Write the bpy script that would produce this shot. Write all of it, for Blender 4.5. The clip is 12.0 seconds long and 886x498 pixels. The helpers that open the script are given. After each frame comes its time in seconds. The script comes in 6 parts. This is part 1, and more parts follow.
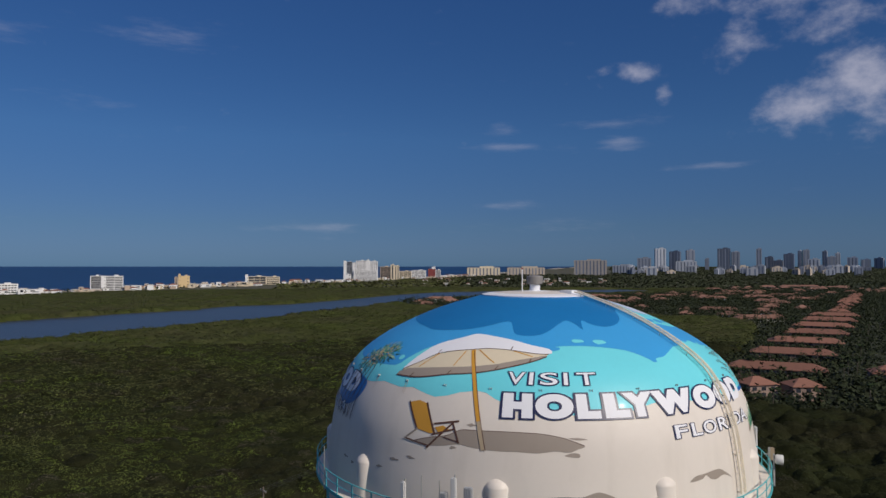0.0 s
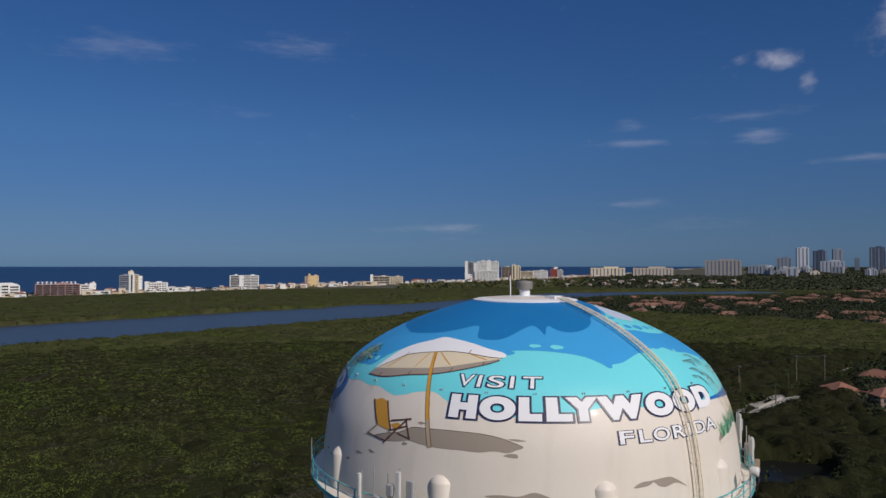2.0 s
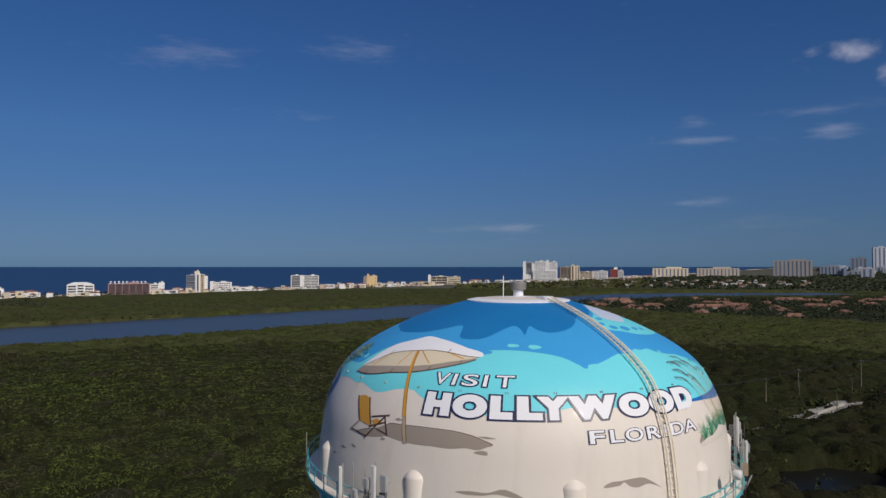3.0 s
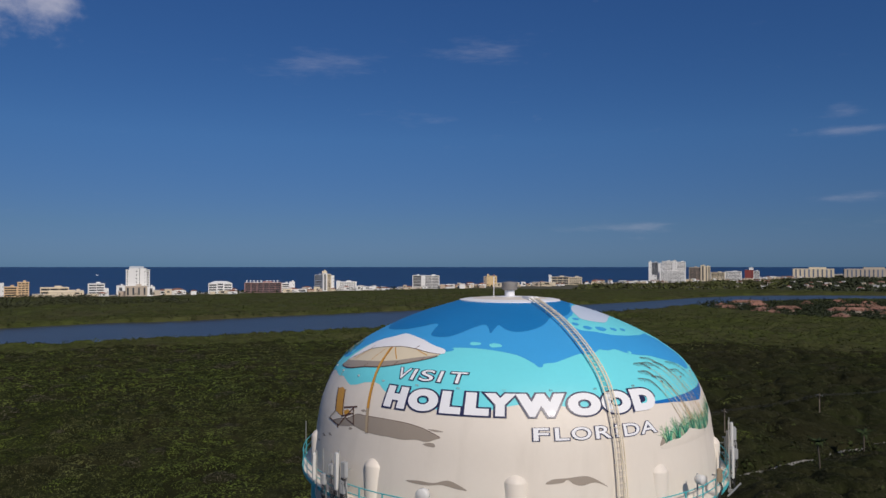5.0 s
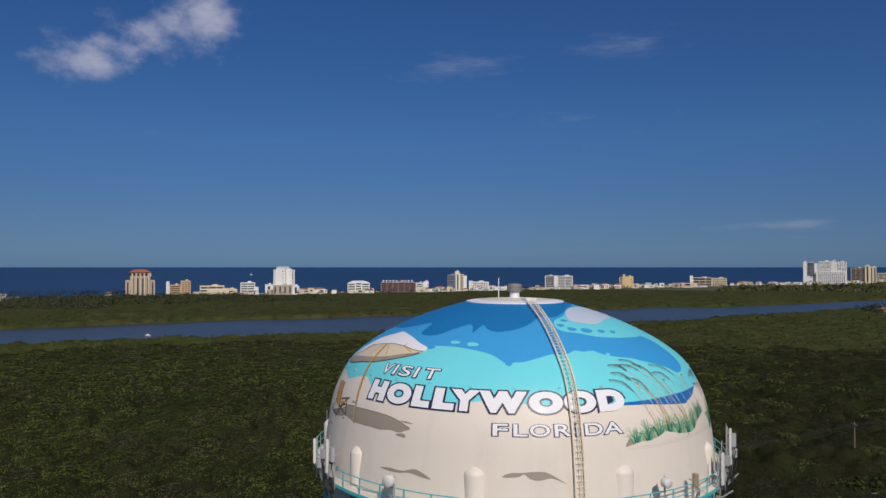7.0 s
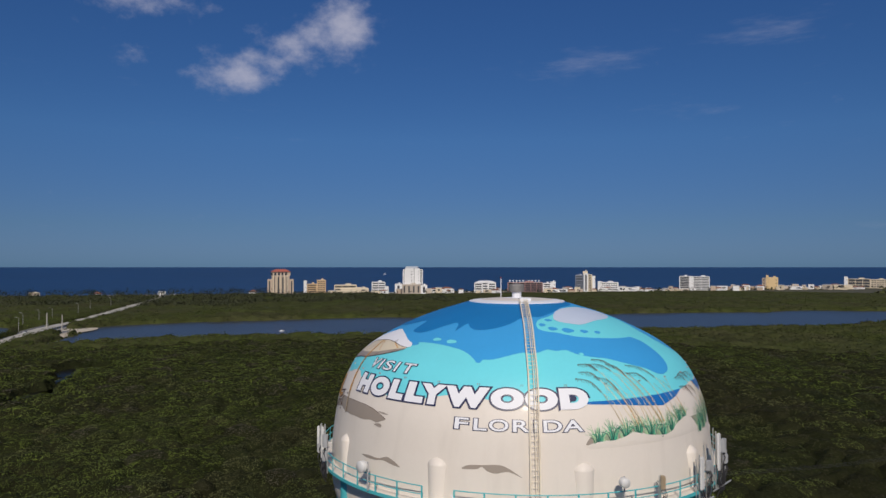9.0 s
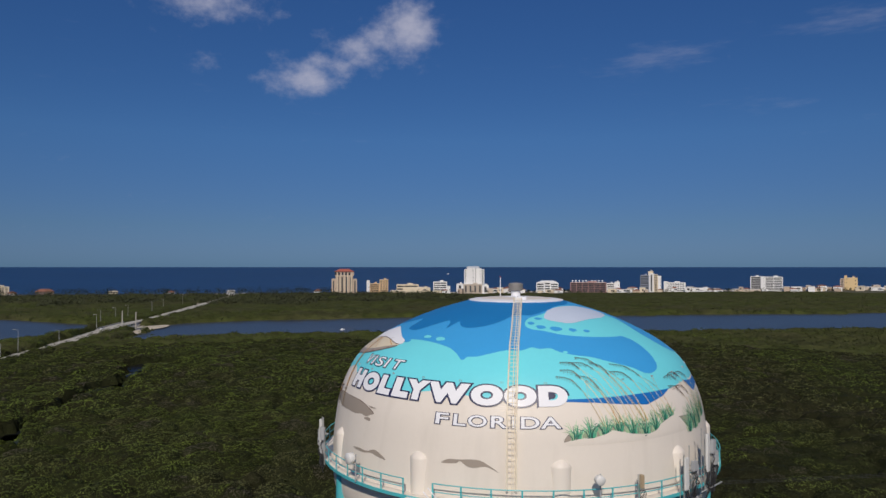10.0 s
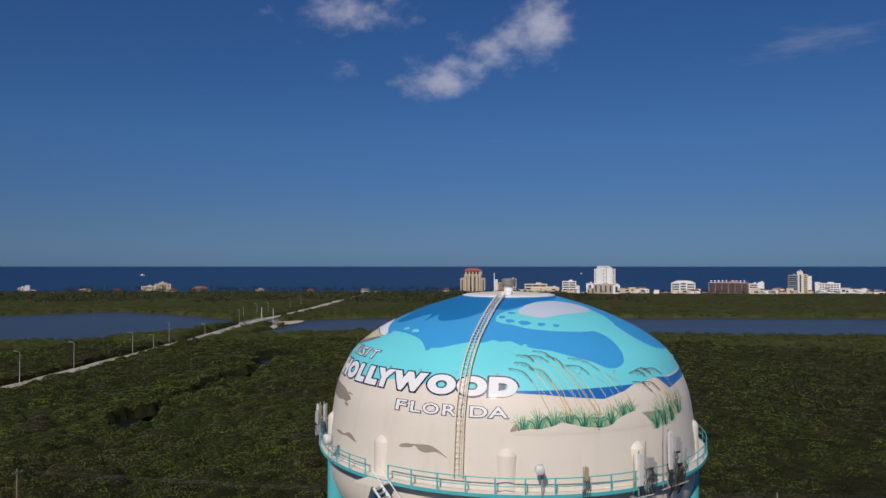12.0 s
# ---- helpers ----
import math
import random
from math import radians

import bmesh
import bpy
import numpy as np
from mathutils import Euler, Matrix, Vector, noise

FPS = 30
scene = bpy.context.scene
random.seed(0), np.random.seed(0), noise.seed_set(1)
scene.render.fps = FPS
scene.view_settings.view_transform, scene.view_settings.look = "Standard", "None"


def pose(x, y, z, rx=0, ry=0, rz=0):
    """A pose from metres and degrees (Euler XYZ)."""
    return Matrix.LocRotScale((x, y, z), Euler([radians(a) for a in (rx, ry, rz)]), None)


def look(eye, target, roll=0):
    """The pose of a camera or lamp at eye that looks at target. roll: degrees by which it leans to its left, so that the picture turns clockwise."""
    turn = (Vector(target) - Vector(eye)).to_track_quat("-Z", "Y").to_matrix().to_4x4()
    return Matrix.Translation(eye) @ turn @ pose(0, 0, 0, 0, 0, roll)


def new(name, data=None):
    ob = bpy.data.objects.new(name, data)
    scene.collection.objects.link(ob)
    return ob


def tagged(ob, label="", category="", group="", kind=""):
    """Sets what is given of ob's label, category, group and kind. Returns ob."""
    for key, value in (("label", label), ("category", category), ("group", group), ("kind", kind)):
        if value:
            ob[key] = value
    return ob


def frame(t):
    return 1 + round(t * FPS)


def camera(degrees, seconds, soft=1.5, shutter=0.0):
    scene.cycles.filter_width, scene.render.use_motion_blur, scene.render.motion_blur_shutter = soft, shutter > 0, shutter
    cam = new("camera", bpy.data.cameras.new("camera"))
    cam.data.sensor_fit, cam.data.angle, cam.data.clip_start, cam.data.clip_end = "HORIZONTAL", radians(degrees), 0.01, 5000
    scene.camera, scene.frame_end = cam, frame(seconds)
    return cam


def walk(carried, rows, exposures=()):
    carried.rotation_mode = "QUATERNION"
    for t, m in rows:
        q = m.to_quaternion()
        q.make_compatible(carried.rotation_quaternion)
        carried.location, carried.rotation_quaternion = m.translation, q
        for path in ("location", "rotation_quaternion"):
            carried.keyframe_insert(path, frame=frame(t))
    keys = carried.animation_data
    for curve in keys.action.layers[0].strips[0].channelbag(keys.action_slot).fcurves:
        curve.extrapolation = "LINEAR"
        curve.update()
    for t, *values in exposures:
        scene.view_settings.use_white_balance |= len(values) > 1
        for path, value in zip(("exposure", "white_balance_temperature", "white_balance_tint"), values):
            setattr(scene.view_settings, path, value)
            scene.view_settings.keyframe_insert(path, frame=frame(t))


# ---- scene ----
cam = camera(64.10, 12.0)
ROWS = [
    (0.0, -6.30, -49.00, 53.13, 0.001, 1.202, 0.058),
    (0.5, -3.99, -49.50, 53.19, 2.512, 1.212, 0.093),
    (1.0, -1.65, -49.90, 53.30, 5.038, 1.210, 0.056),
    (1.5, 0.70, -50.23, 53.41, 7.530, 1.226, 0.027),
    (2.0, 3.08, -50.47, 53.53, 9.994, 1.209, 0.079),
    (2.5, 5.44, -50.51, 53.54, 12.431, 1.223, 0.046),
    (3.0, 7.81, -50.46, 53.57, 14.838, 1.231, 0.027),
    (5.0, 17.37, -49.09, 53.61, 24.841, 1.238, 0.025),
    (5.5, 19.79, -48.62, 53.63, 27.620, 1.238, 0.035),
    (6.0, 22.22, -48.06, 53.68, 30.367, 1.237, 0.033),
    (6.5, 24.66, -47.35, 53.74, 33.183, 1.240, 0.016),
    (7.0, 26.99, -46.50, 53.77, 35.908, 1.258, -0.006),
    (9.0, 35.84, -41.83, 53.83, 46.417, 1.253, 0.108),
    (9.5, 37.94, -40.39, 53.82, 48.988, 1.255, 0.122),
    (10.0, 39.94, -38.76, 53.77, 51.582, 1.244, 0.137),
    (10.5, 41.98, -37.04, 53.73, 54.240, 1.245, 0.151),
    (11.0, 43.98, -35.11, 53.67, 56.980, 1.224, 0.109),
    (11.5, 45.76, -32.92, 53.56, 59.760, 1.208, 0.050),
    (12.0, 47.87, -30.77, 53.50, 62.375, 1.199, 0.184),
]
walk(cam, [(t, pose(x, y, z, 0, 0, yaw) @ pose(0, 0, 0, 90 + pitch, 0, roll)) for t, x, y, z, yaw, pitch, roll in ROWS],
     exposures=[(0.0, 0.0), (12.0, 0.0)])

# ---- world and sun ----
SUN_DIR = Vector((0.575, -0.545, 0.61)).normalized()
SUN_EL = math.asin(SUN_DIR.z)
SUN_ROT = math.atan2(SUN_DIR.x, SUN_DIR.y)
world = bpy.data.worlds.new("sky")
scene.world = world
world.use_nodes = True
wn, wl = world.node_tree.nodes, world.node_tree.links
wn.clear()


def wmath(op, a, b=None, c=None):
    n = wn.new("ShaderNodeMath")
    n.operation = op
    for k, v in enumerate((a, b, c)):
        if v is None:
            continue
        if isinstance(v, (int, float)):
            n.inputs[k].default_value = v
        else:
            wl.new(v, n.inputs[k])
    return n.outputs[0]


sky = wn.new("ShaderNodeTexSky")
sky.sky_type = "NISHITA"
sky.sun_disc = False
sky.sun_elevation, sky.sun_rotation = SUN_EL, SUN_ROT
sky.altitude, sky.air_density, sky.dust_density, sky.ozone_density = 3500, 1.0, 0.0, 6.0
coord = wn.new("ShaderNodeTexCoord")
split = wn.new("ShaderNodeSeparateXYZ")
wl.new(coord.outputs["Generated"], split.inputs[0])
az = wmath("MULTIPLY", wmath("ARCTAN2", wmath("MULTIPLY", split.outputs[0], -1.0), split.outputs[1]), 57.2958)
el = wmath("MULTIPLY", wmath("ARCSINE", split.outputs[2]), 57.2958)
# drifts of fair-weather cloud: azimuth, elevation, half width, half height, density
CLOUDS = [
    (60.7, 15.6, 2.6, 1.3, 0.8), (56.5, 17.7, 2.6, 1.7, 0.88), (-31.0, 12.6, 5.0, 2.6, 0.9), (-28.5, 20.5, 7.0, 2.2, 0.9),
    (62.9, 14.5, 3.4, 1.7, 0.95), (58.4, 16.8, 2.9, 1.5, 0.92), (54.6, 18.6, 2.6, 2.6, 1.0), (70.5, 19.6, 5.0, 1.5, 0.8),
    (71.0, 15.2, 1.6, 1.2, 0.45), (-19.5, 19.4, 2.5, 1.2, 0.7), (-22.8, 16.4, 2.4, 1.6, 0.6), (-26.0, 19.2, 4.0, 1.8, 0.8),
    (-29.0, 17.0, 3.5, 1.6, 0.8), (-27.0, 11.2, 3.6, 1.9, 0.9), (-32.5, 10.0, 3.0, 1.4, 0.8), (-15.3, 14.7, 1.6, 0.9, 0.85),
    (-17.2, 13.0, 0.8, 0.7, 0.65), (-12.8, 15.0, 1.2, 0.6, 0.5),
]
WISPS = [
    (-5.3, 9.4, 3.0, 0.35, 0.55), (-4.8, 10.8, 1.6, 0.5, 0.45), (-14.2, 9.5, 1.8, 0.6, 0.6), (-20.9, 7.4, 3.2, 0.35, 0.55),
    (-5.8, 4.7, 2.6, 0.4, 0.5), (10.5, 2.9, 5.0, 0.5, 0.5), (34.5, 15.6, 5.5, 1.1, 0.42), (22.0, 16.8, 3.5, 1.0, 0.38),
    (28.0, 11.7, 5.0, 0.8, 0.25), (-10.0, 3.0, 8.0, 0.6, 0.25), (-14.0, 11.0, 4.0, 0.5, 0.35),
]


def drift(rows):
    total = None
    for a, e, wa, we, d in rows:
        u = wmath("MULTIPLY", wmath("SUBTRACT", az, a), 1 / wa)
        v = wmath("MULTIPLY", wmath("SUBTRACT", el, e), 1 / we)
        q = wmath("ADD", wmath("MULTIPLY", u, u), wmath("MULTIPLY", v, v))
        g = wmath("MULTIPLY", wmath("EXPONENT", wmath("MULTIPLY", q, -1.0)), d)
        total = g if total is None else wmath("MAXIMUM", total, g)
    return total


def wnoise(scale, squash, detail, rough):
    m = wn.new("ShaderNodeMapping")
    m.inputs["Scale"].default_value = (scale, scale, scale * squash)
    n = wn.new("ShaderNodeTexNoise")
    n.inputs["Scale"].default_value, n.inputs["Detail"].default_value, n.inputs["Roughness"].default_value = 1.0, detail, rough
    wl.new(coord.outputs["Generated"], m.inputs[0])
    wl.new(m.outputs[0], n.inputs["Vector"])
    return n.outputs[0]


def wstep(v, lo, hi):
    n = wn.new("ShaderNodeMapRange")
    n.interpolation_type = "SMOOTHSTEP"
    wl.new(v, n.inputs[0])
    n.inputs[1].default_value, n.inputs[2].default_value = lo, hi
    return n.outputs[0]


puff = wnoise(26, 1.5, 10, 0.58)
streak = wnoise(16, 5.0, 7, 0.6)
cloud = wstep(wmath("ADD", wmath("MULTIPLY", puff, 1.5), drift(CLOUDS)), 1.0, 2.0)
wisp = wmath("MULTIPLY", wstep(wmath("ADD", streak, drift(WISPS)), 0.62, 1.4), 0.30)
# broken fair-weather cloud added across the upper sky, unseen above the view, for fill
high = wmath("MULTIPLY", wstep(wnoise(5, 1.0, 6, 0.55), 0.42, 0.62), wstep(el, 26, 48))
cover = wmath("MINIMUM", wmath("ADD", wmath("ADD", wmath("MULTIPLY", cloud, 0.70), wisp), wmath("MULTIPLY", high, 0.65)), 0.85)
tint = wn.new("ShaderNodeMix")
tint.data_type = "RGBA"
wl.new(cover, tint.inputs["Factor"])
clear = wn.new("ShaderNodeHueSaturation")
clear.inputs["Saturation"].default_value = 1.2
wl.new(sky.outputs[0], clear.inputs["Color"])
# the humid air dims the glare along the horizon, all round
haze = wn.new("ShaderNodeValToRGB")
wl.new(wmath("DIVIDE", el, 30.0), haze.inputs[0])
for k, (at, col) in enumerate(((0.0, (0.16, 0.235, 0.385)), (0.10, (0.41, 0.38, 0.42)), (0.33, (1.0, 0.69, 0.655)), (0.67, (1.38, 0.82, 0.82)), (1.0, (1.44, 0.88, 0.88)))):
    stop = haze.color_ramp.elements[k] if k < 2 else haze.color_ramp.elements.new(at)
    stop.position, stop.color = at, (*col, 1)
dim = wn.new("ShaderNodeMix")
dim.data_type, dim.blend_type = "RGBA", "MULTIPLY"
dim.inputs["Factor"].default_value = 1.0
wl.new(clear.outputs[0], dim.inputs["A"])
wl.new(haze.outputs[0], dim.inputs["B"])
wl.new(dim.outputs["Result"], tint.inputs["A"])
tint.inputs["B"].default_value = (6.0, 5.9, 7.0, 1)
back = wn.new("ShaderNodeBackground")
back.inputs["Strength"].default_value = 0.082
wl.new(tint.outputs["Result"], back.inputs["Color"])
wout = wn.new("ShaderNodeOutputWorld")
wl.new(back.outputs[0], wout.inputs[0])

sun = new("sun", bpy.data.lights.new("sun", "SUN"))
sun.data.energy, sun.data.angle, sun.data.color = 3.2, radians(0.53), (1.0, 0.90, 0.79)
sun.matrix_world = look((0, 0, 200), Vector((0, 0, 200)) - SUN_DIR)
tagged(sun, kind="structure")

# ---- materials ----
def surface(name, color, rough=0.6, var=0.12, scale=1.0, fine=12.0, bump=0.0, metal=0.0, coat=0.0, island=0.0, per_object=0.0, stain=None, spec=0.5, where="Object", alt=None, cells=None, relief=0.05, toned=0.0):
    """A painted, mineral or leafy surface: colour varied at two scales, a little relief, and stains of their own."""
    m = bpy.data.materials.new(name)
    m.use_nodes = True
    n, l = m.node_tree.nodes, m.node_tree.links
    p = n["Principled BSDF"]
    p.inputs["Roughness"].default_value, p.inputs["Metallic"].default_value = rough, metal
    p.inputs["Coat Weight"].default_value, p.inputs["Coat Roughness"].default_value = coat, 0.12
    p.inputs["Specular IOR Level"].default_value = spec
    tc = n.new("ShaderNodeTexCoord")
    src = tc.outputs["Object"]
    if where == "World":
        src = n.new("ShaderNodeNewGeometry").outputs["Position"]

    def tex(s, detail):
        t = n.new("ShaderNodeTexNoise")
        t.inputs["Scale"].default_value, t.inputs["Detail"].default_value, t.inputs["Roughness"].default_value = s, detail, 0.6
        l.new(src, t.inputs["Vector"])
        return t.outputs[0]

    def calc(op, a, b):
        t = n.new("ShaderNodeMath")
        t.operation = op
        for k, v in enumerate((a, b)):
            if isinstance(v, (int, float)):
                t.inputs[k].default_value = v
            else:
                l.new(v, t.inputs[k])
        return t.outputs[0]

    big, small = tex(scale, 4), tex(fine * scale, 5)
    f = calc("ADD", calc("MULTIPLY", calc("SUBTRACT", big, 0.5), 2.0 * var), calc("MULTIPLY", calc("SUBTRACT", small, 0.5), 1.4 * var))
    if island:
        g = n.new("ShaderNodeNewGeometry")
        f = calc("ADD", f, calc("MULTIPLY", calc("SUBTRACT", g.outputs["Random Per Island"], 0.5), 2.0 * island))
    if per_object:
        o = n.new("ShaderNodeObjectInfo")
        f = calc("ADD", f, calc("MULTIPLY", calc("SUBTRACT", o.outputs["Random"], 0.5), 2.0 * per_object))
    if cells:
        vo = n.new("ShaderNodeTexVoronoi")
        vo.inputs["Scale"].default_value = cells[0]
        l.new(src, vo.inputs["Vector"])
        sep = n.new("ShaderNodeSeparateColor")
        l.new(vo.outputs["Color"], sep.inputs[0])
        f = calc("ADD", f, calc("MULTIPLY", calc("SUBTRACT", sep.outputs[0], 0.5), 2.0 * cells[1]))
    f = calc("ADD", f, 1.0)
    mul = n.new("ShaderNodeMix")
    mul.data_type, mul.blend_type = "RGBA", "MULTIPLY"
    mul.inputs["Factor"].default_value = 1.0
    mul.inputs["A"].default_value = (*color, 1)
    if alt:
        patch = n.new("ShaderNodeMapRange")
        l.new(tex(alt[1], 3), patch.inputs[0])
        patch.inputs[1].default_value, patch.inputs[2].default_value = 0.38, 0.64
        two = n.new("ShaderNodeMix")
        two.data_type = "RGBA"
        l.new(patch.outputs[0], two.inputs["Factor"])
        two.inputs["A"].default_value, two.inputs["B"].default_value = (*color, 1), (*alt[0], 1)
        l.new(two.outputs["Result"], mul.inputs["A"])
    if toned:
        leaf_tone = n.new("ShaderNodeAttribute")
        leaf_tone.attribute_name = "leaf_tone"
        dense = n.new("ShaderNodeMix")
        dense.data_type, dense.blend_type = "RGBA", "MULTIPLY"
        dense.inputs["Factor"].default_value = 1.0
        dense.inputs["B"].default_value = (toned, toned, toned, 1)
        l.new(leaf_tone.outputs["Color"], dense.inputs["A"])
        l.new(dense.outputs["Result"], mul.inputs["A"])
    comb = n.new("ShaderNodeCombineColor")
    for k in range(3):
        l.new(f, comb.inputs[k])
    l.new(comb.outputs[0], mul.inputs["B"])
    out = mul.outputs["Result"]
    if stain:
        scol, amount, sx, sz = stain
        mp = n.new("ShaderNodeMapping")
        mp.inputs["Scale"].default_value = (sx, sx, sz)
        l.new(src, mp.inputs[0])
        t = n.new("ShaderNodeTexNoise")
        t.inputs["Scale"].default_value, t.inputs["Detail"].default_value = 1.0, 6
        l.new(mp.outputs[0], t.inputs["Vector"])
        r = n.new("ShaderNodeMapRange")
        l.new(t.outputs[0], r.inputs[0])
        r.inputs[1].default_value, r.inputs[2].default_value, r.inputs[4].default_value = 0.52, 0.78, amount
        mx = n.new("ShaderNodeMix")
        mx.data_type = "RGBA"
        l.new(r.outputs[0], mx.inputs["Factor"])
        l.new(out, mx.inputs["A"])
        mx.inputs["B"].default_value = (*scol, 1)
        out = mx.outputs["Result"]
    l.new(out, p.inputs["Base Color"])
    if bump:
        b = n.new("ShaderNodeBump")
        b.inputs["Strength"].default_value, b.inputs["Distance"].default_value = bump, relief
        l.new(small, b.inputs["Height"])
        l.new(b.outputs[0], p.inputs["Normal"])
    return m


def water_surface(name, color, rough, wave, height, spec=0.5):
    m = bpy.data.materials.new(name)
    m.use_nodes = True
    n, l = m.node_tree.nodes, m.node_tree.links
    p = n["Principled BSDF"]
    p.inputs["Roughness"].default_value, p.inputs["IOR"].default_value = rough, 1.33
    p.inputs["Specular IOR Level"].default_value = spec
    g = n.new("ShaderNodeNewGeometry")
    t = n.new("ShaderNodeTexNoise")
    t.inputs["Scale"].default_value, t.inputs["Detail"].default_value = wave, 6
    l.new(g.outputs["Position"], t.inputs["Vector"])
    big = n.new("ShaderNodeTexNoise")
    big.inputs["Scale"].default_value, big.inputs["Detail"].default_value = wave * 0.03, 4
    l.new(g.outputs["Position"], big.inputs["Vector"])
    r = n.new("ShaderNodeMix")
    r.data_type = "RGBA"
    l.new(big.outputs[0], r.inputs["Factor"])
    r.inputs["A"].default_value = (*[c * 0.75 for c in color], 1)
    r.inputs["B"].default_value = (*[c * 1.25 for c in color], 1)
    l.new(r.outputs["Result"], p.inputs["Base Color"])
    b = n.new("ShaderNodeBump")
    b.inputs["Strength"].default_value, b.inputs["Distance"].default_value = 0.6, height
    l.new(t.outputs[0], b.inputs["Height"])
    l.new(b.outputs[0], p.inputs["Normal"])
    return m


RUST = ((0.32, 0.17, 0.07), 0.25, 2.5, 0.25)
GRIME = ((0.45, 0.40, 0.33), 0.22, 0.9, 0.12)
SAND = surface("sand_paint", (0.74, 0.68, 0.60), 0.5, 0.035, 0.25, 14, 0.02, coat=0.02, stain=GRIME, spec=0.35)
AQUA = surface("aqua_paint", (0.16, 0.68, 0.76), 0.46, 0.05, 0.3, 12, coat=0.02, spec=0.35)
BLUE = surface("blue_paint", (0.045, 0.34, 0.70), 0.46, 0.05, 0.3, 12, coat=0.02, spec=0.35)
DEEP = surface("deep_blue_paint", (0.007, 0.175, 0.45), 0.46, 0.07, 0.3, 12, coat=0.02, spec=0.35)
FOAM = surface("foam_paint", (0.56, 0.64, 0.76), 0.4, 0.05, 0.4)
NAVY = surface("navy_paint", (0.018, 0.022, 0.075), 0.4, 0.1, 1.0)
ROYAL = surface("royal_blue_paint", (0.010, 0.15, 0.47), 0.35, 0.08, 0.5)
WHITE = surface("white_paint", (0.80, 0.81, 0.84), 0.52, 0.03, 0.5, coat=0.01, spec=0.28)
CREAM = surface("cream_paint", (0.70, 0.61, 0.44), 0.45, 0.06, 0.8)
TAUPE = surface("taupe_paint", (0.33, 0.28, 0.23), 0.5, 0.05, 0.8)
SEEDBROWN = surface("seed_brown_paint", (0.12, 0.065, 0.045), 0.5, 0.1, 1.0, island=0.3)
BROWN = surface("brown_paint", (0.10, 0.045, 0.03), 0.5, 0.1, 1.0)
OCHRE = surface("ochre_paint", (0.60, 0.30, 0.035), 0.45, 0.07, 0.8)
TANPOLE = surface("tan_paint", (0.42, 0.33, 0.22), 0.5, 0.07, 0.8)
GRASSPAINT = surface("grass_green_paint", (0.060, 0.31, 0.19), 0.5, 0.15, 1.0, island=0.45)
GRASSDARK = surface("deep_green_paint", (0.012, 0.10, 0.075), 0.5, 0.15, 1.0, island=0.3)
GRASSLIGHT = surface("pale_green_paint", (0.34, 0.52, 0.30), 0.5, 0.15, 1.0, island=0.3)
OATPAINT = surface("oat_stem_paint", (0.55, 0.42, 0.22), 0.5, 0.1, 1.0, island=0.3)
TEAL = surface("teal_paint", (0.075, 0.46, 0.50), 0.45, 0.08, 0.7, bump=0.02, stain=((0.35, 0.36, 0.32), 0.25, 1.2, 0.3))
STEEL = surface("galvanised_steel", (0.52, 0.52, 0.50), 0.42, 0.12, 2.0, metal=0.6)
RAILCREAM = surface("rusty_cream_paint", (0.80, 0.72, 0.57), 0.5, 0.12, 2.0, stain=RUST)
PLASTIC = surface("antenna_plastic", (0.66, 0.66, 0.64), 0.45, 0.05, 1.5)
GREYBOX = surface("grey_box_paint", (0.36, 0.37, 0.38), 0.5, 0.08, 1.5)
CABLE = surface("black_cable", (0.025, 0.025, 0.028), 0.6, 0.2, 3.0)
VENT = surface("vent_mesh", (0.24, 0.23, 0.22), 0.6, 0.2, 3.0, metal=0.3)
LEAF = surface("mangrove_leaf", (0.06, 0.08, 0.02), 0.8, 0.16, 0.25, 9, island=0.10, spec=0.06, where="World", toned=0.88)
BUSHLEAF = surface("bush_leaf", (0.034, 0.045, 0.014), 0.8, 0.26, 0.1, 12, island=0.3, spec=0.08, where="World")
SHOREPINE = surface("shore_pine_needles", (0.050, 0.056, 0.030), 0.8, 0.3, 0.03, 20, island=0.25, spec=0.1, where="World")
TOWNLEAF = surface("town_leaf", (0.040, 0.048, 0.026), 0.8, 0.3, 0.01, 20, island=0.25, spec=0.05, where="World")
LEAFFAR = surface("far_leaf", (0.072, 0.084, 0.027), 0.8, 0.24, 0.06, 10, island=0.12, spec=0.06, where="World", alt=((0.062, 0.062, 0.029), 0.014), cells=(0.11, 0.15))
HEADLEAF = surface("tall_mangrove_leaf", (0.042, 0.052, 0.018), 0.8, 0.24, 0.1, 12, island=0.18, spec=0.06, where="World")
UNDERSHADE = surface("mangrove_canopy", (0.04, 0.05, 0.02), 0.9, 0.24, 0.5, 5, bump=0.6, spec=0.03, where="World", relief=0.3, toned=1.5)
FARUNDER = surface("far_canopy", (0.05, 0.06, 0.018), 0.9, 0.24, 0.12, 8, bump=0.8, spec=0.03, where="World", relief=0.8, toned=1.0)
PINE = surface("shore_pine_needles", (0.036, 0.044, 0.020), 0.8, 0.3, 0.03, 20, island=0.25, spec=0.1, where="World")
TOWNLEAF = surface("town_leaf", (0.040, 0.048, 0.026), 0.8, 0.3, 0.01, 20, island=0.25, spec=0.05, where="World")
LEAFFAR = surface("far_leaf", (0.072, 0.084, 0.027), 0.8, 0.24, 0.06, 10, island=0.12, spec=0.06, where="World", alt=((0.062, 0.062, 0.029), 0.014), cells=(0.11, 0.15))
# shade of the gaps between leaf sprays is put into this canopy colour
UNDERSHADE = surface("mangrove_canopy", (0.020, 0.024, 0.009), 0.9, 0.3, 0.12, 20, bump=1.0, spec=0.03, where="World", alt=((0.021, 0.021, 0.010), 0.03), cells=(0.22, 0.2), relief=0.35)
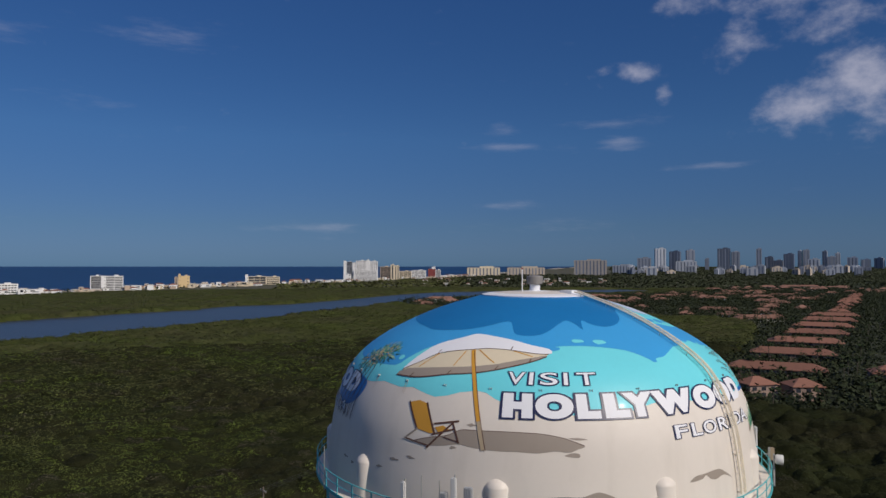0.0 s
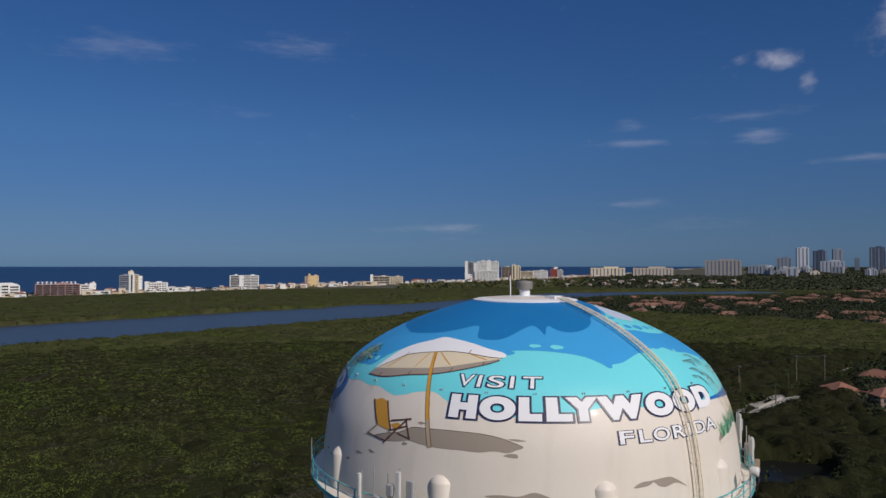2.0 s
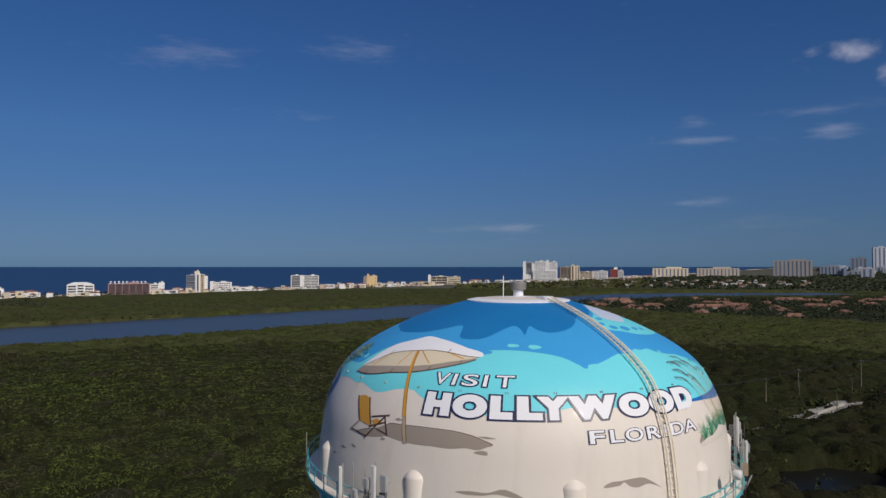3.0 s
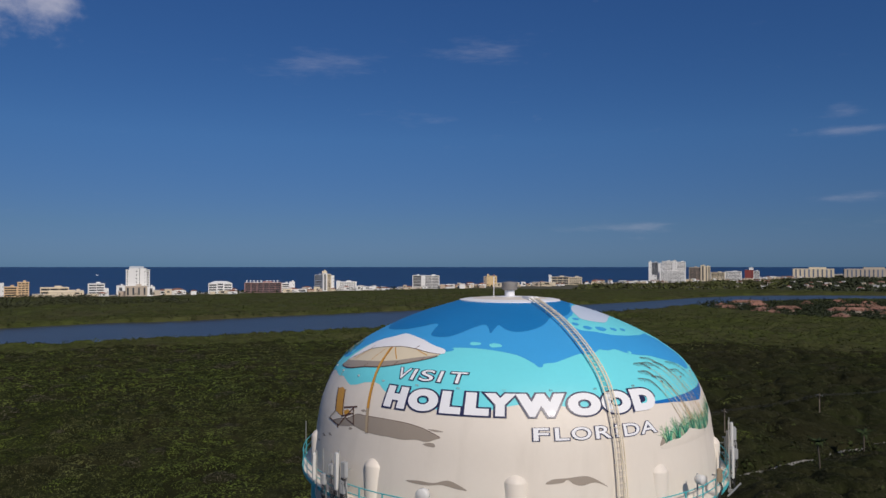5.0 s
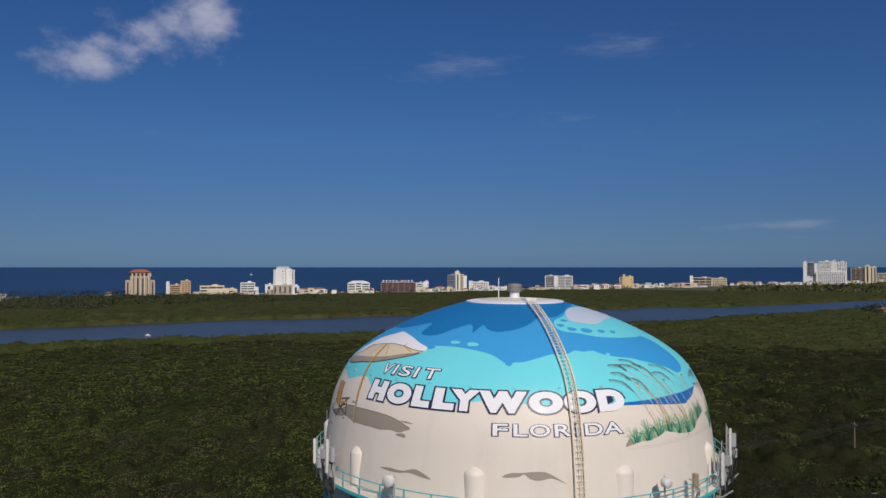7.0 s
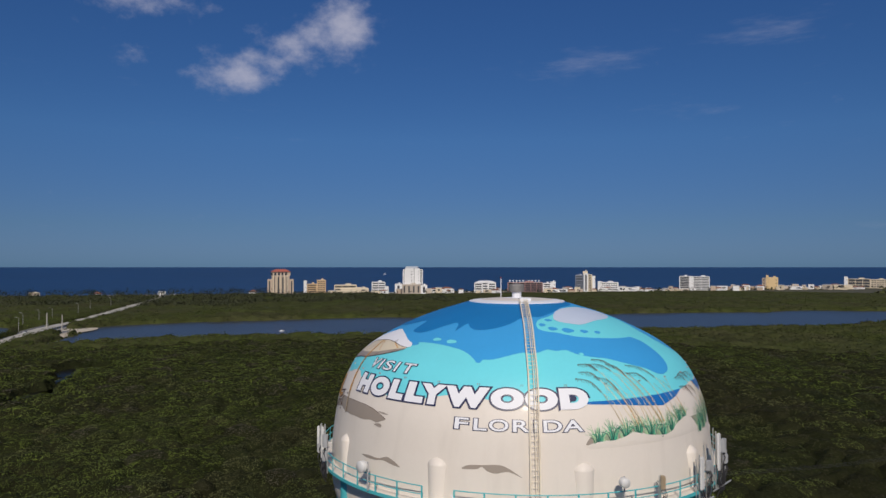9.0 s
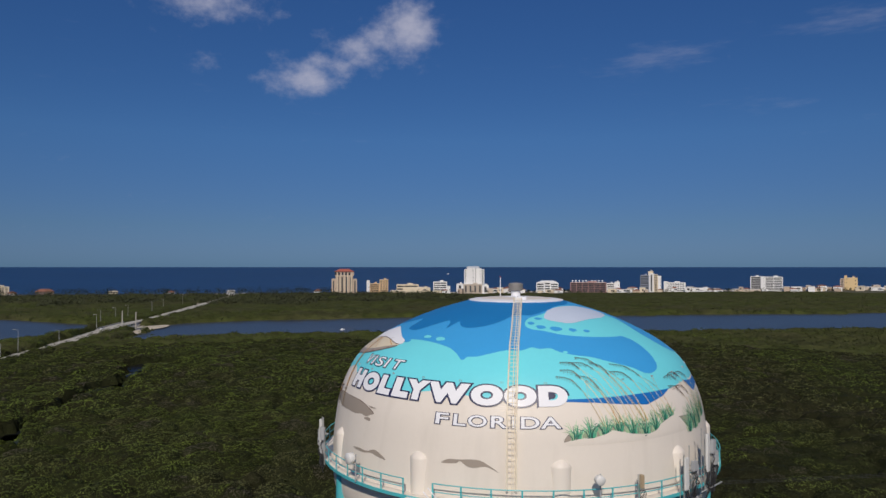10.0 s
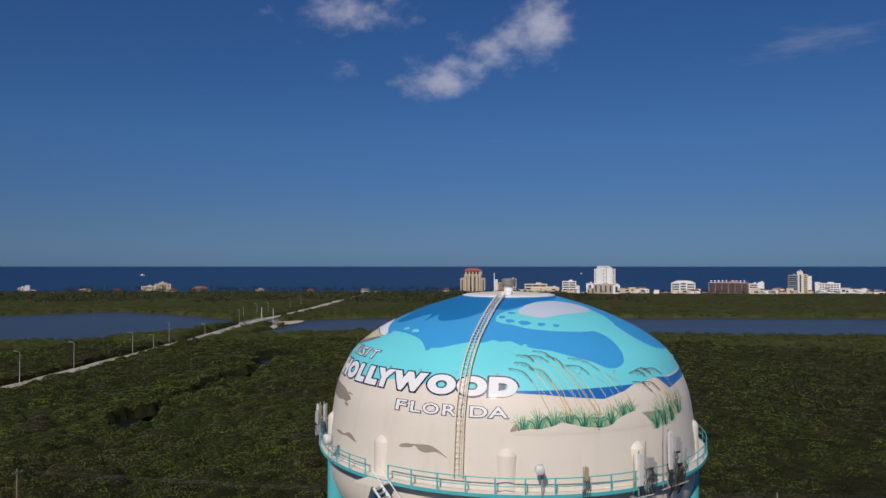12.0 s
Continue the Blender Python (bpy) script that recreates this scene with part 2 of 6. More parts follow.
FARUNDER = surface("far_canopy", (0.050, 0.060, 0.018), 0.9, 0.28, 0.06, 12, bump=0.9, spec=0.03, where="World", alt=((0.056, 0.057, 0.026), 0.014), cells=(0.1, 0.2), relief=0.8)
PINE = surface("pine_needles", (0.026, 0.034, 0.014), 0.7, 0.3, 0.03, 20, island=0.2, spec=0.15, where="World")
PALM = surface("palm_frond", (0.026, 0.040, 0.014), 0.75, 0.25, 0.5, island=0.3, spec=0.12)
BARK = surface("bark", (0.085, 0.072, 0.058), 0.9, 0.3, 2.0, bump=0.3)
SOIL = surface("soil", (0.060, 0.058, 0.032), 0.95, 0.35, 0.02, 30, where="World")
BEACH = surface("beach_sand", (0.50, 0.44, 0.34), 0.9, 0.12, 0.05, 20, where="World")
ROADTOP = surface("pale_asphalt", (0.42, 0.40, 0.35), 0.85, 0.2, 0.15, 30, where="World")
STREETTOP = surface("worn_concrete", (0.27, 0.26, 0.235), 0.9, 0.25, 0.2, 20, where="World")
CONCRETE = surface("concrete", (0.42, 0.40, 0.36), 0.8, 0.15, 0.5, bump=0.1)
RIVER = water_surface("river_water", (0.040, 0.048, 0.062), 0.32, 0.3, 0.4)
CREEK = water_surface("creek_water", (0.010, 0.011, 0.010), 0.3, 0.6, 0.02, 0.12)
SEA = water_surface("sea_water", (0.007, 0.036, 0.104), 0.45, 0.06, 1.2)
ROOFTILE = surface("terracotta_tile", (0.215, 0.098, 0.066), 0.85, 0.18, 0.5, 12, bump=0.2, per_object=0.25)
ROOFPALE = surface("faded_terracotta_tile", (0.235, 0.120, 0.085), 0.85, 0.15, 0.3, 10, per_object=0.2)
STUCCO = surface("pale_stucco", (0.50, 0.43, 0.35), 0.8, 0.08, 0.4, per_object=0.15)
STUCCOPINK = surface("pink_stucco", (0.30, 0.21, 0.17), 0.8, 0.08, 0.4, per_object=0.15)
WALLWHITE = surface("white_stucco", (0.74, 0.74, 0.73), 0.7, 0.05, 0.2, per_object=0.06)
WALLCREAM = surface("cream_stucco", (0.66, 0.57, 0.42), 0.7, 0.06, 0.2, per_object=0.08)
WALLTAN = surface("tan_stucco", (0.48, 0.38, 0.29), 0.7, 0.08, 0.2, per_object=0.08)
WALLYELLOW = surface("yellow_stucco", (0.66, 0.49, 0.26), 0.7, 0.06, 0.2)
WALLORANGE = surface("orange_stucco", (0.60, 0.42, 0.24), 0.7, 0.06, 0.2)
# grey with the distance haze mixed into its colour
HAZEGREY = surface("grey_facade", (0.22, 0.25, 0.31), 0.6, 0.08, 0.05, per_object=0.35)
WALLRED = surface("dark_red_facade", (0.22, 0.045, 0.04), 0.7, 0.08, 0.2)
# white facade greyed and blued in its colour for distance haze
HAZEWHITE = surface("far_white_facade", (0.40, 0.43, 0.48), 0.6, 0.06, 0.05, per_object=0.2)
FARTAN = surface("far_tan_facade", (0.33, 0.31, 0.30), 0.7, 0.08, 0.05, per_object=0.15)
# dark glazing lightened in its colour for the same haze
HAZEDARK = surface("far_glass_facade", (0.12, 0.15, 0.21), 0.4, 0.1, 0.05, per_object=0.3)
GLASS = surface("window_glass", (0.03, 0.035, 0.045), 0.25, 0.2, 0.5, per_object=0.4)
ROOFFLAT = surface("flat_roof", (0.55, 0.53, 0.50), 0.9, 0.1, 0.2, per_object=0.15)
# dark for window glass, with the shade of balcony recesses in the same colour
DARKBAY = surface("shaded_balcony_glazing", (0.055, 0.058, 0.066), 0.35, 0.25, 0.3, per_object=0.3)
WALLROSE = surface("rose_stucco", (0.34, 0.20, 0.19), 0.75, 0.08, 0.2, per_object=0.08)
BOATWHITE = surface("boat_gelcoat", (0.78, 0.79, 0.80), 0.3, 0.03, 0.5)
WOODPOLE = surface("weathered_wood_pole", (0.20, 0.165, 0.13), 0.9, 0.2, 1.0)
CARPAINT = surface("car_paint", (0.05, 0.055, 0.06), 0.3, 0.05, 1.0, coat=0.5)
CARWHITE = surface("white_car_paint", (0.72, 0.72, 0.72), 0.3, 0.04, 1.0, coat=0.5)


# ---- building blocks ----
def part(name, bm, material, parent=None, label="", kind=""):
    """Link a bmesh as one mesh object, under a thing or a part."""
    me = bpy.data.meshes.new(name)
    bm.to_mesh(me)
    bm.free()
    me.materials.append(material)
    ob = new(name, me)
    ob.parent = parent
    return tagged(ob, label=label, kind=kind)


def share(name, source, parent, m):
    """Another object on the mesh of an alike piece."""
    ob = new(name, source.data)
    ob.parent = parent
    ob.matrix_basis = m
    return ob


def thing(name, m, label, category, group=""):
    ob = new(name)
    ob.empty_display_size = 0.3
    ob.matrix_basis = m
    return tagged(ob, label, category, group)


def sheet(name, verts, faces, material, kind="", label="", category="", smooth=False, tones=None):
    """A mesh from computed arrays, for ground, water and foliage."""
    me = bpy.data.meshes.new(name)
    verts, faces = np.asarray(verts, np.float32), np.asarray(faces, np.int32)
    nf, k = faces.shape
    me.vertices.add(len(verts))
    me.vertices.foreach_set("co", verts.ravel())
    me.loops.add(nf * k)
    me.loops.foreach_set("vertex_index", faces.ravel())
    me.polygons.add(nf)
    me.polygons.foreach_set("loop_start", np.arange(0, nf * k, k, dtype=np.int32))
    if smooth:
        me.polygons.foreach_set("use_smooth", np.ones(nf, bool))
    me.update(calc_edges=True)
    if tones is not None:
        rgba = np.ones((len(verts), 4), np.float32)
        rgba[:, :3] = tones
        me.color_attributes.new("leaf_tone", "FLOAT_COLOR", "POINT").data.foreach_set("color", rgba.ravel())
    me.materials.append(material)
    return tagged(new(name, me), label=label, category=category, kind=kind)


def box(bm, x, y, z, sx, sy, sz, rz=0.0, bevel=0.0):
    """A box whose base centre is at x, y, z."""
    geo = bmesh.ops.create_cube(bm, size=1.0, matrix=pose(x, y, z + sz / 2, 0, 0, rz) @ Matrix.Diagonal((sx, sy, sz, 1)))
    if bevel:
        edges = list({e for v in geo["verts"] for e in v.link_edges})
        bmesh.ops.bevel(bm, geom=edges, offset=bevel, segments=2, affect="EDGES")
    return bm


def rod(bm, a, b, r, n=8, r2=None, caps=True):
    a, b = Vector(a), Vector(b)
    q = (b - a).to_track_quat("Z", "Y").to_matrix().to_4x4()
    bmesh.ops.create_cone(bm, cap_ends=caps, segments=n, radius1=r, radius2=r if r2 is None else r2, depth=(b - a).length,
                          matrix=Matrix.Translation((a + b) / 2) @ q)
    return bm


def tube(bm, points, r, n=6):
    """A bent pipe through points."""
    pts = [Vector(p) for p in points]
    rings = []
    for i, p in enumerate(pts):
        d = (pts[min(i + 1, len(pts) - 1)] - pts[max(i - 1, 0)]).normalized()
        side = d.cross(Vector((0, 0, 1)))
        side = side.normalized() if side.length > 1e-4 else Vector((1, 0, 0))
        up = side.cross(d)
        rings.append([bm.verts.new(p + r * (math.cos(k * math.tau / n) * side + math.sin(k * math.tau / n) * up)) for k in range(n)])
    for a, b in zip(rings, rings[1:]):
        for k in range(n):
            bm.faces.new((a[k], a[(k + 1) % n], b[(k + 1) % n], b[k]))
    bm.faces.new(rings[0][::-1])
    bm.faces.new(rings[-1])
    return bm


def lathe(bm, profile, n=48, closed=False, a0=0.0, a1=math.tau):
    """Turn a profile of (r, z) round the z axis."""
    full = abs(a1 - a0 - math.tau) < 1e-6
    count = n if full else n + 1
    rings = []
    for r, z in profile:
        if r < 1e-4:
            rings.append([bm.verts.new((0, 0, z))])
        else:
            rings.append([bm.verts.new((r * math.cos(a0 + (a1 - a0) * k / n), r * math.sin(a0 + (a1 - a0) * k / n), z)) for k in range(count)])
    pairs = list(zip(rings, rings[1:])) + ([(rings[-1], rings[0])] if closed else [])
    for a, b in pairs:
        for k in range(n):
            j = (k + 1) % count
            va, vb, vc, vd = a[k % len(a)], a[j % len(a)], b[j % len(b)], b[k % len(b)]
            vs = []
            for v in (va, vb, vc, vd):
                if v not in vs:
                    vs.append(v)
            if len(vs) > 2:
                bm.faces.new(vs)
    return bm


def smooth(ob):
    ob.data.polygons.foreach_set("use_smooth", np.ones(len(ob.data.polygons), bool))
    ob.data.update()
    return ob

# ---- land and water ----
def rise(x, y):
    """The far land and sea lift a little, as the horizon of a round earth seen past the clipping distance."""
    d = np.hypot(x, y)
    u = np.clip((d - 2300.0) / 2700.0, 0, 1)
    return 34.0 * u * u * (3 - 2 * u)


COAST_O, COAST_D, COAST_N = Vector((-1150, 400)), Vector((0.4573, 0.8893)), Vector((-0.8893, 0.4573))


def along(u, v):
    """A place u metres along the shore line of buildings and v metres towards the sea."""
    p = COAST_O + u * COAST_D + v * COAST_N
    return p.x, p.y


NEAR_BANK = [(-461, 65), (-467, 104), (-454, 173), (-413, 225), (-374, 284), (-333, 357), (-284, 420), (-252, 474), (-207, 537), (-182, 578), (-159, 633), (-128, 746), (-67, 874), (10, 1016), (124, 1141), (302, 1193), (438, 1298)]
FAR_BANK = [(440, 1340), (353, 1424), (276, 1389), (100, 1345), (-31, 1266), (-88, 1168), (-160, 990), (-216, 880), (-280, 838), (-300, 768),
            (-345, 712), (-387, 649), (-440, 551), (-487, 462), (-535, 405), (-580, 300), (-604, 244), (-616, 165), (-600, 120), (-560, 80)]
RIVER_LINE = NEAR_BANK + FAR_BANK
LAGOON_LINE = [(-515, -200), (-500, -80), (-490, -25), (-525, 40), (-545, 75), (-560, 82), (-600, 125), (-655, 104), (-750, 63), (-790, 35), (-824, 11), (-821, -45),
               (-809, -95), (-815, -200), (-860, -330), (-620, -340)]
ESTATE_LINE = [(-70, 870), (-55, 960), (104, 1050), (300, 1120), (430, 1220), (520, 1330), (1435, 2280), (2100, 2280), (1900, 900), (760, 250),
               (205, 160), (98, 196), (128, 300), (182, 390), (222, 470), (262, 560), (265, 610), (190, 665), (70, 700), (0, 770)]
SPIT_LINE = [(-524, 112), (-553, 124), (-578, 152), (-602, 160), (-598, 140), (-575, 130), (-552, 114), (-535, 106)]
LOT_LINE = [(60, 208), (66, 206), (78, 222), (92, 240), (98, 250), (93, 256), (86, 249), (74, 232)]
POND_OVALS = [(58, 141, 17, 11, 40), (-346, 73, 17, 9, -28), (-286, 34, 15, 8, -28), (-203, -15, 14, 7, -20), (-316, 54, 22, 1.6, -30), (-245, 9, 34, 1.4, -30), (-640, 320, 40, 9, 60)]
ROAD_A, ROAD_B = Vector((-150, -143)), Vector((-1190, 472))
STREET_A, STREET_B = Vector((-22, 95)), Vector((152, 352))


def inside(x, y, line):
    hit = np.zeros(np.shape(x), bool)
    for (x0, y0), (x1, y1) in zip(line, line[1:] + line[:1]):
        if y0 != y1:
            hit ^= ((y0 > y) != (y1 > y)) & (x < (x1 - x0) * (y - y0) / (y1 - y0) + x0)
    return hit


def from_line(x, y, a, b):
    d = b - a
    u = np.clip(((x - a.x) * d.x + (y - a.y) * d.y) / d.length_squared, 0, 1)
    return np.hypot(x - a.x - u * d.x, y - a.y - u * d.y)


def seaward(x, y):
    return (x - COAST_O.x) * COAST_N.x + (y - COAST_O.y) * COAST_N.y


def lobes(x, y, s):
    """A smooth uneven field between -1 and 1."""
    return (np.sin(x / s + 1.3 * np.sin(y / s * 0.7)) + np.sin(y / s * 1.1 + 1.7 * np.sin(x / s * 0.6 + 2)) + np.sin((x + y) / s * 1.9)) / 3


def wooded(x, y):
    """1 where mangroves stand, 0 on water, roads, the estate and the beach."""
    bx, by = x + 7 * lobes(x, y, 19) + 3 * lobes(y, x, 7), y + 7 * lobes(y, x, 23) + 3 * lobes(x, y, 6)
    ok = ~(inside(bx, by, RIVER_LINE) & inside(x, y, RIVER_LINE)) & ~(inside(bx, by, LAGOON_LINE) & inside(x, y, LAGOON_LINE))
    # the causeway's own banks, open only at the bridge
    ok |= (from_line(x, y, ROAD_A, ROAD_B) < 26 + 6 * lobes(x, y, 15)) & (np.hypot(x + 588, y - 118) > 24 + 5 * lobes(x, y, 9))
    ok &= ~inside(x, y, ESTATE_LINE)
    ok &= from_line(x, y, ROAD_A, ROAD_B) > 6.4 + 2.4 * lobes(x, y, 8)
    ok &= from_line(x, y, STREET_A, STREET_B) > 1.6 + 4.0 * lobes(x, y, 9)
    ok &= ~inside(x, y, LOT_LINE) & ~inside(x, y, SPIT_LINE)
    # the open verge before the bridge
    ok &= ~((from_line(x, y, Vector((-492, 60)), Vector((-572, 106))) < 17) & (x * 0.509 + y * 0.861 < -196 + 4 * lobes(x, y, 9)))
    ok &= seaward(x, y) < -32 + 8 * lobes(x, y, 30)
    for px, py, ra, rb, turn in POND_OVALS:
        c, s = math.cos(radians(turn)), math.sin(radians(turn))
        u, v = (bx - px) * c + (by - py) * s, -(bx - px) * s + (by - py) * c
        ok &= (u / (ra + 2)) ** 2 + (v / (rb + 2)) ** 2 > 1
    return ok & (np.hypot(x, y) > 24)


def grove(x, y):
    """Where taller trees with darker leaf colour mix in: round the street, towards the estate."""
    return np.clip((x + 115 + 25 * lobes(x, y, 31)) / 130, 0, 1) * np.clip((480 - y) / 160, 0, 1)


def young(x, y):
    """Where fresh green growth mixes in: west of the tower along the causeway, and beyond the river."""
    return np.clip(np.clip((-90 - x) / 160, 0, 1) * np.clip((300 - y) / 160, 0, 1) + 0.5 * (lobes(x, y, 45) > 0.25), 0, 1) * 0.7


def top_of(x, y):
    """The height of the leaf canopy."""
    h = 4.6 + 1.1 * lobes(x, y, 37) + 0.8 * lobes(x + 90, y, 13)
    shore = seaward(x, y)
    h = h * (1 - 0.62 * np.clip((shore + 470) / 250, 0, 1))
    pines = np.clip((shore + 330) / 120, 0, 1) * np.clip((760 - y) / 120, 0, 1)
    h = h * np.clip(from_line(x, y, STREET_A, STREET_B) / 18, 0.5, 1)
    return h + pines * (4.0 + 2.0 * lobes(x, y, 21)) + 1.8 * grove(x, y) * np.clip(from_line(x, y, STREET_A, STREET_B) / 22, 0, 1)


rings, spokes = 210, 240
rr = 5300.0 * (np.arange(rings + 1) / rings) ** 1.5
aa = np.linspace(0, math.tau, spokes, endpoint=False)
gx, gy = rr[:, None] * np.cos(aa), rr[:, None] * np.sin(aa)
gz = rise(gx, gy) - 0.5 + 2.6 * np.clip(1 - np.abs(seaward(gx, gy) - 4) / 60, 0, 1)
ii = np.arange(rings)[:, None] * spokes + np.arange(spokes)
jj = np.arange(rings)[:, None] * spokes + (np.arange(spokes) + 1) % spokes
sheet("ground", np.stack([gx, gy, gz], -1).reshape(-1, 3), np.stack([ii, ii + spokes, jj + spokes, jj], -1).reshape(-1, 4), SOIL,
      "structure", "dark wet soil under the mangroves and lots")

us = np.linspace(-5200, 6200, 96)
vs = np.r_[np.linspace(95, 1200, 30), np.linspace(1300, 5200, 50)]
sx = COAST_O.x + us[:, None] * COAST_D.x + (vs[None] + 8 * np.sin(us[:, None] / 90)) * COAST_N.x
sy = COAST_O.y + us[:, None] * COAST_D.y + (vs[None] + 8 * np.sin(us[:, None] / 90)) * COAST_N.y
k = np.arange(95)[:, None] * 80 + np.arange(79)
sheet("sea", np.stack([sx, sy, rise(sx, sy) + 0.1], -1).reshape(-1, 3), np.stack([k, k + 80, k + 81, k + 1], -1).reshape(-1, 4), SEA,
      "structure", "deep blue ocean under a clear sky", "water", True)
vs = np.linspace(38, 104, 6)
sx = COAST_O.x + us[:, None] * COAST_D.x + vs[None] * COAST_N.x
sy = COAST_O.y + us[:, None] * COAST_D.y + vs[None] * COAST_N.y
sz = rise(sx, sy) + np.linspace(0.6, -0.2, 6)[None] + 0 * sx
k = np.arange(95)[:, None] * 6 + np.arange(5)
sheet("beach", np.stack([sx, sy, sz], -1).reshape(-1, 3), np.stack([k, k + 6, k + 7, k + 1], -1).reshape(-1, 4), BEACH, "structure", "pale sand beach along the ocean", "beach")


def flat_area(name, line, z, material, label, category):
    bm = bmesh.new()
    vs = [bm.verts.new((x, y, z)) for x, y in line]
    bmesh.ops.triangle_fill(bm, use_beauty=True, edges=[bm.edges.new((a, b)) for a, b in zip(vs, vs[1:] + vs[:1])])
    bmesh.ops.recalc_face_normals(bm, faces=bm.faces)
    for f in bm.faces:
        if f.normal.z < 0:
            f.normal_flip()
    return tagged(part(name, bm, material), label=label, category=category, kind="structure")


def rounded(line, steps=3):
    """Corners cut twice, for a natural bank."""
    for _ in range(steps):
        line = [q for (a, b), (c, d) in zip(line, line[1:] + line[:1]) for q in ((a * 0.75 + c * 0.25, b * 0.75 + d * 0.25), (a * 0.25 + c * 0.75, b * 0.25 + d * 0.75))]
    return line


flat_area("waterway", rounded(RIVER_LINE, 2), 0.0, RIVER, "slate blue tidal waterway between mangrove banks", "water")
flat_area("lagoon", rounded(LAGOON_LINE, 2), 0.006, RIVER, "slate blue lagoon enclosed by mangroves", "water")
for px, py, ra, rb, turn in POND_OVALS:
    m = pose(px, py, 0, 0, 0, turn)
    flat_area("pond", [tuple((m @ Vector((1.3 * ra * math.cos(a) * (1 + 0.15 * math.sin(3 * a)), 1.3 * rb * math.sin(a) + 3 * math.sin(a), 0)))[:2]) for a in np.linspace(0, math.tau, 28)[:-1]], 0.03, CREEK,
              "dark creek water in a gap of the mangroves", "water")

# the estate's open ground
flat_area("estate_ground", ESTATE_LINE, -0.2, surface("lawn", (0.026, 0.032, 0.012), 0.9, 0.35, 0.03, 20, where="World"), "dark lawns and gardens between the houses", "lawn")


def strip(name, a, b, width, z0, z1, hump, material, label, category, n=60):
    d = (b - a).normalized()
    s = Vector((-d.y, d.x))
    bm = bmesh.new()
    rows = []
    for i in range(n + 1):
        p = a.lerp(b, i / n)
        z = z0 + (z1 - z0) * i / n + hump(p)
        rows.append([bm.verts.new((*(p + s * o), z - e)) for o, e in ((-width / 2 - 2.5, 1.8), (-width / 2, 0), (-width * 0.04, -0.08), (width * 0.04, -0.08), (width / 2, 0), (width / 2 + 2.5, 1.8))])
    for r, q in zip(rows, rows[1:]):
        for i in range(5):
            bm.faces.new((r[i], r[i + 1], q[i + 1], q[i]))
    bmesh.ops.recalc_face_normals(bm, faces=bm.faces)
    for f in bm.faces:
        if f.normal.z < 0:
            f.normal_flip()
    return tagged(part(name, bm, material), label=label, category=category, kind="structure")


def bridge_hump(p):
    return 1.7 * math.exp(-((p - Vector((-588, 116))).length / 60) ** 2)


strip("road", ROAD_A, ROAD_B, 14, 1.2, 2.0, bridge_hump, ROADTOP, "sun-bleached causeway road to the beach", "road")
flat_area("parking_lot", LOT_LINE, 0.62, STREETTOP, "pale concrete lot beside the street", "pavement")
strip("street", STREET_A, STREET_B, 4.6, 0.3, 0.5, lambda p: 0.0, STREETTOP, "pale concrete street between trees", "street", 30)

for pad in ([(-862, 250), (-895, 268), (-905, 290), (-880, 284), (-850, 262)], [(-925, 320), (-985, 352), (-1000, 378), (-955, 362), (-918, 338)], [(-1085, 398), (-1150, 420), (-1165, 460), (-1120, 452)], [(-968, 182), (-985, 178), (-992, 190), (-974, 196)]):
    flat_area("sand_lot", rounded(pad, 2), 2.0, BEACH, "pale sandy lot beside the causeway", "pavement")

# ---- mangrove woods ----
rng = np.random.default_rng(7)
EYE_X, EYE_Y = 15.0, -45.0


def spots(near, far, gap, a0=-38, a1=104, jitter=0.48):
    lim = far + gap
    xs, ys = np.meshgrid(np.arange(EYE_X - lim, EYE_X + lim, gap), np.arange(EYE_Y - lim, EYE_Y + lim, gap))
    x, y = xs.ravel() + rng.uniform(-jitter, jitter, xs.size) * gap, ys.ravel() + rng.uniform(-jitter, jitter, xs.size) * gap
    d, a = np.hypot(x - EYE_X, y - EYE_Y), np.degrees(np.arctan2(-(x - EYE_X), y - EYE_Y))
    keep = (d > near) & (d <= far) & (a > a0) & (a < a1)
    return x[keep], y[keep]


def foliage(x, y, h, rad, count, size, flat=0.5, low=0.0, loose=0.3, up=0.35):
    """Crowns of loose leaf sprays: each spray is a small kite, turned its own way on an uneven shell."""
    n = len(x)
    cx, cy, ch, cr = (np.repeat(v, count) for v in (x, y, h, rad))
    m = n * count
    ph, ct = rng.uniform(0, math.tau, m), rng.uniform(low, 1, m)
    st = np.sqrt(1 - ct ** 2)
    lump = 1 + 0.22 * np.sin(3 * ph + np.repeat(rng.uniform(0, 6, n), count)) + 0.16 * np.sin(5 * ph + 4 * ct + np.repeat(rng.uniform(0, 6, n), count))
    k = rng.uniform(0.72, 1.06, m) * lump
    d = np.stack([st * np.cos(ph), st * np.sin(ph), ct], -1)
    c = np.stack([cx + cr * k * d[:, 0], cy + cr * k * d[:, 1], ch * (1 - flat) + ch * flat * ct * k], -1)
    nrm = d + rng.normal(0, loose, (m, 3)) + [0, 0, up]
    nrm /= np.linalg.norm(nrm, axis=1)[:, None]
    t = np.cross(nrm, rng.normal(0, 1, (m, 3)))
    t /= np.linalg.norm(t, axis=1)[:, None]
    b = np.cross(nrm, t)
    s = (size * rng.uniform(0.55, 1.35, m))[:, None]
    droop = nrm * s * 0.22
    v = np.stack([c - t * s, c + b * s * 0.55 - droop, c + t * s, c - b * s * 0.5 - droop], 1).reshape(-1, 3)
    return v, np.arange(m * 4).reshape(-1, 4)


def hashed(i, j, k):
    v = np.sin(i * 127.1 + j * 311.7 + k * 74.7) * 43758.5453
    return v - np.floor(v)


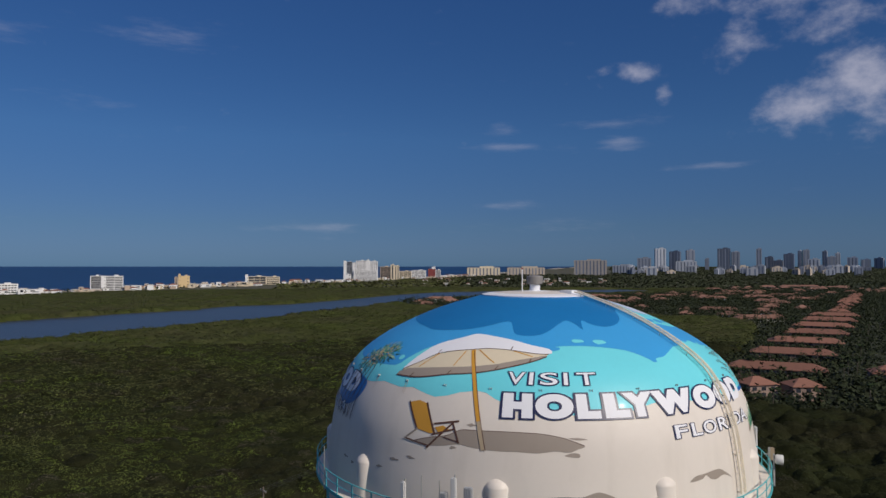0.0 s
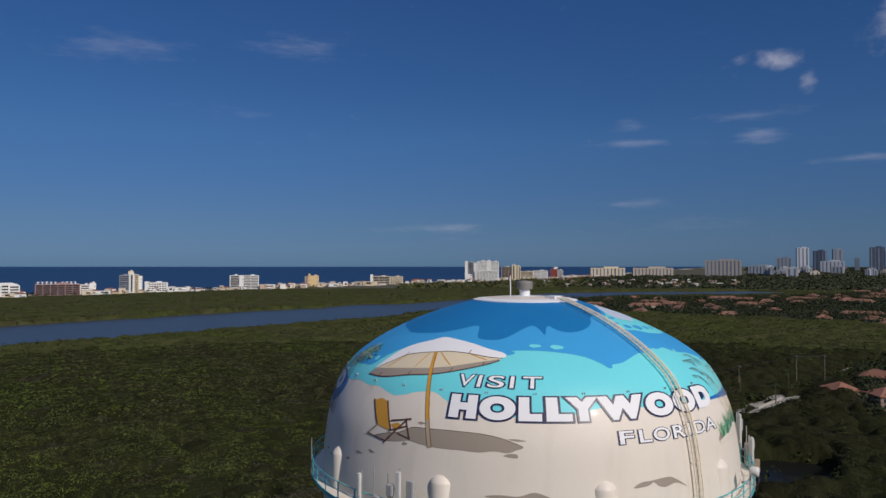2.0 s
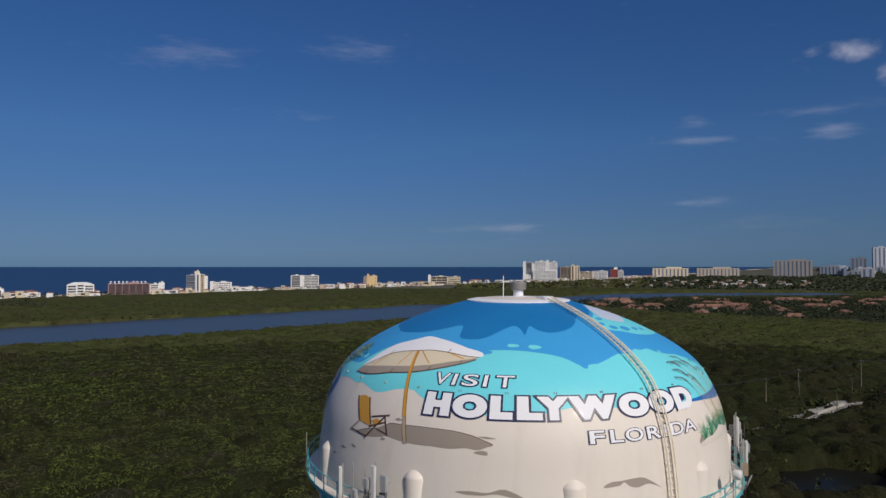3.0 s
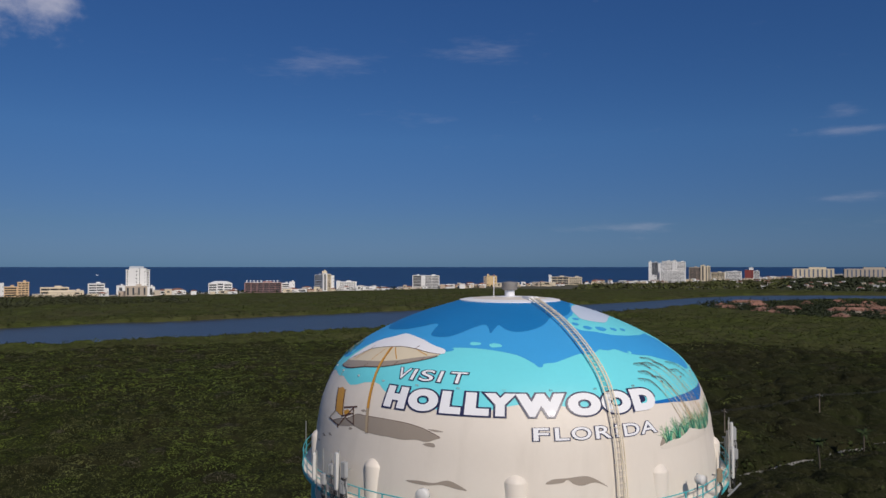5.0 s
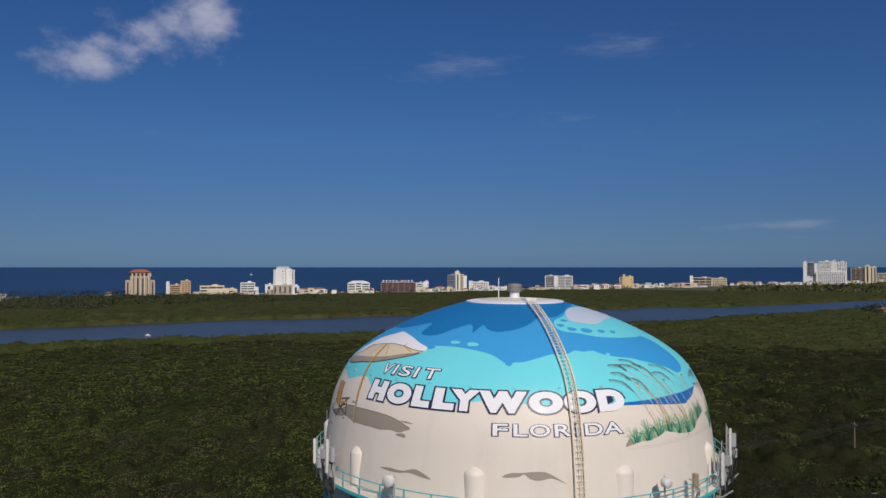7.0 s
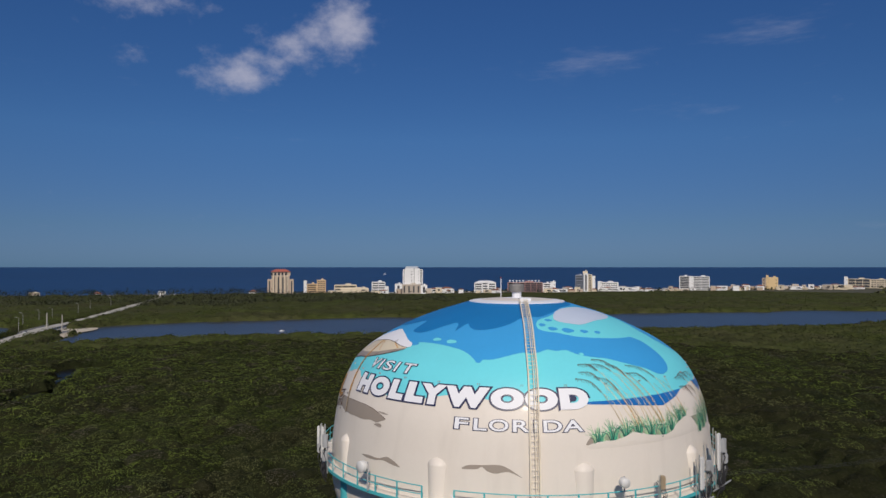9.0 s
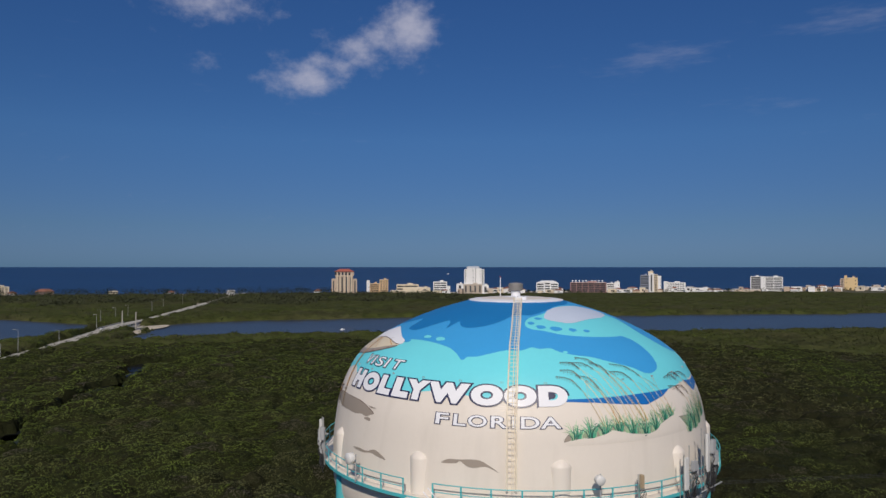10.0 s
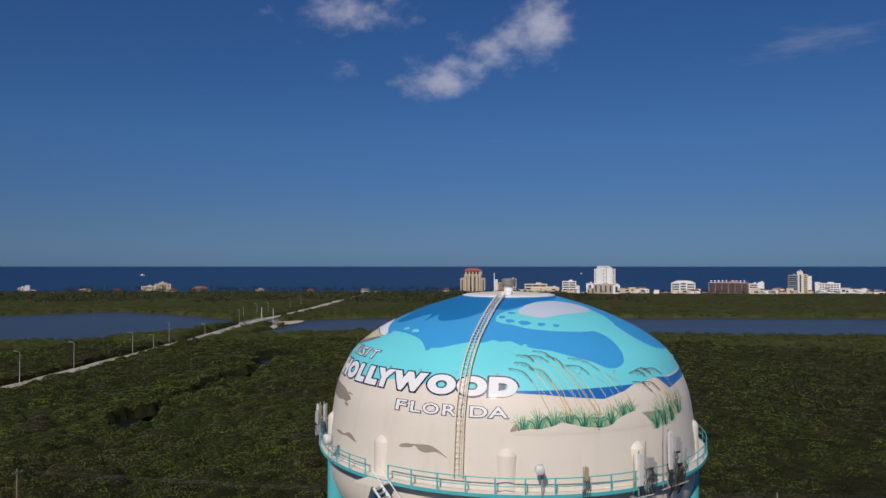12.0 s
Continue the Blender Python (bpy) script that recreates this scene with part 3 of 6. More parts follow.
def domes(x, y, cell):
    """Round tree heads side by side: for each place the height of its own head, 0 to 1, with its own size."""
    return heads(x, y, cell)[0]


def heads(x, y, cell):
    """The height of the tree head at each place, and a number between 0 and 1 that is that head's own."""
    x, y = x + 1.1 * lobes(x, y, 2.3), y + 1.1 * lobes(y, x, 2.7)
    ci, cj = np.floor(x / cell), np.floor(y / cell)
    best, own = np.zeros(np.shape(x)), hashed(ci, cj, 8)
    for di in (-1, 0, 1):
        for dj in (-1, 0, 1):
            i, j = ci + di, cj + dj
            px, py = (i + hashed(i, j, 1)) * cell, (j + hashed(i, j, 2)) * cell
            r, t = cell * (0.44 + 0.42 * hashed(i, j, 3)), 0.5 + 0.5 * hashed(i, j, 4)
            top = t * np.sqrt(np.clip(1 - ((x - px) ** 2 + (y - py) ** 2) / r ** 2, 0, 1))
            own = np.where(top > best, hashed(i, j, 8), own)
            best = np.maximum(best, top)
    return best, own


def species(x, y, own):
    """0 mangrove, 1 dark-leaved tree, 2 fresh green growth: one kind to each head."""
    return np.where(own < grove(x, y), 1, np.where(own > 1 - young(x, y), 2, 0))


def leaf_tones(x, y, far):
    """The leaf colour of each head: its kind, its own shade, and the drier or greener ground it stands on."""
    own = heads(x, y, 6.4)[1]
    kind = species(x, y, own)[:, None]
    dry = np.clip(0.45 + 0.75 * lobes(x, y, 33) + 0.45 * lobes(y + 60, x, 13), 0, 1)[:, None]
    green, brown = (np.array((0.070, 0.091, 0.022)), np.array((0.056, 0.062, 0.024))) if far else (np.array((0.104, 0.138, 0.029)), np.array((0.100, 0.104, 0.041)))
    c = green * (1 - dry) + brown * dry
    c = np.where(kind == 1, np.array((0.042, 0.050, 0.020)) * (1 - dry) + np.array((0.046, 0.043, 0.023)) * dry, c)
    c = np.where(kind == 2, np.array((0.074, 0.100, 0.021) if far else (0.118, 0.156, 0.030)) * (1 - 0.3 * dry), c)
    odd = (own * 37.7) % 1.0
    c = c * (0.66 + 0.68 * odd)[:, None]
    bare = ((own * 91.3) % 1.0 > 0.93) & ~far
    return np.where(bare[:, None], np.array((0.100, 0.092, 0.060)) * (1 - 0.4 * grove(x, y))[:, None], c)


def crown_height(x, y, fine):
    """Tree heads, and on them the smaller puffs of foliage."""
    z = top_of(x, y) * (0.40 + 0.50 * domes(x, y, 6.4) + 0.22 * domes(x + 40, y + 17, 17))
    return z + (0.62 * domes(x + 7, y + 3, 2.3) if fine else 0.6 * domes(x + 7, y + 3, 5.5))


def canopy(name, radii, a0, a1, n, fine, rough, material, label):
    """The closed roof of leaves, head by head, over a sector of the plan."""
    ta = np.radians(np.linspace(a0, a1, n))
    x, y = EYE_X - radii[:, None] * np.sin(ta), EYE_Y + radii[:, None] * np.cos(ta)
    x, y = x + rng.uniform(-0.2, 0.2, x.shape), y + rng.uniform(-0.2, 0.2, x.shape)
    z = crown_height(x, y, fine) + rough * rng.uniform(-1, 1, x.shape)
    edge = (wooded(x + 2.5, y) * 1.0 + wooded(x - 2.5, y) + wooded(x, y + 2.5) + wooded(x, y - 2.5)) / 4
    z = np.where(wooded(x, y), z * (0.3 + 0.7 * edge), -0.7)
    m = len(radii)
    k = np.arange(m - 1)[:, None] * n + np.arange(n - 1)
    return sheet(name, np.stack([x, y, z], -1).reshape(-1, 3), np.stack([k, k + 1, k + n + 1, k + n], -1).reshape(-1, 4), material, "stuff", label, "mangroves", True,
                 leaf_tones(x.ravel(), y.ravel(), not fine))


NEARBY = "dense olive-green mangrove canopy with dark gaps"
FARBY = "olive-green mangroves between waterway and beach"
# the near sheet wears the green darkened for shade between sprays
canopy("mangrove_canopy", np.r_[np.arange(100, 250, 1.1), np.arange(250, 462, 1.7)], -40, 106, 560, True, 0.09, UNDERSHADE, NEARBY)
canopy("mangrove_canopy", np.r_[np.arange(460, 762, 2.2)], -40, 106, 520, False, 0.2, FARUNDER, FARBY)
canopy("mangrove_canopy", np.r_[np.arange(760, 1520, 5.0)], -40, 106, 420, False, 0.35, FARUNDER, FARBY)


def sprays(name, near, far, gap, size, count, material, label, kind=0, tilt=0.38):
    """Leaf sprays that stand out of the canopy and roughen its heads."""
    x, y = spots(near, far, gap)
    x, y = np.repeat(x, count) + rng.uniform(-gap, gap, len(x) * count), np.repeat(y, count) + rng.uniform(-gap, gap, len(x) * count)
    ok = wooded(x, y) & (species(x, y, heads(x, y, 6.4)[1]) == kind)
    x, y = x[ok], y[ok]
    z = crown_height(x, y, far < 470)
    ok = z > top_of(x, y) * (0.46 + 0.25 * hashed(x, y, 3))
    x, y, z = x[ok], y[ok], z[ok]
    slope = 1.7 * np.stack([z - crown_height(x + 0.6, y, far < 470), z - crown_height(x, y + 0.6, far < 470)], -1)
    slope = 0.8 * np.clip(slope, -1.6, 1.6)
    z = z + size * rng.uniform(-0.2, 0.9, len(x))
    n = len(x)
    nrm = rng.normal(0, tilt, (n, 3)) + np.concatenate([slope, np.ones((n, 1))], 1)
    nrm /= np.linalg.norm(nrm, axis=1)[:, None]
    t = np.cross(nrm, rng.normal(0, 1, (n, 3)))
    t /= np.linalg.norm(t, axis=1)[:, None]
    b = np.cross(nrm, t)
    c, s = np.stack([x, y, z], -1), (size * rng.uniform(0.5, 1.4, n))[:, None]
    v = np.stack([c - t * s, c + b * s * 0.6 - nrm * s * 0.2, c + t * s, c - b * s * 0.55 - nrm * s * 0.2], 1).reshape(-1, 3)
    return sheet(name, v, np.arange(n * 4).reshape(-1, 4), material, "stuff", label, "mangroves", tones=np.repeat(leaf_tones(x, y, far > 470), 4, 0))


for kind, label in ((0, NEARBY), (1, "dark leafy crowns mixed into the mangroves"), (2, "fresh green mangrove growth")):
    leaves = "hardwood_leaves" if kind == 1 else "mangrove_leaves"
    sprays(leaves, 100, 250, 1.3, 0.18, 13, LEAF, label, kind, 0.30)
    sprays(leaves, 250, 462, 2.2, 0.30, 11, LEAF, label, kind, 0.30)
    sprays(leaves, 460, 762, 4.0, 0.62, 8, LEAF, label, kind, 0.25)
sprays("mangrove_leaves", 760, 1500, 8.0, 0.8, 6, LEAF, FARBY, 0, 0.25)
sprays("mangrove_leaves", 760, 1500, 8.0, 0.8, 6, LEAF, FARBY, 2, 0.25)
# taller single heads that stand out of the roof of leaves
x, y = spots(95, 800, 17)
ok = wooded(x, y) & (hashed(np.floor(x), np.floor(y), 5) < 0.45)
x, y = x[ok], y[ok]
v, f = foliage(x, y, top_of(x, y) * rng.uniform(0.95, 1.3, len(x)), rng.uniform(1.4, 3.2, len(x)), 60, 0.44, 0.6)
sheet("mangrove_heads", v, f, HEADLEAF, "stuff", "taller mangrove heads above the canopy", "mangroves")

# a fringe of darker bushes along the banks and the causeway
x, y = spots(120, 1250, 3.4)
ok = wooded(x, y) & ~(wooded(x + 6, y) & wooded(x - 6, y) & wooded(x, y + 6) & wooded(x, y - 6)) & (hashed(x, y, 6) < 0.45) & (seaward(x, y) < -70)
x, y = x[ok], y[ok]
v, f = foliage(x, y, rng.uniform(2.2, 4.8, len(x)), rng.uniform(1.3, 3.0, len(x)), 24, 0.62, 0.7)
sheet("bank_bushes", v, f, BUSHLEAF, "stuff", "dark green bushes along the banks and the causeway", "bushes")

# dark shore pines, taller than the mangroves
x, y = spots(900, 1560, 10, 40, 106)
ok = wooded(x, y) & (seaward(x, y) > -300 + 60 * lobes(x, y, 40)) & (y < 690 + 40 * lobes(x, y, 25))
x, y = x[ok], y[ok]
v, f = foliage(x, y, rng.uniform(5.5, 10, len(x)), rng.uniform(3.5, 7, len(x)), 34, 1.15, 0.7)
sheet("shore_pines", v, f, SHOREPINE, "stuff", "dark shore pines behind the beach", "trees")

# garden trees of the estate and the far town
x, y = spots(215, 1500, 7.0, -40, 20)
ok = inside(x, y, ESTATE_LINE) & (rng.uniform(0, 1, len(x)) < 0.85)
ok &= ~((np.abs((x - 145) - (y - 275) * 0.632) < 20) & (np.abs(((y - 275) / 56.3 + 0.5) % 1 - 0.5) < 0.15) & (y < 1050))
x, y = x[ok], y[ok]
hx, hy = [], []
for k in range(15):
    for ox, oy in ((149, 283), (251, 241)):
        for q in np.arange(-24, 25, 3.2):
            for off in (-11, -15.5):
                hx.append(ox + 35.6 * k + q * 0.894 + off * 0.447)
                hy.append(oy + 56.3 * k - q * 0.447 + off * 0.894)
hx, hy = np.array(hx) + rng.uniform(-1.5, 1.5, len(hx)), np.array(hy) + rng.uniform(-1.5, 1.5, len(hy))
keep = rng.uniform(0, 1, len(hx)) < 0.8
fx, fy = spots(190, 460, 5.0, -40, -10)
ok = inside(fx, fy, ESTATE_LINE) & (fy < 262) & (np.abs((fx - 145) - (fy - 275) * 0.632) < 70) & ~((np.hypot(fx - 117, fy - 230) < 14) | (np.hypot(fx - 134, fy - 225) < 14) | (np.hypot(fx - 106, fy - 246) < 8) | (np.hypot(fx - 192, fy - 262) < 13))
x, y = np.r_[x, fx[ok]], np.r_[y, fy[ok]]
tall = np.r_[rng.uniform(3.5, 9.5, len(x)), rng.uniform(3.2, 5.4, keep.sum())]
x, y = np.r_[x, hx[keep]], np.r_[y, hy[keep]]
v, f = foliage(x, y, tall, rng.uniform(2.2, 4.8, len(x)), 22, 1.0, 0.65)
sheet("garden_trees", v, f, PINE, "stuff", "dark garden trees between tiled roofs", "trees")
x, y = spots(1500, 4600, 34, -40, 14)
ok = (seaward(x, y) < -60) & ((np.hypot(x, y) < 3000) | (np.degrees(np.arctan2(-(x - EYE_X), y - EYE_Y)) < -13))
x, y = x[ok], y[ok]
v, f = foliage(x, y, rng.uniform(2.5, 6, len(x)), rng.uniform(12, 22, len(x)), 14, 4.5, 0.5, up=0.8)
v[:, 2] += rise(v[:, 0], v[:, 1])
west = np.repeat(np.degrees(np.arctan2(-(x - EYE_X), y - EYE_Y)) > -1, 14)
sheet("town_trees", v, f[~west], TOWNLEAF, "stuff", "dark band of trees through the far town", "trees")
sheet("far_mangroves", v, f[west], LEAFFAR, "stuff", FARBY, "mangroves")
# shore trees and palms between the beach houses
u = rng.uniform(-500, 3000, 1100)
w = rng.uniform(-38, 30, 1100)
x, y = COAST_O.x + u * COAST_D.x + w * COAST_N.x, COAST_O.y + u * COAST_D.y + w * COAST_N.y
v, f = foliage(x, y, rng.uniform(1.6, 6, 1100) + 8 * (u < 230), rng.uniform(1.2, 3.2, 1100) + 3.5 * (u < 230), 26, 0.9, 0.6)
v[:, 2] += 2.0
sheet("shore_trees", v, f, PINE, "stuff", "dark trees between the beach houses", "trees")
# behind the walk the same woods go on, seen by nobody
x, y = spots(60, 600, 16, -180, 180)
a = np.degrees(np.arctan2(-(x - EYE_X), y - EYE_Y))
ok = wooded(x, y) & ((a < -40) | (a > 106))
x, y = x[ok], y[ok]
v, f = foliage(x, y, rng.uniform(3.5, 6, len(x)), rng.uniform(7, 11, len(x)), 16, 2.6)
sheet("mangrove_wood", v, f, LEAFFAR, "stuff", "mangroves round the water tower", "mangroves")

# ---- water tower ----
TANK_Z = [51.3, 51.08, 50.75, 50.0, 49.1, 48.1, 46.9, 45.6, 44.4, 42.5, 40.6, 39.0]
TANK_R = [0.0, 3.2, 4.45, 6.85, 8.95, 10.75, 12.2, 13.0, 13.48, 13.85, 14.05, 14.05]


def hermite(u, xs, ys):
    h = np.diff(xs)
    d = np.diff(ys) / h
    m = np.r_[d[0], (d[1:] * h[:-1] + d[:-1] * h[1:]) / (h[1:] + h[:-1]), d[-1]]
    i = np.clip(np.searchsorted(xs, u) - 1, 0, len(h) - 1)
    v = (u - xs[i]) / h[i]
    return (1 + 2 * v) * (1 - v) ** 2 * ys[i] + v * (1 - v) ** 2 * h[i] * m[i] + v * v * (3 - 2 * v) * ys[i + 1] + v * v * (v - 1) * h[i] * m[i + 1]


chord = np.r_[0, np.cumsum(np.hypot(np.diff(TANK_Z), np.diff(TANK_R)))]
uu = np.linspace(0, chord[-1], 1500)
PROF_Z, PROF_R = hermite(uu, chord, np.array(TANK_Z)), hermite(uu, chord, np.array(TANK_R))
PROF_S = np.r_[0, np.cumsum(np.hypot(np.diff(PROF_Z), np.diff(PROF_R)))]


def on_tank(phi, s, lift=0.0):
    """The place on the tank at azimuth phi (degrees) and s metres down its side from the crown."""
    r, z = np.interp(s, PROF_S, PROF_R), np.interp(s, PROF_S, PROF_Z)
    dr = np.interp(s + 0.05, PROF_S, PROF_R) - np.interp(s - 0.05, PROF_S, PROF_R)
    dz = np.interp(s + 0.05, PROF_S, PROF_Z) - np.interp(s - 0.05, PROF_S, PROF_Z)
    q = math.hypot(dr, dz) or 1.0
    r, z = r - lift * dz / q, z + lift * dr / q
    return Vector((r * math.cos(radians(phi)), r * math.sin(radians(phi)), z))


def polar(r, phi, z):
    return Vector((r * math.cos(radians(phi)), r * math.sin(radians(phi)), z))


tower = thing("water_tower", pose(0, 0, 0), "round steel water tower with a painted beach mural, teal legs", "water tower")
side = [(float(r), float(z)) for r, z in zip(np.interp(np.linspace(0.0, PROF_S[-1], 110), PROF_S, PROF_R), np.interp(np.linspace(0.0, PROF_S[-1], 110), PROF_S, PROF_Z))]
bowl = [(14.05 * math.cos(a), 38.6 - 7.2 * math.sin(a)) for a in np.linspace(0.02, math.pi / 2, 26)]
tank = smooth(part("tank", lathe(bmesh.new(), side + bowl, 240), SAND, tower, "sand-coloured steel tank shell"))
cap = part("cap_plate", lathe(bmesh.new(), [(0, 51.32), (3.3, 51.12), (3.66, 51.05), (3.68, 50.93), (3.3, 50.86)], 96), WHITE, tower, "white round cap plate")
part("cap_rim", lathe(bmesh.new(), [(3.45, 50.92), (3.62, 50.92), (3.62, 50.74), (3.45, 50.74)], 96, closed=True), DEEP, tower)
vent = part("vent_neck", lathe(bmesh.new(), [(0.36, 51.2), (0.36, 51.72), (0.45, 51.78)], 24), WHITE, tower, "white vent neck")
part("vent_screen", lathe(bmesh.new(), [(0.44, 51.72), (0.56, 51.78), (0.58, 52.22), (0.52, 52.3), (0.0, 52.38)], 28), VENT, tower, "grey mesh vent hood")
part("mast", rod(bmesh.new(), (-0.95, -0.75, 51.2), (-0.95, -0.75, 52.75), 0.034), WHITE, tower, "thin white mast")
part("beacon", rod(bmesh.new(), (-0.95, -0.75, 52.75), (-0.95, -0.75, 52.86), 0.055), WALLRED, tower, "small red beacon")
hatch = box(bmesh.new(), 2.05, -1.5, 51.14, 0.95, 0.8, 0.22, -40, 0.03)
part("hatch", hatch, WHITE, tower, "white square hatch")

LEG_PHI = [-69.3 + 36 * i for i in range(10)]
LEG_R, LEG_W = 13.52, 0.74
first = None
for p in LEG_PHI:
    m = pose(*polar(LEG_R, p, 0), 0, 0, p)
    if first is None:
        first = []
        bm = lathe(bmesh.new(), [(0, 0.0), (1.1, 0.0), (1.1, 0.5), (LEG_W + 0.1, 0.6), (LEG_W, 0.7), (LEG_W, 39.6)], 32)
        first.append(smooth(part("leg", bm, TEAL, tower, "teal tubular steel leg")))
        bm = lathe(bmesh.new(), [(LEG_W - 0.01, 39.6), (LEG_W - 0.01, 41.93), (LEG_W - 0.03, 42.0), (LEG_W * 0.8, 42.18), (LEG_W * 0.45, 42.38), (0, 42.46)], 32)
        first.append(smooth(part("leg_top", bm, SAND, tower, "sand-coloured domed leg end")))
        for o in first:
            o.matrix_basis = m
    else:
        for o in first:
            share(o.name, o, tower, m)
# strut ring and rods between the legs
for z in (13.5, 26.5):
    for i in range(10):
        a, b = polar(LEG_R, LEG_PHI[i], z), polar(LEG_R, LEG_PHI[i] + 36, z)
        part("strut", rod(bmesh.new(), a, b, 0.2, 10), TEAL, tower)
        for lo, hi in (((a, -13), (b, 0)), ((b, -13), (a, 0))):
            part("brace_rod", rod(bmesh.new(), lo[0] + Vector((0, 0, lo[1])), hi[0], 0.035, 6), TEAL, tower)
smooth(part("riser", lathe(bmesh.new(), [(1.1, 0), (1.1, 31.6)], 28), TEAL, tower, "teal central riser pipe"))
part("riser_foot", box(bmesh.new(), 0, 0, 0, 3, 3, 0.5), CONCRETE, tower, "concrete riser foot")

# gallery round the tank's waist
DECK_Z, DECK_R = 39.86, 14.78
part("gallery_floor", lathe(bmesh.new(), [(13.9, DECK_Z), (DECK_R, DECK_Z), (DECK_R, DECK_Z - 0.06), (13.9, DECK_Z - 0.06)], 180, closed=True), SAND, tower, "narrow painted gallery floor")
part("gallery_girder", lathe(bmesh.new(), [(DECK_R + 0.004, DECK_Z + 0.04), (DECK_R + 0.06, DECK_Z + 0.04), (DECK_R + 0.06, DECK_Z - 0.16), (DECK_R + 0.004, DECK_Z - 0.16)], 180, closed=True), TEAL, tower, "teal gallery girder")
GAP0, GAP1 = -71.5, -63.5
for z, w in ((DECK_Z + 1.0, 0.034), (DECK_Z + 0.52, 0.028)):
    arc = [polar(DECK_R, GAP1 + (360 - (GAP1 - GAP0)) * i / 200, z) for i in range(201)]
    part("rail", tube(bmesh.new(), arc, w, 6), TEAL, tower, "teal pipe rail")
post = None
for i in range(52):
    p = GAP1 + (360 - (GAP1 - GAP0)) * i / 51
    m = pose(*polar(DECK_R, p, DECK_Z), 0, 0, p)
    if post is None:
        post = part("post", box(bmesh.new(), 0, 0, 0, 0.035, 0.10, 1.02), TEAL, tower)
        post.matrix_basis = m
    else:
        share("post", post, tower, m)

# ladder down the tank, with its fall-arrest rail
def ladder_phi(s):
    return float(np.interp(s, [3.4, 6.0, 10.6, 16.0, 21.0], [-41.8, -43.4, -44.7, -45.2, -45.2]))


def beside(s, off, lift):
    """A place off metres to the side of the ladder's middle line."""
    r = float(np.interp(s, PROF_S, PROF_R))
    return on_tank(ladder_phi(s) + math.degrees(off / r), s, lift)


steps = np.linspace(3.3, 19.9, 60)
for off in (-0.27, 0.27):
    part("stringer", tube(bmesh.new(), [beside(s, off, 0.24) for s in steps], 0.05, 6), RAILCREAM, tower, "cream ladder stringer with rust")
part("safety_rail", tube(bmesh.new(), [beside(s, 0.02, 0.3) for s in steps], 0.024, 6), RAILCREAM, tower)
part("conduit", tube(bmesh.new(), [beside(s, 0.16, 0.18) for s in steps], 0.022, 6), RAILCREAM, tower)
for s in np.arange(3.4, 19.9, 0.32):
    part("rung", rod(bmesh.new(), beside(s, -0.27, 0.24), beside(s, 0.27, 0.24), 0.017, 6), RAILCREAM, tower)
for s in np.arange(3.8, 19.9, 2.0):
    for off in (-0.27, 0.27):
        part("bracket", rod(bmesh.new(), beside(s, off, -0.02), beside(s, off, 0.24), 0.03, 6), RAILCREAM, tower)
# rigging lugs round the shoulder
lug = None
for p in np.arange(-180, 180, 12.0):
    m = Matrix.Translation(on_tank(p, 13.62, 0.0)) @ pose(0, 0, 0, 0, 0, p)
    if lug is None:
        bm = box(bmesh.new(), 0.02, -0.06, -0.05, 0.1, 0.025, 0.1)
        box(bm, 0.02, 0.06, -0.05, 0.1, 0.025, 0.1)
        lug = part("rigging_lug", bm, GREYBOX, tower)
        lug.matrix_basis = m
    else:
        share("rigging_lug", lug, tower, m)
# landing and stair down through the rail's gap
part("landing", box(bmesh.new(), *polar(15.35, -66.5, DECK_Z - 0.1), 1.3, 1.9, 0.08, -66.5), SAND, tower, "small sand-coloured stair landing")
A0, A1 = polar(15.6, -63.2, DECK_Z), polar(15.6, -51.0, DECK_Z - 3.6)
for d in (0.0, 0.75):
    o = polar(d, -57, 0)
    part("stair_stringer", rod(bmesh.new(), A0 + o, A1 + o, 0.07, 6), WHITE, tower)
    part("stair_rail", rod(bmesh.new(), A0 + o + Vector((0, 0, 1)), A1 + o + Vector((0, 0, 1)), 0.035, 6), WHITE, tower)
for i in range(15):
    q = A0.lerp(A1, (i + 0.5) / 15)
    part("tread", box(bmesh.new(), *(q + polar(0.37, -57, -0.02)), 0.75, 0.24, 0.03, -57), STEEL, tower)

# ---- the mural: each colour is a coat of paint that lies on the shell ----
def spline(points, sub=4, closed=True):
    pts = [Vector(p) for p in points]
    n = len(pts)
    out = []
    for i in range(n if closed else n - 1):
        a, b, c, d = (pts[(i + k) % n] if closed else pts[min(max(i + k, 0), n - 1)] for k in (-1, 0, 1, 2))
        for j in range(sub):
            t = j / sub
            out.append(0.5 * (2 * b + (c - a) * t + (2 * a - 5 * b + 4 * c - d) * t * t + (3 * b - a - 3 * c + d) * t ** 3))
    if not closed:
        out.append(pts[-1])
    return [(p.x, p.y) for p in out]


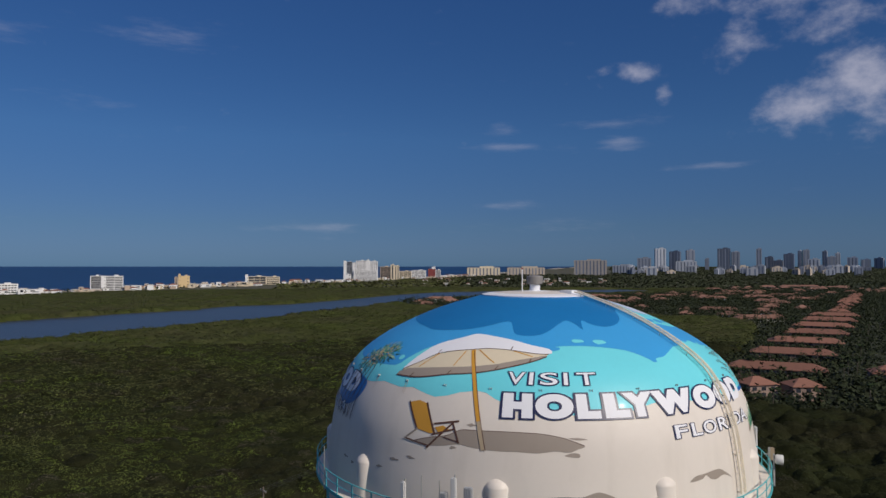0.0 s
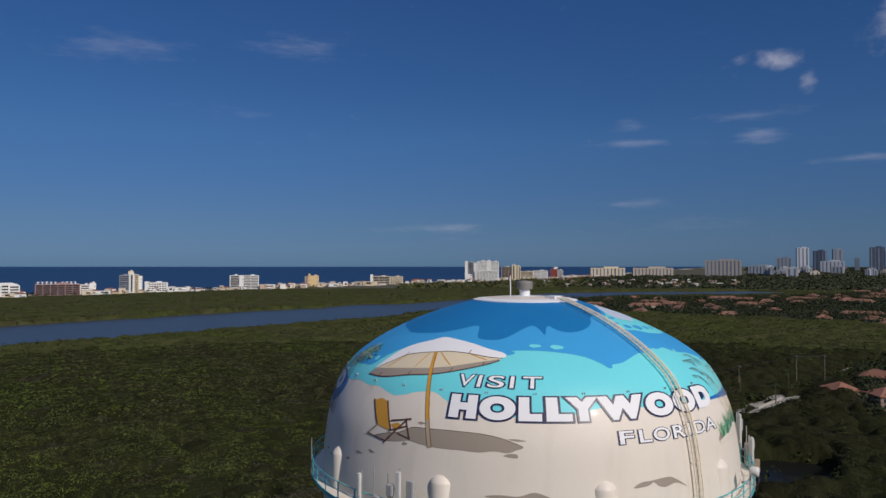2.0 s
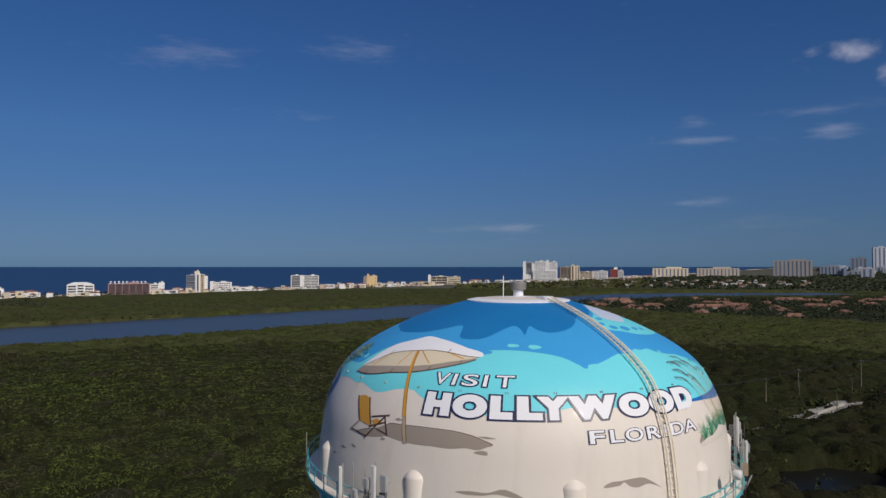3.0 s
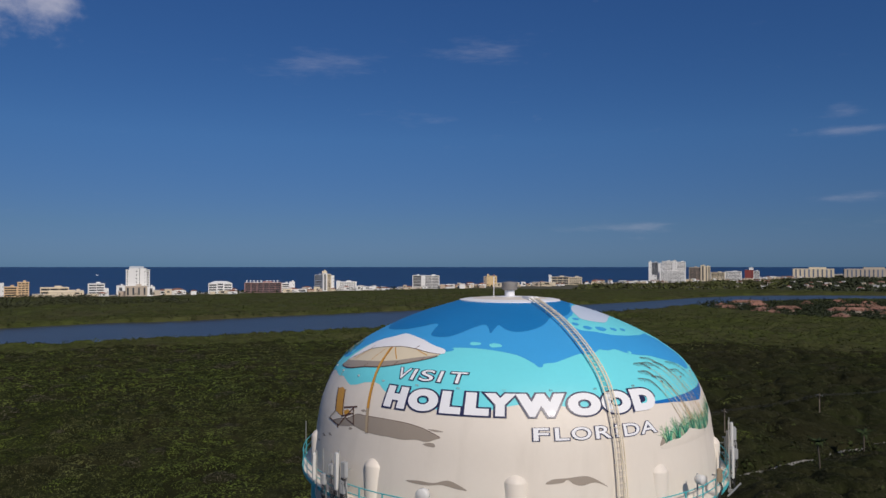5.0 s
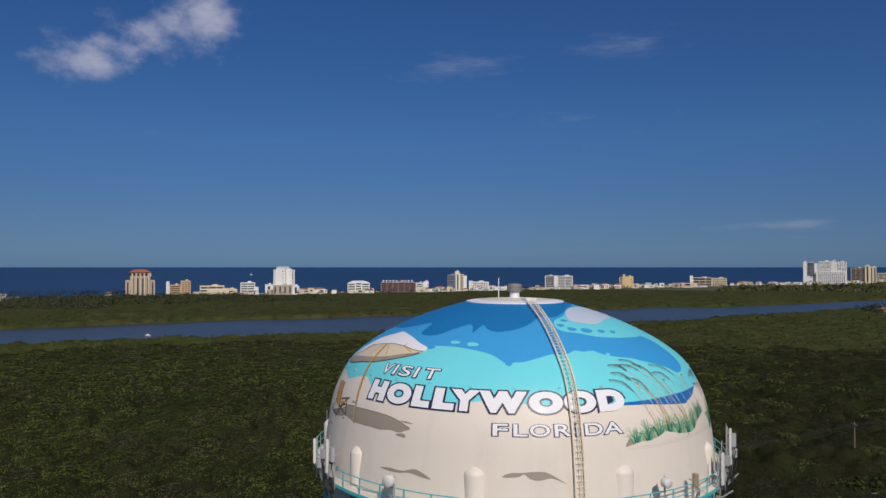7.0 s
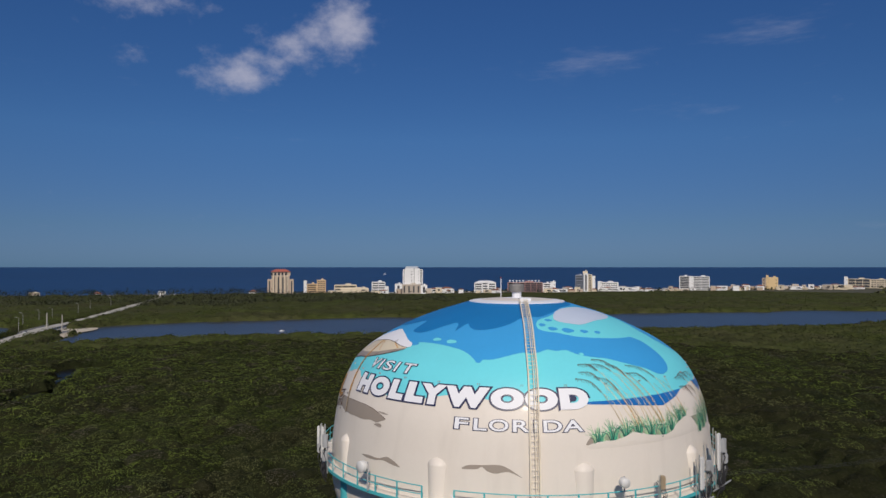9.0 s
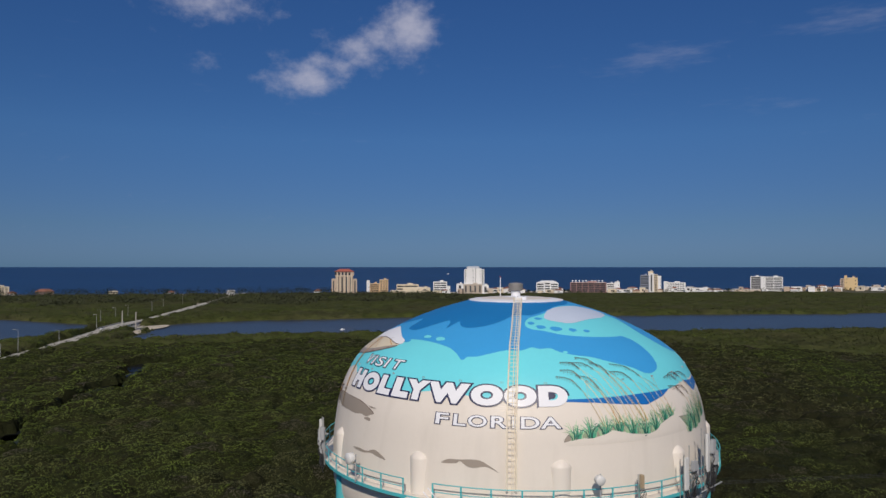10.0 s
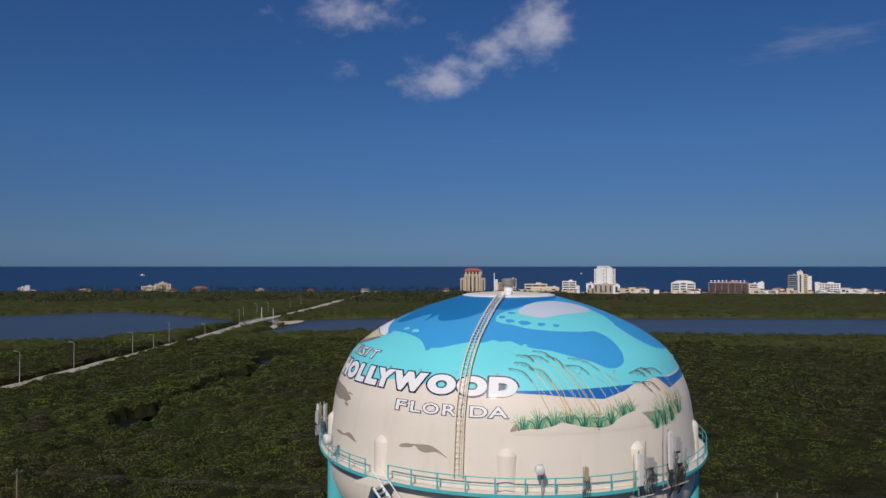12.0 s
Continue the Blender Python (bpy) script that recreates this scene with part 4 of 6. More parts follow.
def drape(bm, lift, du=2.0, dv=0.3):
    """Cut a flat bmesh in (azimuth, depth) into small cells and lay it on the tank."""
    us, vs = [v.co.x for v in bm.verts], [v.co.y for v in bm.verts]
    for axis, step, lo, hi in ((Vector((1, 0, 0)), du, min(us), max(us)), (Vector((0, 1, 0)), dv, min(vs), max(vs))):
        k = math.floor(lo / step) + 1
        while k * step < hi:
            bmesh.ops.bisect_plane(bm, geom=bm.verts[:] + bm.edges[:] + bm.faces[:], dist=1e-5, plane_co=axis * (k * step), plane_no=axis)
            k += 1
    for v in bm.verts:
        v.co = on_tank(v.co.x, v.co.y, lift(v.co.y) if callable(lift) else lift)
    for f in bm.faces:
        f.smooth = True
        c = f.calc_center_median()
        f.normal_update()
        if f.normal.dot(Vector((c.x, c.y, max(0.0, c.z - 38)))) < 0:
            f.normal_flip()
    return bm


def fill(bm, *loops):
    for loop in loops:
        vs = [bm.verts.new((x, y, 0)) for x, y in loop]
        for a, b in zip(vs, vs[1:] + vs[:1]):
            bm.edges.new((a, b))
    bmesh.ops.triangle_fill(bm, use_beauty=True, edges=bm.edges[:])
    return bm


def paint(name, loop, material, lift, label="", parent=None, round_off=True, du=2.0):
    return part(name, drape(fill(bmesh.new(), spline(loop) if round_off else loop), lift, du), material, parent or tank, label)


def brush(bm, points, w0, w1):
    """A tapered brush stroke through (azimuth, depth) points, widths in metres, added as a flat ribbon."""
    left, right = [], []
    for i, (u, v) in enumerate(points):
        a, b = points[max(i - 1, 0)], points[min(i + 1, len(points) - 1)]
        k = radians(float(np.interp(v, PROF_S, PROF_R)))
        dx, dy = (b[0] - a[0]) * k, b[1] - a[1]
        q = math.hypot(dx, dy) or 1.0
        w = (w0 + (w1 - w0) * i / (len(points) - 1)) / 2
        left.append(bm.verts.new((u - dy / q * w / k, v + dx / q * w, 0)))
        right.append(bm.verts.new((u + dy / q * w / k, v - dx / q * w, 0)))
    for i in range(len(points) - 1):
        bm.faces.new((left[i], left[i + 1], right[i + 1], right[i]))
    return bm


def stroke(name, points, width, material, lift, end=None, parent=None, sub=4):
    pts = spline(points, sub, False) if len(points) > 2 else [tuple(Vector(points[0]).lerp(Vector(points[1]), i / 6)) for i in range(7)]
    return part(name, drape(brush(bmesh.new(), pts, width, width if end is None else end), lift), material, parent or tank)


def oval(u, v, ru, rv, wob=0.12):
    return [(u + ru * math.cos(a) * (1 + wob * math.sin(2 * a + u)), v + rv * math.sin(a) * (1 + wob * math.cos(3 * a))) for a in np.linspace(0, math.tau, 14)[:-1]]


SHORE = [(-300, 14.1), (-260, 13.9), (-225, 14.3), (-190, 14.0), (-165, 14.2), (-146, 14.1), (-140.4, 13.9), (-133.7, 14.06), (-129.4, 13.96), (-124.8, 14.22), (-122, 14.34),
         (-118.7, 14.2), (-115.6, 13.96), (-111.3, 13.8), (-109, 13.88), (-106.5, 14.2), (-103, 14.5), (-98, 14.75), (-88, 14.95), (-78, 14.95), (-72, 14.6), (-66, 14.35),
         (-60, 14.45), (-54, 14.7), (-45, 14.85), (-36, 14.72), (-30, 14.7), (-15, 14.72), (0.7, 14.72), (4.3, 14.69), (9.5, 14.55), (16.6, 14.42), (19, 14.5), (40, 14.4), (59, 14.1)]
paint("painted_lagoon", SHORE + [(59.9, 13.5), (59.9, 3.42), (-300, 3.42)], AQUA, 0.006, "turquoise painted lagoon", round_off=False)
SWELL = [(-300, 12.4), (-270, 11.6), (-240, 12.2), (-210, 11.2), (-180, 12.4), (-160, 12.9), (-142.8, 12.85), (-138.8, 12.6), (-137.2, 12.05), (-131.7, 10.9), (-122, 10.5), (-108, 10.6), (-94.8, 10.82),
         (-91.4, 10.52), (-87.9, 10.42), (-81, 10.44), (-74.2, 10.65), (-68.8, 10.95), (-65.6, 11.33), (-63.2, 11.75), (-62.2, 12.0), (-61, 12.0), (-60.3, 11.74), (-57, 11.67),
         (-53.8, 11.43), (-47.5, 10.98), (-42.3, 10.98), (-38.6, 10.66), (-35.7, 10.82), (-31.8, 10.76), (-29, 11.15), (-24, 11.5), (-19, 11.7), (-14.5, 12.1), (-10, 12.5), (-6, 12.85)]
TONGUE = [(-2, 13.36), (1.7, 13.4), (5.4, 13.1), (7.8, 12.44), (9.0, 11.52), (8.6, 10.5), (5.5, 9.85), (2, 9.84), (-6, 9.75), (-15.3, 9.56), (-23.5, 9.29), (-28.5, 8.95), (-32, 8.7), (-36, 8.55),
          (-39, 8.2), (-39.3, 7.56), (-36.5, 6.82), (-28.9, 6.3), (-18.6, 5.5), (-6.9, 4.8), (11, 4.65), (26, 5.1), (32.5, 6.5), (32, 8.0), (25.5, 9.4), (24.5, 10.85), (29.5, 12.1), (40, 12.75), (59, 13.1)]
paint("painted_sea", spline(SWELL + TONGUE, 3, False) + [(59.5, 3.44), (-299.5, 3.44)], BLUE, 0.012, "mid-blue painted sea swell", round_off=False)
DEPTHS = [(-299, 6.4), (-270, 8.6), (-250, 7.7), (-230, 8.8), (-205, 7.8), (-190, 8.3), (-174, 8.5), (-148.7, 9.03), (-140.3, 9.29), (-125.9, 9.01), (-117.1, 8.44), (-110.8, 7.85), (-107.6, 7.9), (-106, 8.6), (-104, 9.3),
          (-97, 9.38), (-92.5, 8.95), (-88.2, 8.2), (-83.2, 7.6), (-80.2, 8.05), (-78.6, 8.75), (-77.3, 8.1), (-75.6, 7.63), (-72.5, 8.19), (-67.5, 8.5), (-60, 8.2), (-53, 7.5), (-47, 6.6), (-41, 6.3),
          (-35, 6.35), (-26, 5.8), (-15.8, 5.15), (-5, 4.6), (12, 4.4), (30, 4.1), (55, 3.6)]
paint("painted_deep", spline(DEPTHS, 3, False) + [(55.5, 3.46), (-298.5, 3.46)], DEEP, 0.018, "deep blue painted water round the cap", round_off=False)
paint("painted_foam", [(-17.4, 5.31), (-6.9, 4.86), (11.2, 4.75), (26, 5.19), (34, 6.1), (32, 6.9), (17.3, 7.24), (2.3, 7.3), (-5.9, 7.5), (-14.2, 7.75), (-19.3, 7.59), (-25.6, 7.16), (-26.9, 6.69), (-22.8, 5.85)],
      FOAM, 0.018, "pale lilac painted foam")
for u, v, ru, rv in ((-31.1, 6.92, 2.2, 0.18), (-36.2, 7.62, 1.6, 0.22), (-32, 8.2, 2.4, 0.24), (-25.1, 8.47, 2.9, 0.3), (-17.3, 8.69, 1.8, 0.22), (-10.6, 8.9, 1.5, 0.18), (-91.8, 10.68, 2.0, 0.2)):
    paint("painted_spot", oval(u, v, ru, rv), BLUE, 0.018)
for u, v, ru, rv in ((-83, 9.95, 2.3, 0.17), (-75.6, 10.08, 2.3, 0.22), (-27, 11.2, 0.9, 0.12), (-140.1, 12.15, 1.2, 0.2)):
    paint("painted_spot", oval(u, v, ru, rv), AQUA, 0.018)
paint("painted_inlet", [(-31, 14.69), (-22.8, 14.69), (-10, 14.65), (0.7, 14.62), (5.5, 14.62), (1, 15.0), (-1.6, 15.12), (-6.3, 15.36), (-15, 15.16), (-23, 14.95), (-31, 14.84)], ROYAL, 0.016, "royal blue painted inlet", round_off=False)
paint("painted_inlet", [(17, 14.4), (25, 14.6), (35, 14.55), (46, 14.5), (46, 15.0), (30, 15.1), (22.5, 15.32), (20.3, 14.95)], ROYAL, 0.016, "royal blue painted inlet", round_off=False)

# beach umbrella
CANOPY = [(-135.9, 12.96), (-134.1, 11.98), (-130.4, 10.7), (-122.9, 9.83), (-118.9, 9.41), (-113.6, 9.5), (-105.4, 9.86), (-98.8, 10.34), (-93, 10.72), (-92.2, 11.09)]
RIM = [(-94, 11.18), (-98, 11.11), (-104.5, 10.88), (-111.3, 10.8), (-116.7, 10.96), (-122.1, 11.17), (-127.3, 11.52), (-131.3, 12.26)]
paint("painted_umbrella_lining", [(-135.8, 12.98)] + RIM[::-1] + [(-93.6, 11.2), (-94.2, 11.4), (-98.6, 11.75), (-107.5, 12.4), (-113.6, 12.7), (-120.3, 12.9), (-131.6, 13.3)], CREAM, 0.024, "cream umbrella lining", round_off=False)
paint("painted_umbrella_valance", [(-136.6, 13.15), (-134.1, 12.86), (-125.6, 12.6), (-114.2, 12.3), (-107.9, 12.05), (-101.6, 11.65), (-94.3, 11.27), (-94, 11.36), (-98.6, 11.8), (-107.5, 12.44), (-113.6, 12.75), (-120.3, 12.95),
      (-126.8, 13.24), (-131.6, 13.36), (-137, 13.37)], TAUPE, 0.030, "taupe umbrella valance", round_off=False)
paint("painted_umbrella_top", spline(CANOPY, 3, False) + spline(RIM, 3, False), WHITE, 0.030, "white umbrella top", round_off=False)
stroke("painted_outline", [(-135.9, 13.0)] + RIM[::-1] + [(-93.4, 11.16)], 0.05, BROWN, 0.036)
stroke("painted_outline", [(-137, 13.37), (-131.6, 13.38), (-126.8, 13.26), (-120.3, 12.97), (-113.6, 12.77), (-107.5, 12.46), (-98.6, 11.82), (-94, 11.37)], 0.07, BROWN, 0.036)
for a, b in (((-118.4, 11.1), (-119.9, 12.36)), ((-126.8, 11.5), (-130.6, 12.66)), ((-114.4, 10.95), (-108.6, 11.94)), ((-103.8, 10.92), (-98, 11.37))):
    stroke("painted_rib", (a, b), 0.06, OCHRE, 0.034)
for a, b in (((-131.8, 13.36), (-131.0, 13.1)), ((-120.6, 12.95), (-119.9, 12.68)), ((-107.8, 12.45), (-107.2, 12.15)), ((-98.8, 11.8), (-98.4, 11.55)), ((-104.6, 10.9), (-104.2, 10.55)), ((-127.5, 11.5), (-127.1, 11.2))):
    stroke("painted_outline", (a, b), 0.05, BROWN, 0.038)
stroke("painted_umbrella_pole", [(-116.2, 11.0), (-113.9, 12.3), (-112.1, 13.47), (-109.9, 15.41)], 0.23, OCHRE, 0.042)
stroke("painted_umbrella_pole", [(-109.9, 15.4), (-109.2, 16.1), (-108.4, 16.82)], 0.22, TANPOLE, 0.042)
stroke("painted_outline", [(-115.7, 11.1), (-113.4, 12.3), (-111.6, 13.47), (-109.4, 15.41), (-107.9, 16.82)], 0.035, BROWN, 0.046)

# shade on the painted sand, and scattered tufts
paint("painted_shade", [(-125.2, 16.74), (-121.2, 16.46), (-117.4, 16.29), (-114.7, 16), (-113.2, 15.89), (-109.4, 15.86), (-103.4, 15.83), (-96.8, 15.86), (-93.1, 15.97), (-90.3, 16.13), (-86.9, 16.43), (-88.4, 16.6), (-90.4, 16.76),
      (-93.2, 16.7), (-96.8, 16.81), (-101.2, 16.78), (-103.3, 16.8), (-107.8, 16.79), (-110.8, 16.73), (-114, 16.64), (-116.7, 16.76), (-120, 16.87), (-122, 16.88)], TAUPE, 0.010, "taupe painted shade on sand")
paint("painted_shade", [(-90.3, 16.06), (-88.5, 16.16), (-86.2, 16.13), (-88.2, 16.05)], TAUPE, 0.010)
paint("painted_shade", [(-91.2, 16.89), (-89.6, 16.78), (-88.2, 16.82), (-88.2, 16.99), (-90.1, 16.97)], TAUPE, 0.010)
paint("painted_shade", [(-95.1, 18.96), (-91.8, 18.86), (-87.9, 18.88), (-84.2, 18.66), (-80, 19.08), (-82.4, 19.06), (-86, 18.93), (-89.1, 19.04), (-92.6, 19.05)], TAUPE, 0.010)
paint("painted_shade", [(-62.8, 18.62), (-61.1, 18.38), (-58.3, 18.34), (-54.1, 18.27), (-51.8, 18.4), (-48.2, 18.94), (-51.4, 18.64), (-54.5, 18.76), (-56.4, 18.66), (-57.8, 18.43), (-59.2, 18.58)], TAUPE, 0.010)
for u, v in ((-150, 18.7), (-146, 18.85), (-135, 18.5), (-130.5, 17.93), (-125.7, 17.66), (-115.2, 16.83), (-111.2, 15.62)):
    paint("painted_tuft", oval(u, v, 1.0, 0.07, 0.4), TAUPE, 0.010)

stroke("painted_outline", [(-125.2, 16.74), (-121.2, 16.46), (-117.4, 16.29), (-114.7, 16), (-113.2, 15.89), (-109.4, 15.86), (-103.4, 15.83), (-96.8, 15.86), (-93.1, 15.97), (-90.3, 16.13), (-86.9, 16.43)], 0.03, BROWN, 0.014)

# deck chair
paint("painted_chair_canvas", [(-128.4, 14.79), (-125.9, 14.62), (-123.5, 14.74), (-120.1, 16.19), (-121.3, 16.27), (-124.6, 16.13)], OCHRE, 0.024, "ochre deck chair canvas", round_off=False)
paint("painted_chair_canvas", [(-120.2, 15.94), (-118.2, 15.79), (-116.3, 15.97), (-118.9, 16.24)], OCHRE, 0.024, "ochre deck chair canvas", round_off=False)
for a, b, w, mt in (((-128.7, 14.75), (-124.8, 16.14), 0.1, BROWN), ((-123.5, 14.7), (-119.9, 16.3), 0.1, BROWN), ((-120.5, 15.75), (-114.4, 15.48), 0.09, BROWN), ((-124.7, 16.1), (-128.1, 16.74), 0.1, TAUPE),
                    ((-127.7, 16.7), (-121.2, 16.9), 0.08, BROWN), ((-121.8, 17.03), (-115.8, 15.6), 0.1, BROWN), ((-115.9, 15.55), (-114, 16.58), 0.09, BROWN), ((-120.8, 16.32), (-115.2, 15.9), 0.08, BROWN), ((-117.8, 16.36), (-114, 16.54), 0.06, BROWN)):
    stroke("painted_chair_bar", (a, b), w, mt, 0.034)

# lettering
font_cache = {}


def glyph(ch, weight):
    """Outline of a letter of the built-in font, thickened by weight, as verts and faces."""
    if (ch, weight) not in font_cache:
        cu = bpy.data.curves.new("glyph", "FONT")
        cu.body, cu.size, cu.offset, cu.resolution_u = ch, 1.0, weight, 6
        ob = bpy.data.objects.new("glyph", cu)
        scene.collection.objects.link(ob)
        dg = bpy.context.evaluated_depsgraph_get()
        dg.update()
        me = ob.evaluated_get(dg).to_mesh()
        font_cache[ch, weight] = ([tuple(v.co) for v in me.vertices], [tuple(p.vertices) for p in me.polygons])
        ob.evaluated_get(dg).to_mesh_clear()
        bpy.data.objects.remove(ob)
        bpy.data.curves.remove(cu)
    return font_cache[ch, weight]


def letter(ch, u0, u1, s0, s1, lean, bold, edge, label):
    """One painted letter between two azimuths and two depths: dark outline, white face on it."""
    base, _ = glyph(ch, bold)
    x0, x1, y0, y1 = min(v[0] for v in base), max(v[0] for v in base), min(v[1] for v in base), max(v[1] for v in base)
    outline = None
    for weight, material, lift in ((bold + edge, NAVY, 0.050), (bold, WHITE, 0.056)):
        verts, faces = glyph(ch, weight)
        bm = bmesh.new()
        vs = [bm.verts.new((u0 + (u1 - u0) * (x - x0) / (x1 - x0) + lean * (y - y0) / (y1 - y0), s1 + (s0 - s1) * (y - y0) / (y1 - y0), 0)) for x, y, _ in verts]
        for f in faces:
            if len(set(f)) > 2:
                bm.faces.new([vs[i] for i in f])
        drape(bm, lift)
        outline = part("letter" if outline is None else "letter_face", bm, material, tank if outline is None else outline, label if outline is None else "white letter face")


HOLLY = [("H", -104.7, -97.9), ("O", -97.3, -88.7), ("L", -88.0, -82.6), ("L", -81.6, -75.6), ("Y", -76.9, -68.9), ("W", -69.2, -56.7), ("O", -56.3, -47.6), ("O", -47.3, -38.7), ("D", -38.2, -30.3)]
VISIT = [("V", -104.2, -100.0), ("I", -98.9, -97.9), ("S", -96.2, -91.9), ("I", -90.4, -89.4), ("T", -87.2, -82.3)]
FLORIDA = [("F", -65.2, -61.6), ("L", -60.2, -56.9), ("O", -56.3, -51.5), ("R", -50.4, -46.3), ("I", -45.2, -44.3), ("D", -42.9, -38.3), ("A", -38.0, -32.9)]
for turn in (0, -122):
    for ch, a, b in HOLLY:
        letter(ch, a + turn, b + turn, 13.84, 15.12, 0.0, 0.086, 0.058, "bold white letter with navy outline")
    for ch, a, b in VISIT:
        letter(ch, a + turn, b + turn, 12.58, 13.34, 0.25, 0.008, 0.046, "slim white letter with navy outline")
    for ch, a, b in FLORIDA:
        letter(ch, a + turn, b + turn, 15.72, 16.38, 0.0, 0.014, 0.036, "slim white letter with navy outline")

# dune grass and sea oats
paint("painted_dune_shade", [(-32.4, 17.18), (-30.8, 16.7), (-27, 16.6), (-22, 16.35), (-17, 16.3), (-12, 16.4), (-8, 16.45), (-5, 16.35), (-3.6, 16.68), (-5, 16.93), (-8.1, 17.06), (-13.3, 16.92), (-16.8, 16.72),
      (-19, 16.62), (-21.4, 16.79), (-24.6, 16.98), (-28.7, 16.97)], TAUPE, 0.012, "taupe painted dune shade")
paint("painted_dune_shade", [(4.8, 16.51), (9.7, 16.5), (14, 16.55), (16, 16.9), (14, 17.3), (11, 17.35), (8.3, 17.1)], TAUPE, 0.012, "taupe painted dune shade")
grow = random.Random(5)


def tuft(u, v, n, reach, spread, material, lift, width):
    """A fan of grass blades that bow outwards from one root."""
    bm = bmesh.new()
    for i in range(n):
        lean = -1.0 + 2.0 * (i + grow.uniform(0.1, 0.9)) / n
        x, l = u + spread * (0.5 * lean + grow.uniform(-0.35, 0.35)), reach * grow.uniform(0.5, 1.0) * (1.0 - 0.25 * abs(lean))
        k = math.degrees(l / 13.8)
        y = v + grow.uniform(-0.05, 0.14)
        bow = lean * abs(lean) ** 0.4
        pts = spline([(x, y), (x + bow * k * 0.28, y - l * 0.52), (x + bow * k * 0.85, y - l * (0.95 - 0.38 * bow * bow))], 4, False)
        brush(bm, pts, width, 0.012)
    return part("painted_grass", drape(bm, lift, 3.0, 0.5), material, tank, "blue-green painted dune grass")


for u, v, n, reach, sp in ((-29.2, 17.0, 11, 1.1, 1.0), (-25.2, 16.98, 12, 1.35, 1.3), (-21.2, 16.85, 11, 1.2, 1.2), (-17.2, 16.75, 10, 1.25, 1.1), (-13.2, 16.95, 13, 1.4, 1.3), (-8.8, 17.05, 12, 1.5, 1.3), (-5.0, 16.9, 10, 1.3, 1.0),
                           (-1.0, 16.6, 11, 1.35, 1.0), (2.0, 16.45, 9, 1.15, 0.8), (11, 17.5, 13, 1.7, 1.2), (15, 17.45, 12, 2.0, 1.3), (19, 17.3, 12, 2.1, 1.5), (24, 17.0, 12, 1.9, 2.0)):
    tuft(u, v, n * 2, reach * 1.15, sp * 2.2, GRASSLIGHT, 0.0145, 0.06)
    tuft(u + 0.4, v, n, reach * 1.12, sp, GRASSPAINT, 0.0172, 0.08)
    tuft(u - 0.3, v, n // 2, reach * 0.95, sp * 0.8, GRASSDARK, 0.0185, 0.07)
# pale dune crests in front of the grass roots
paint("painted_dune", spline([(-32.4, 17.24), (-28.7, 17.02), (-24.6, 17.0), (-21.4, 16.83), (-19, 16.66), (-16.8, 16.76), (-13.3, 16.95), (-8.1, 17.08), (-5, 16.95), (-3.2, 16.66), (0.2, 16.42), (3.4, 16.3), (6.5, 16.62), (9, 17.2), (12, 17.5), (16.5, 17.42)], 3, False)
      + [(18.5, 17.9), (10, 17.95), (0, 17.7), (-12, 17.7), (-24, 17.6), (-31, 17.5)], SAND, lambda depth: 0.021 if depth < 17.3 else 0.021 - 0.2 * (depth - 17.3), "sand-coloured painted dune crest", round_off=False)
OATS = [((-32.1, 13.25), (-26.3, 14.05), (-21.5, 16.4)), ((-30.4, 12.78), (-25.6, 13.3), (-18, 16.3)), ((-26.2, 13.2), (-20.8, 14.05), (-15.5, 16.4)), ((-29.8, 12.17), (-25, 12.6), (-16.5, 16.2)), ((-24.2, 11.76), (-18.6, 12.5), (-9, 16.3)),
        ((-27, 12.2), (-20.5, 12.7), (-12, 16.4)), ((-20.3, 12.26), (-16.2, 13.15), (-8.5, 16.4)), ((-13.3, 12.45), (-5.2, 13.45), (2, 16.2)), ((-14.8, 13.06), (-9, 13.65), (-3.5, 16.3)), ((6, 13.9), (12, 14.1), (21, 16.9)),
        ((9, 13.75), (15, 14.0), (24, 16.6)), ((13, 13.8), (21, 14.2), (27, 16.4)), ((6, 14.5), (12, 15.2), (17, 17.1)), ((10, 14.6), (16, 15.2), (21, 17.0))]
OATLIGHT = surface("pale_oat_paint", (0.78, 0.68, 0.42), 0.5, 0.1, 1.0, island=0.2)
for k, (a, b, c) in enumerate(OATS):
    mid = ((a[0] + b[0]) / 2 + 0.6, (a[1] + b[1]) / 2 - 0.22)
    bm = bmesh.new()
    arc = spline([(a[0] - 0.6, a[1] - 0.04), mid, b], 7, False)
    brush(bm, arc, 0.026, 0.02)
    for i, (u, v) in enumerate(arc):
        q = grow.uniform(0.6, 1.05) * math.sin(math.pi * (0.15 + 0.75 * i / len(arc)))
        brush(bm, [(u, v), (u + 0.1 * q, v + 0.14 * q), (u + 0.02 * q, v + 0.36 * q)], 0.036, 0.016)
        if i % 2:
            brush(bm, [(u, v), (u - 0.25 * q, v - 0.05 * q), (u - 0.5 * q, v + 0.03 * q)], 0.028, 0.012)
    part("painted_seed_head", drape(bm, 0.032, 3.0, 0.5), SEEDBROWN, tank, "brown painted seed head")
    bend = ((b[0] * 0.55 + c[0] * 0.45), (b[1] * 0.6 + c[1] * 0.4))
    stroke("painted_stem", [mid, b, bend, c], 0.024, (OATPAINT, OATLIGHT)[k % 2], 0.030, 0.05)
    d = grow.uniform(1.2, 3.0)
    stroke("painted_stem", [(b[0] + d * 0.7, b[1] + 0.25), (bend[0] + d, bend[1]), (c[0] + d * 0.5, c[1])], 0.016, (OATLIGHT, OCHRE, OATPAINT)[k % 3], 0.028, 0.04)
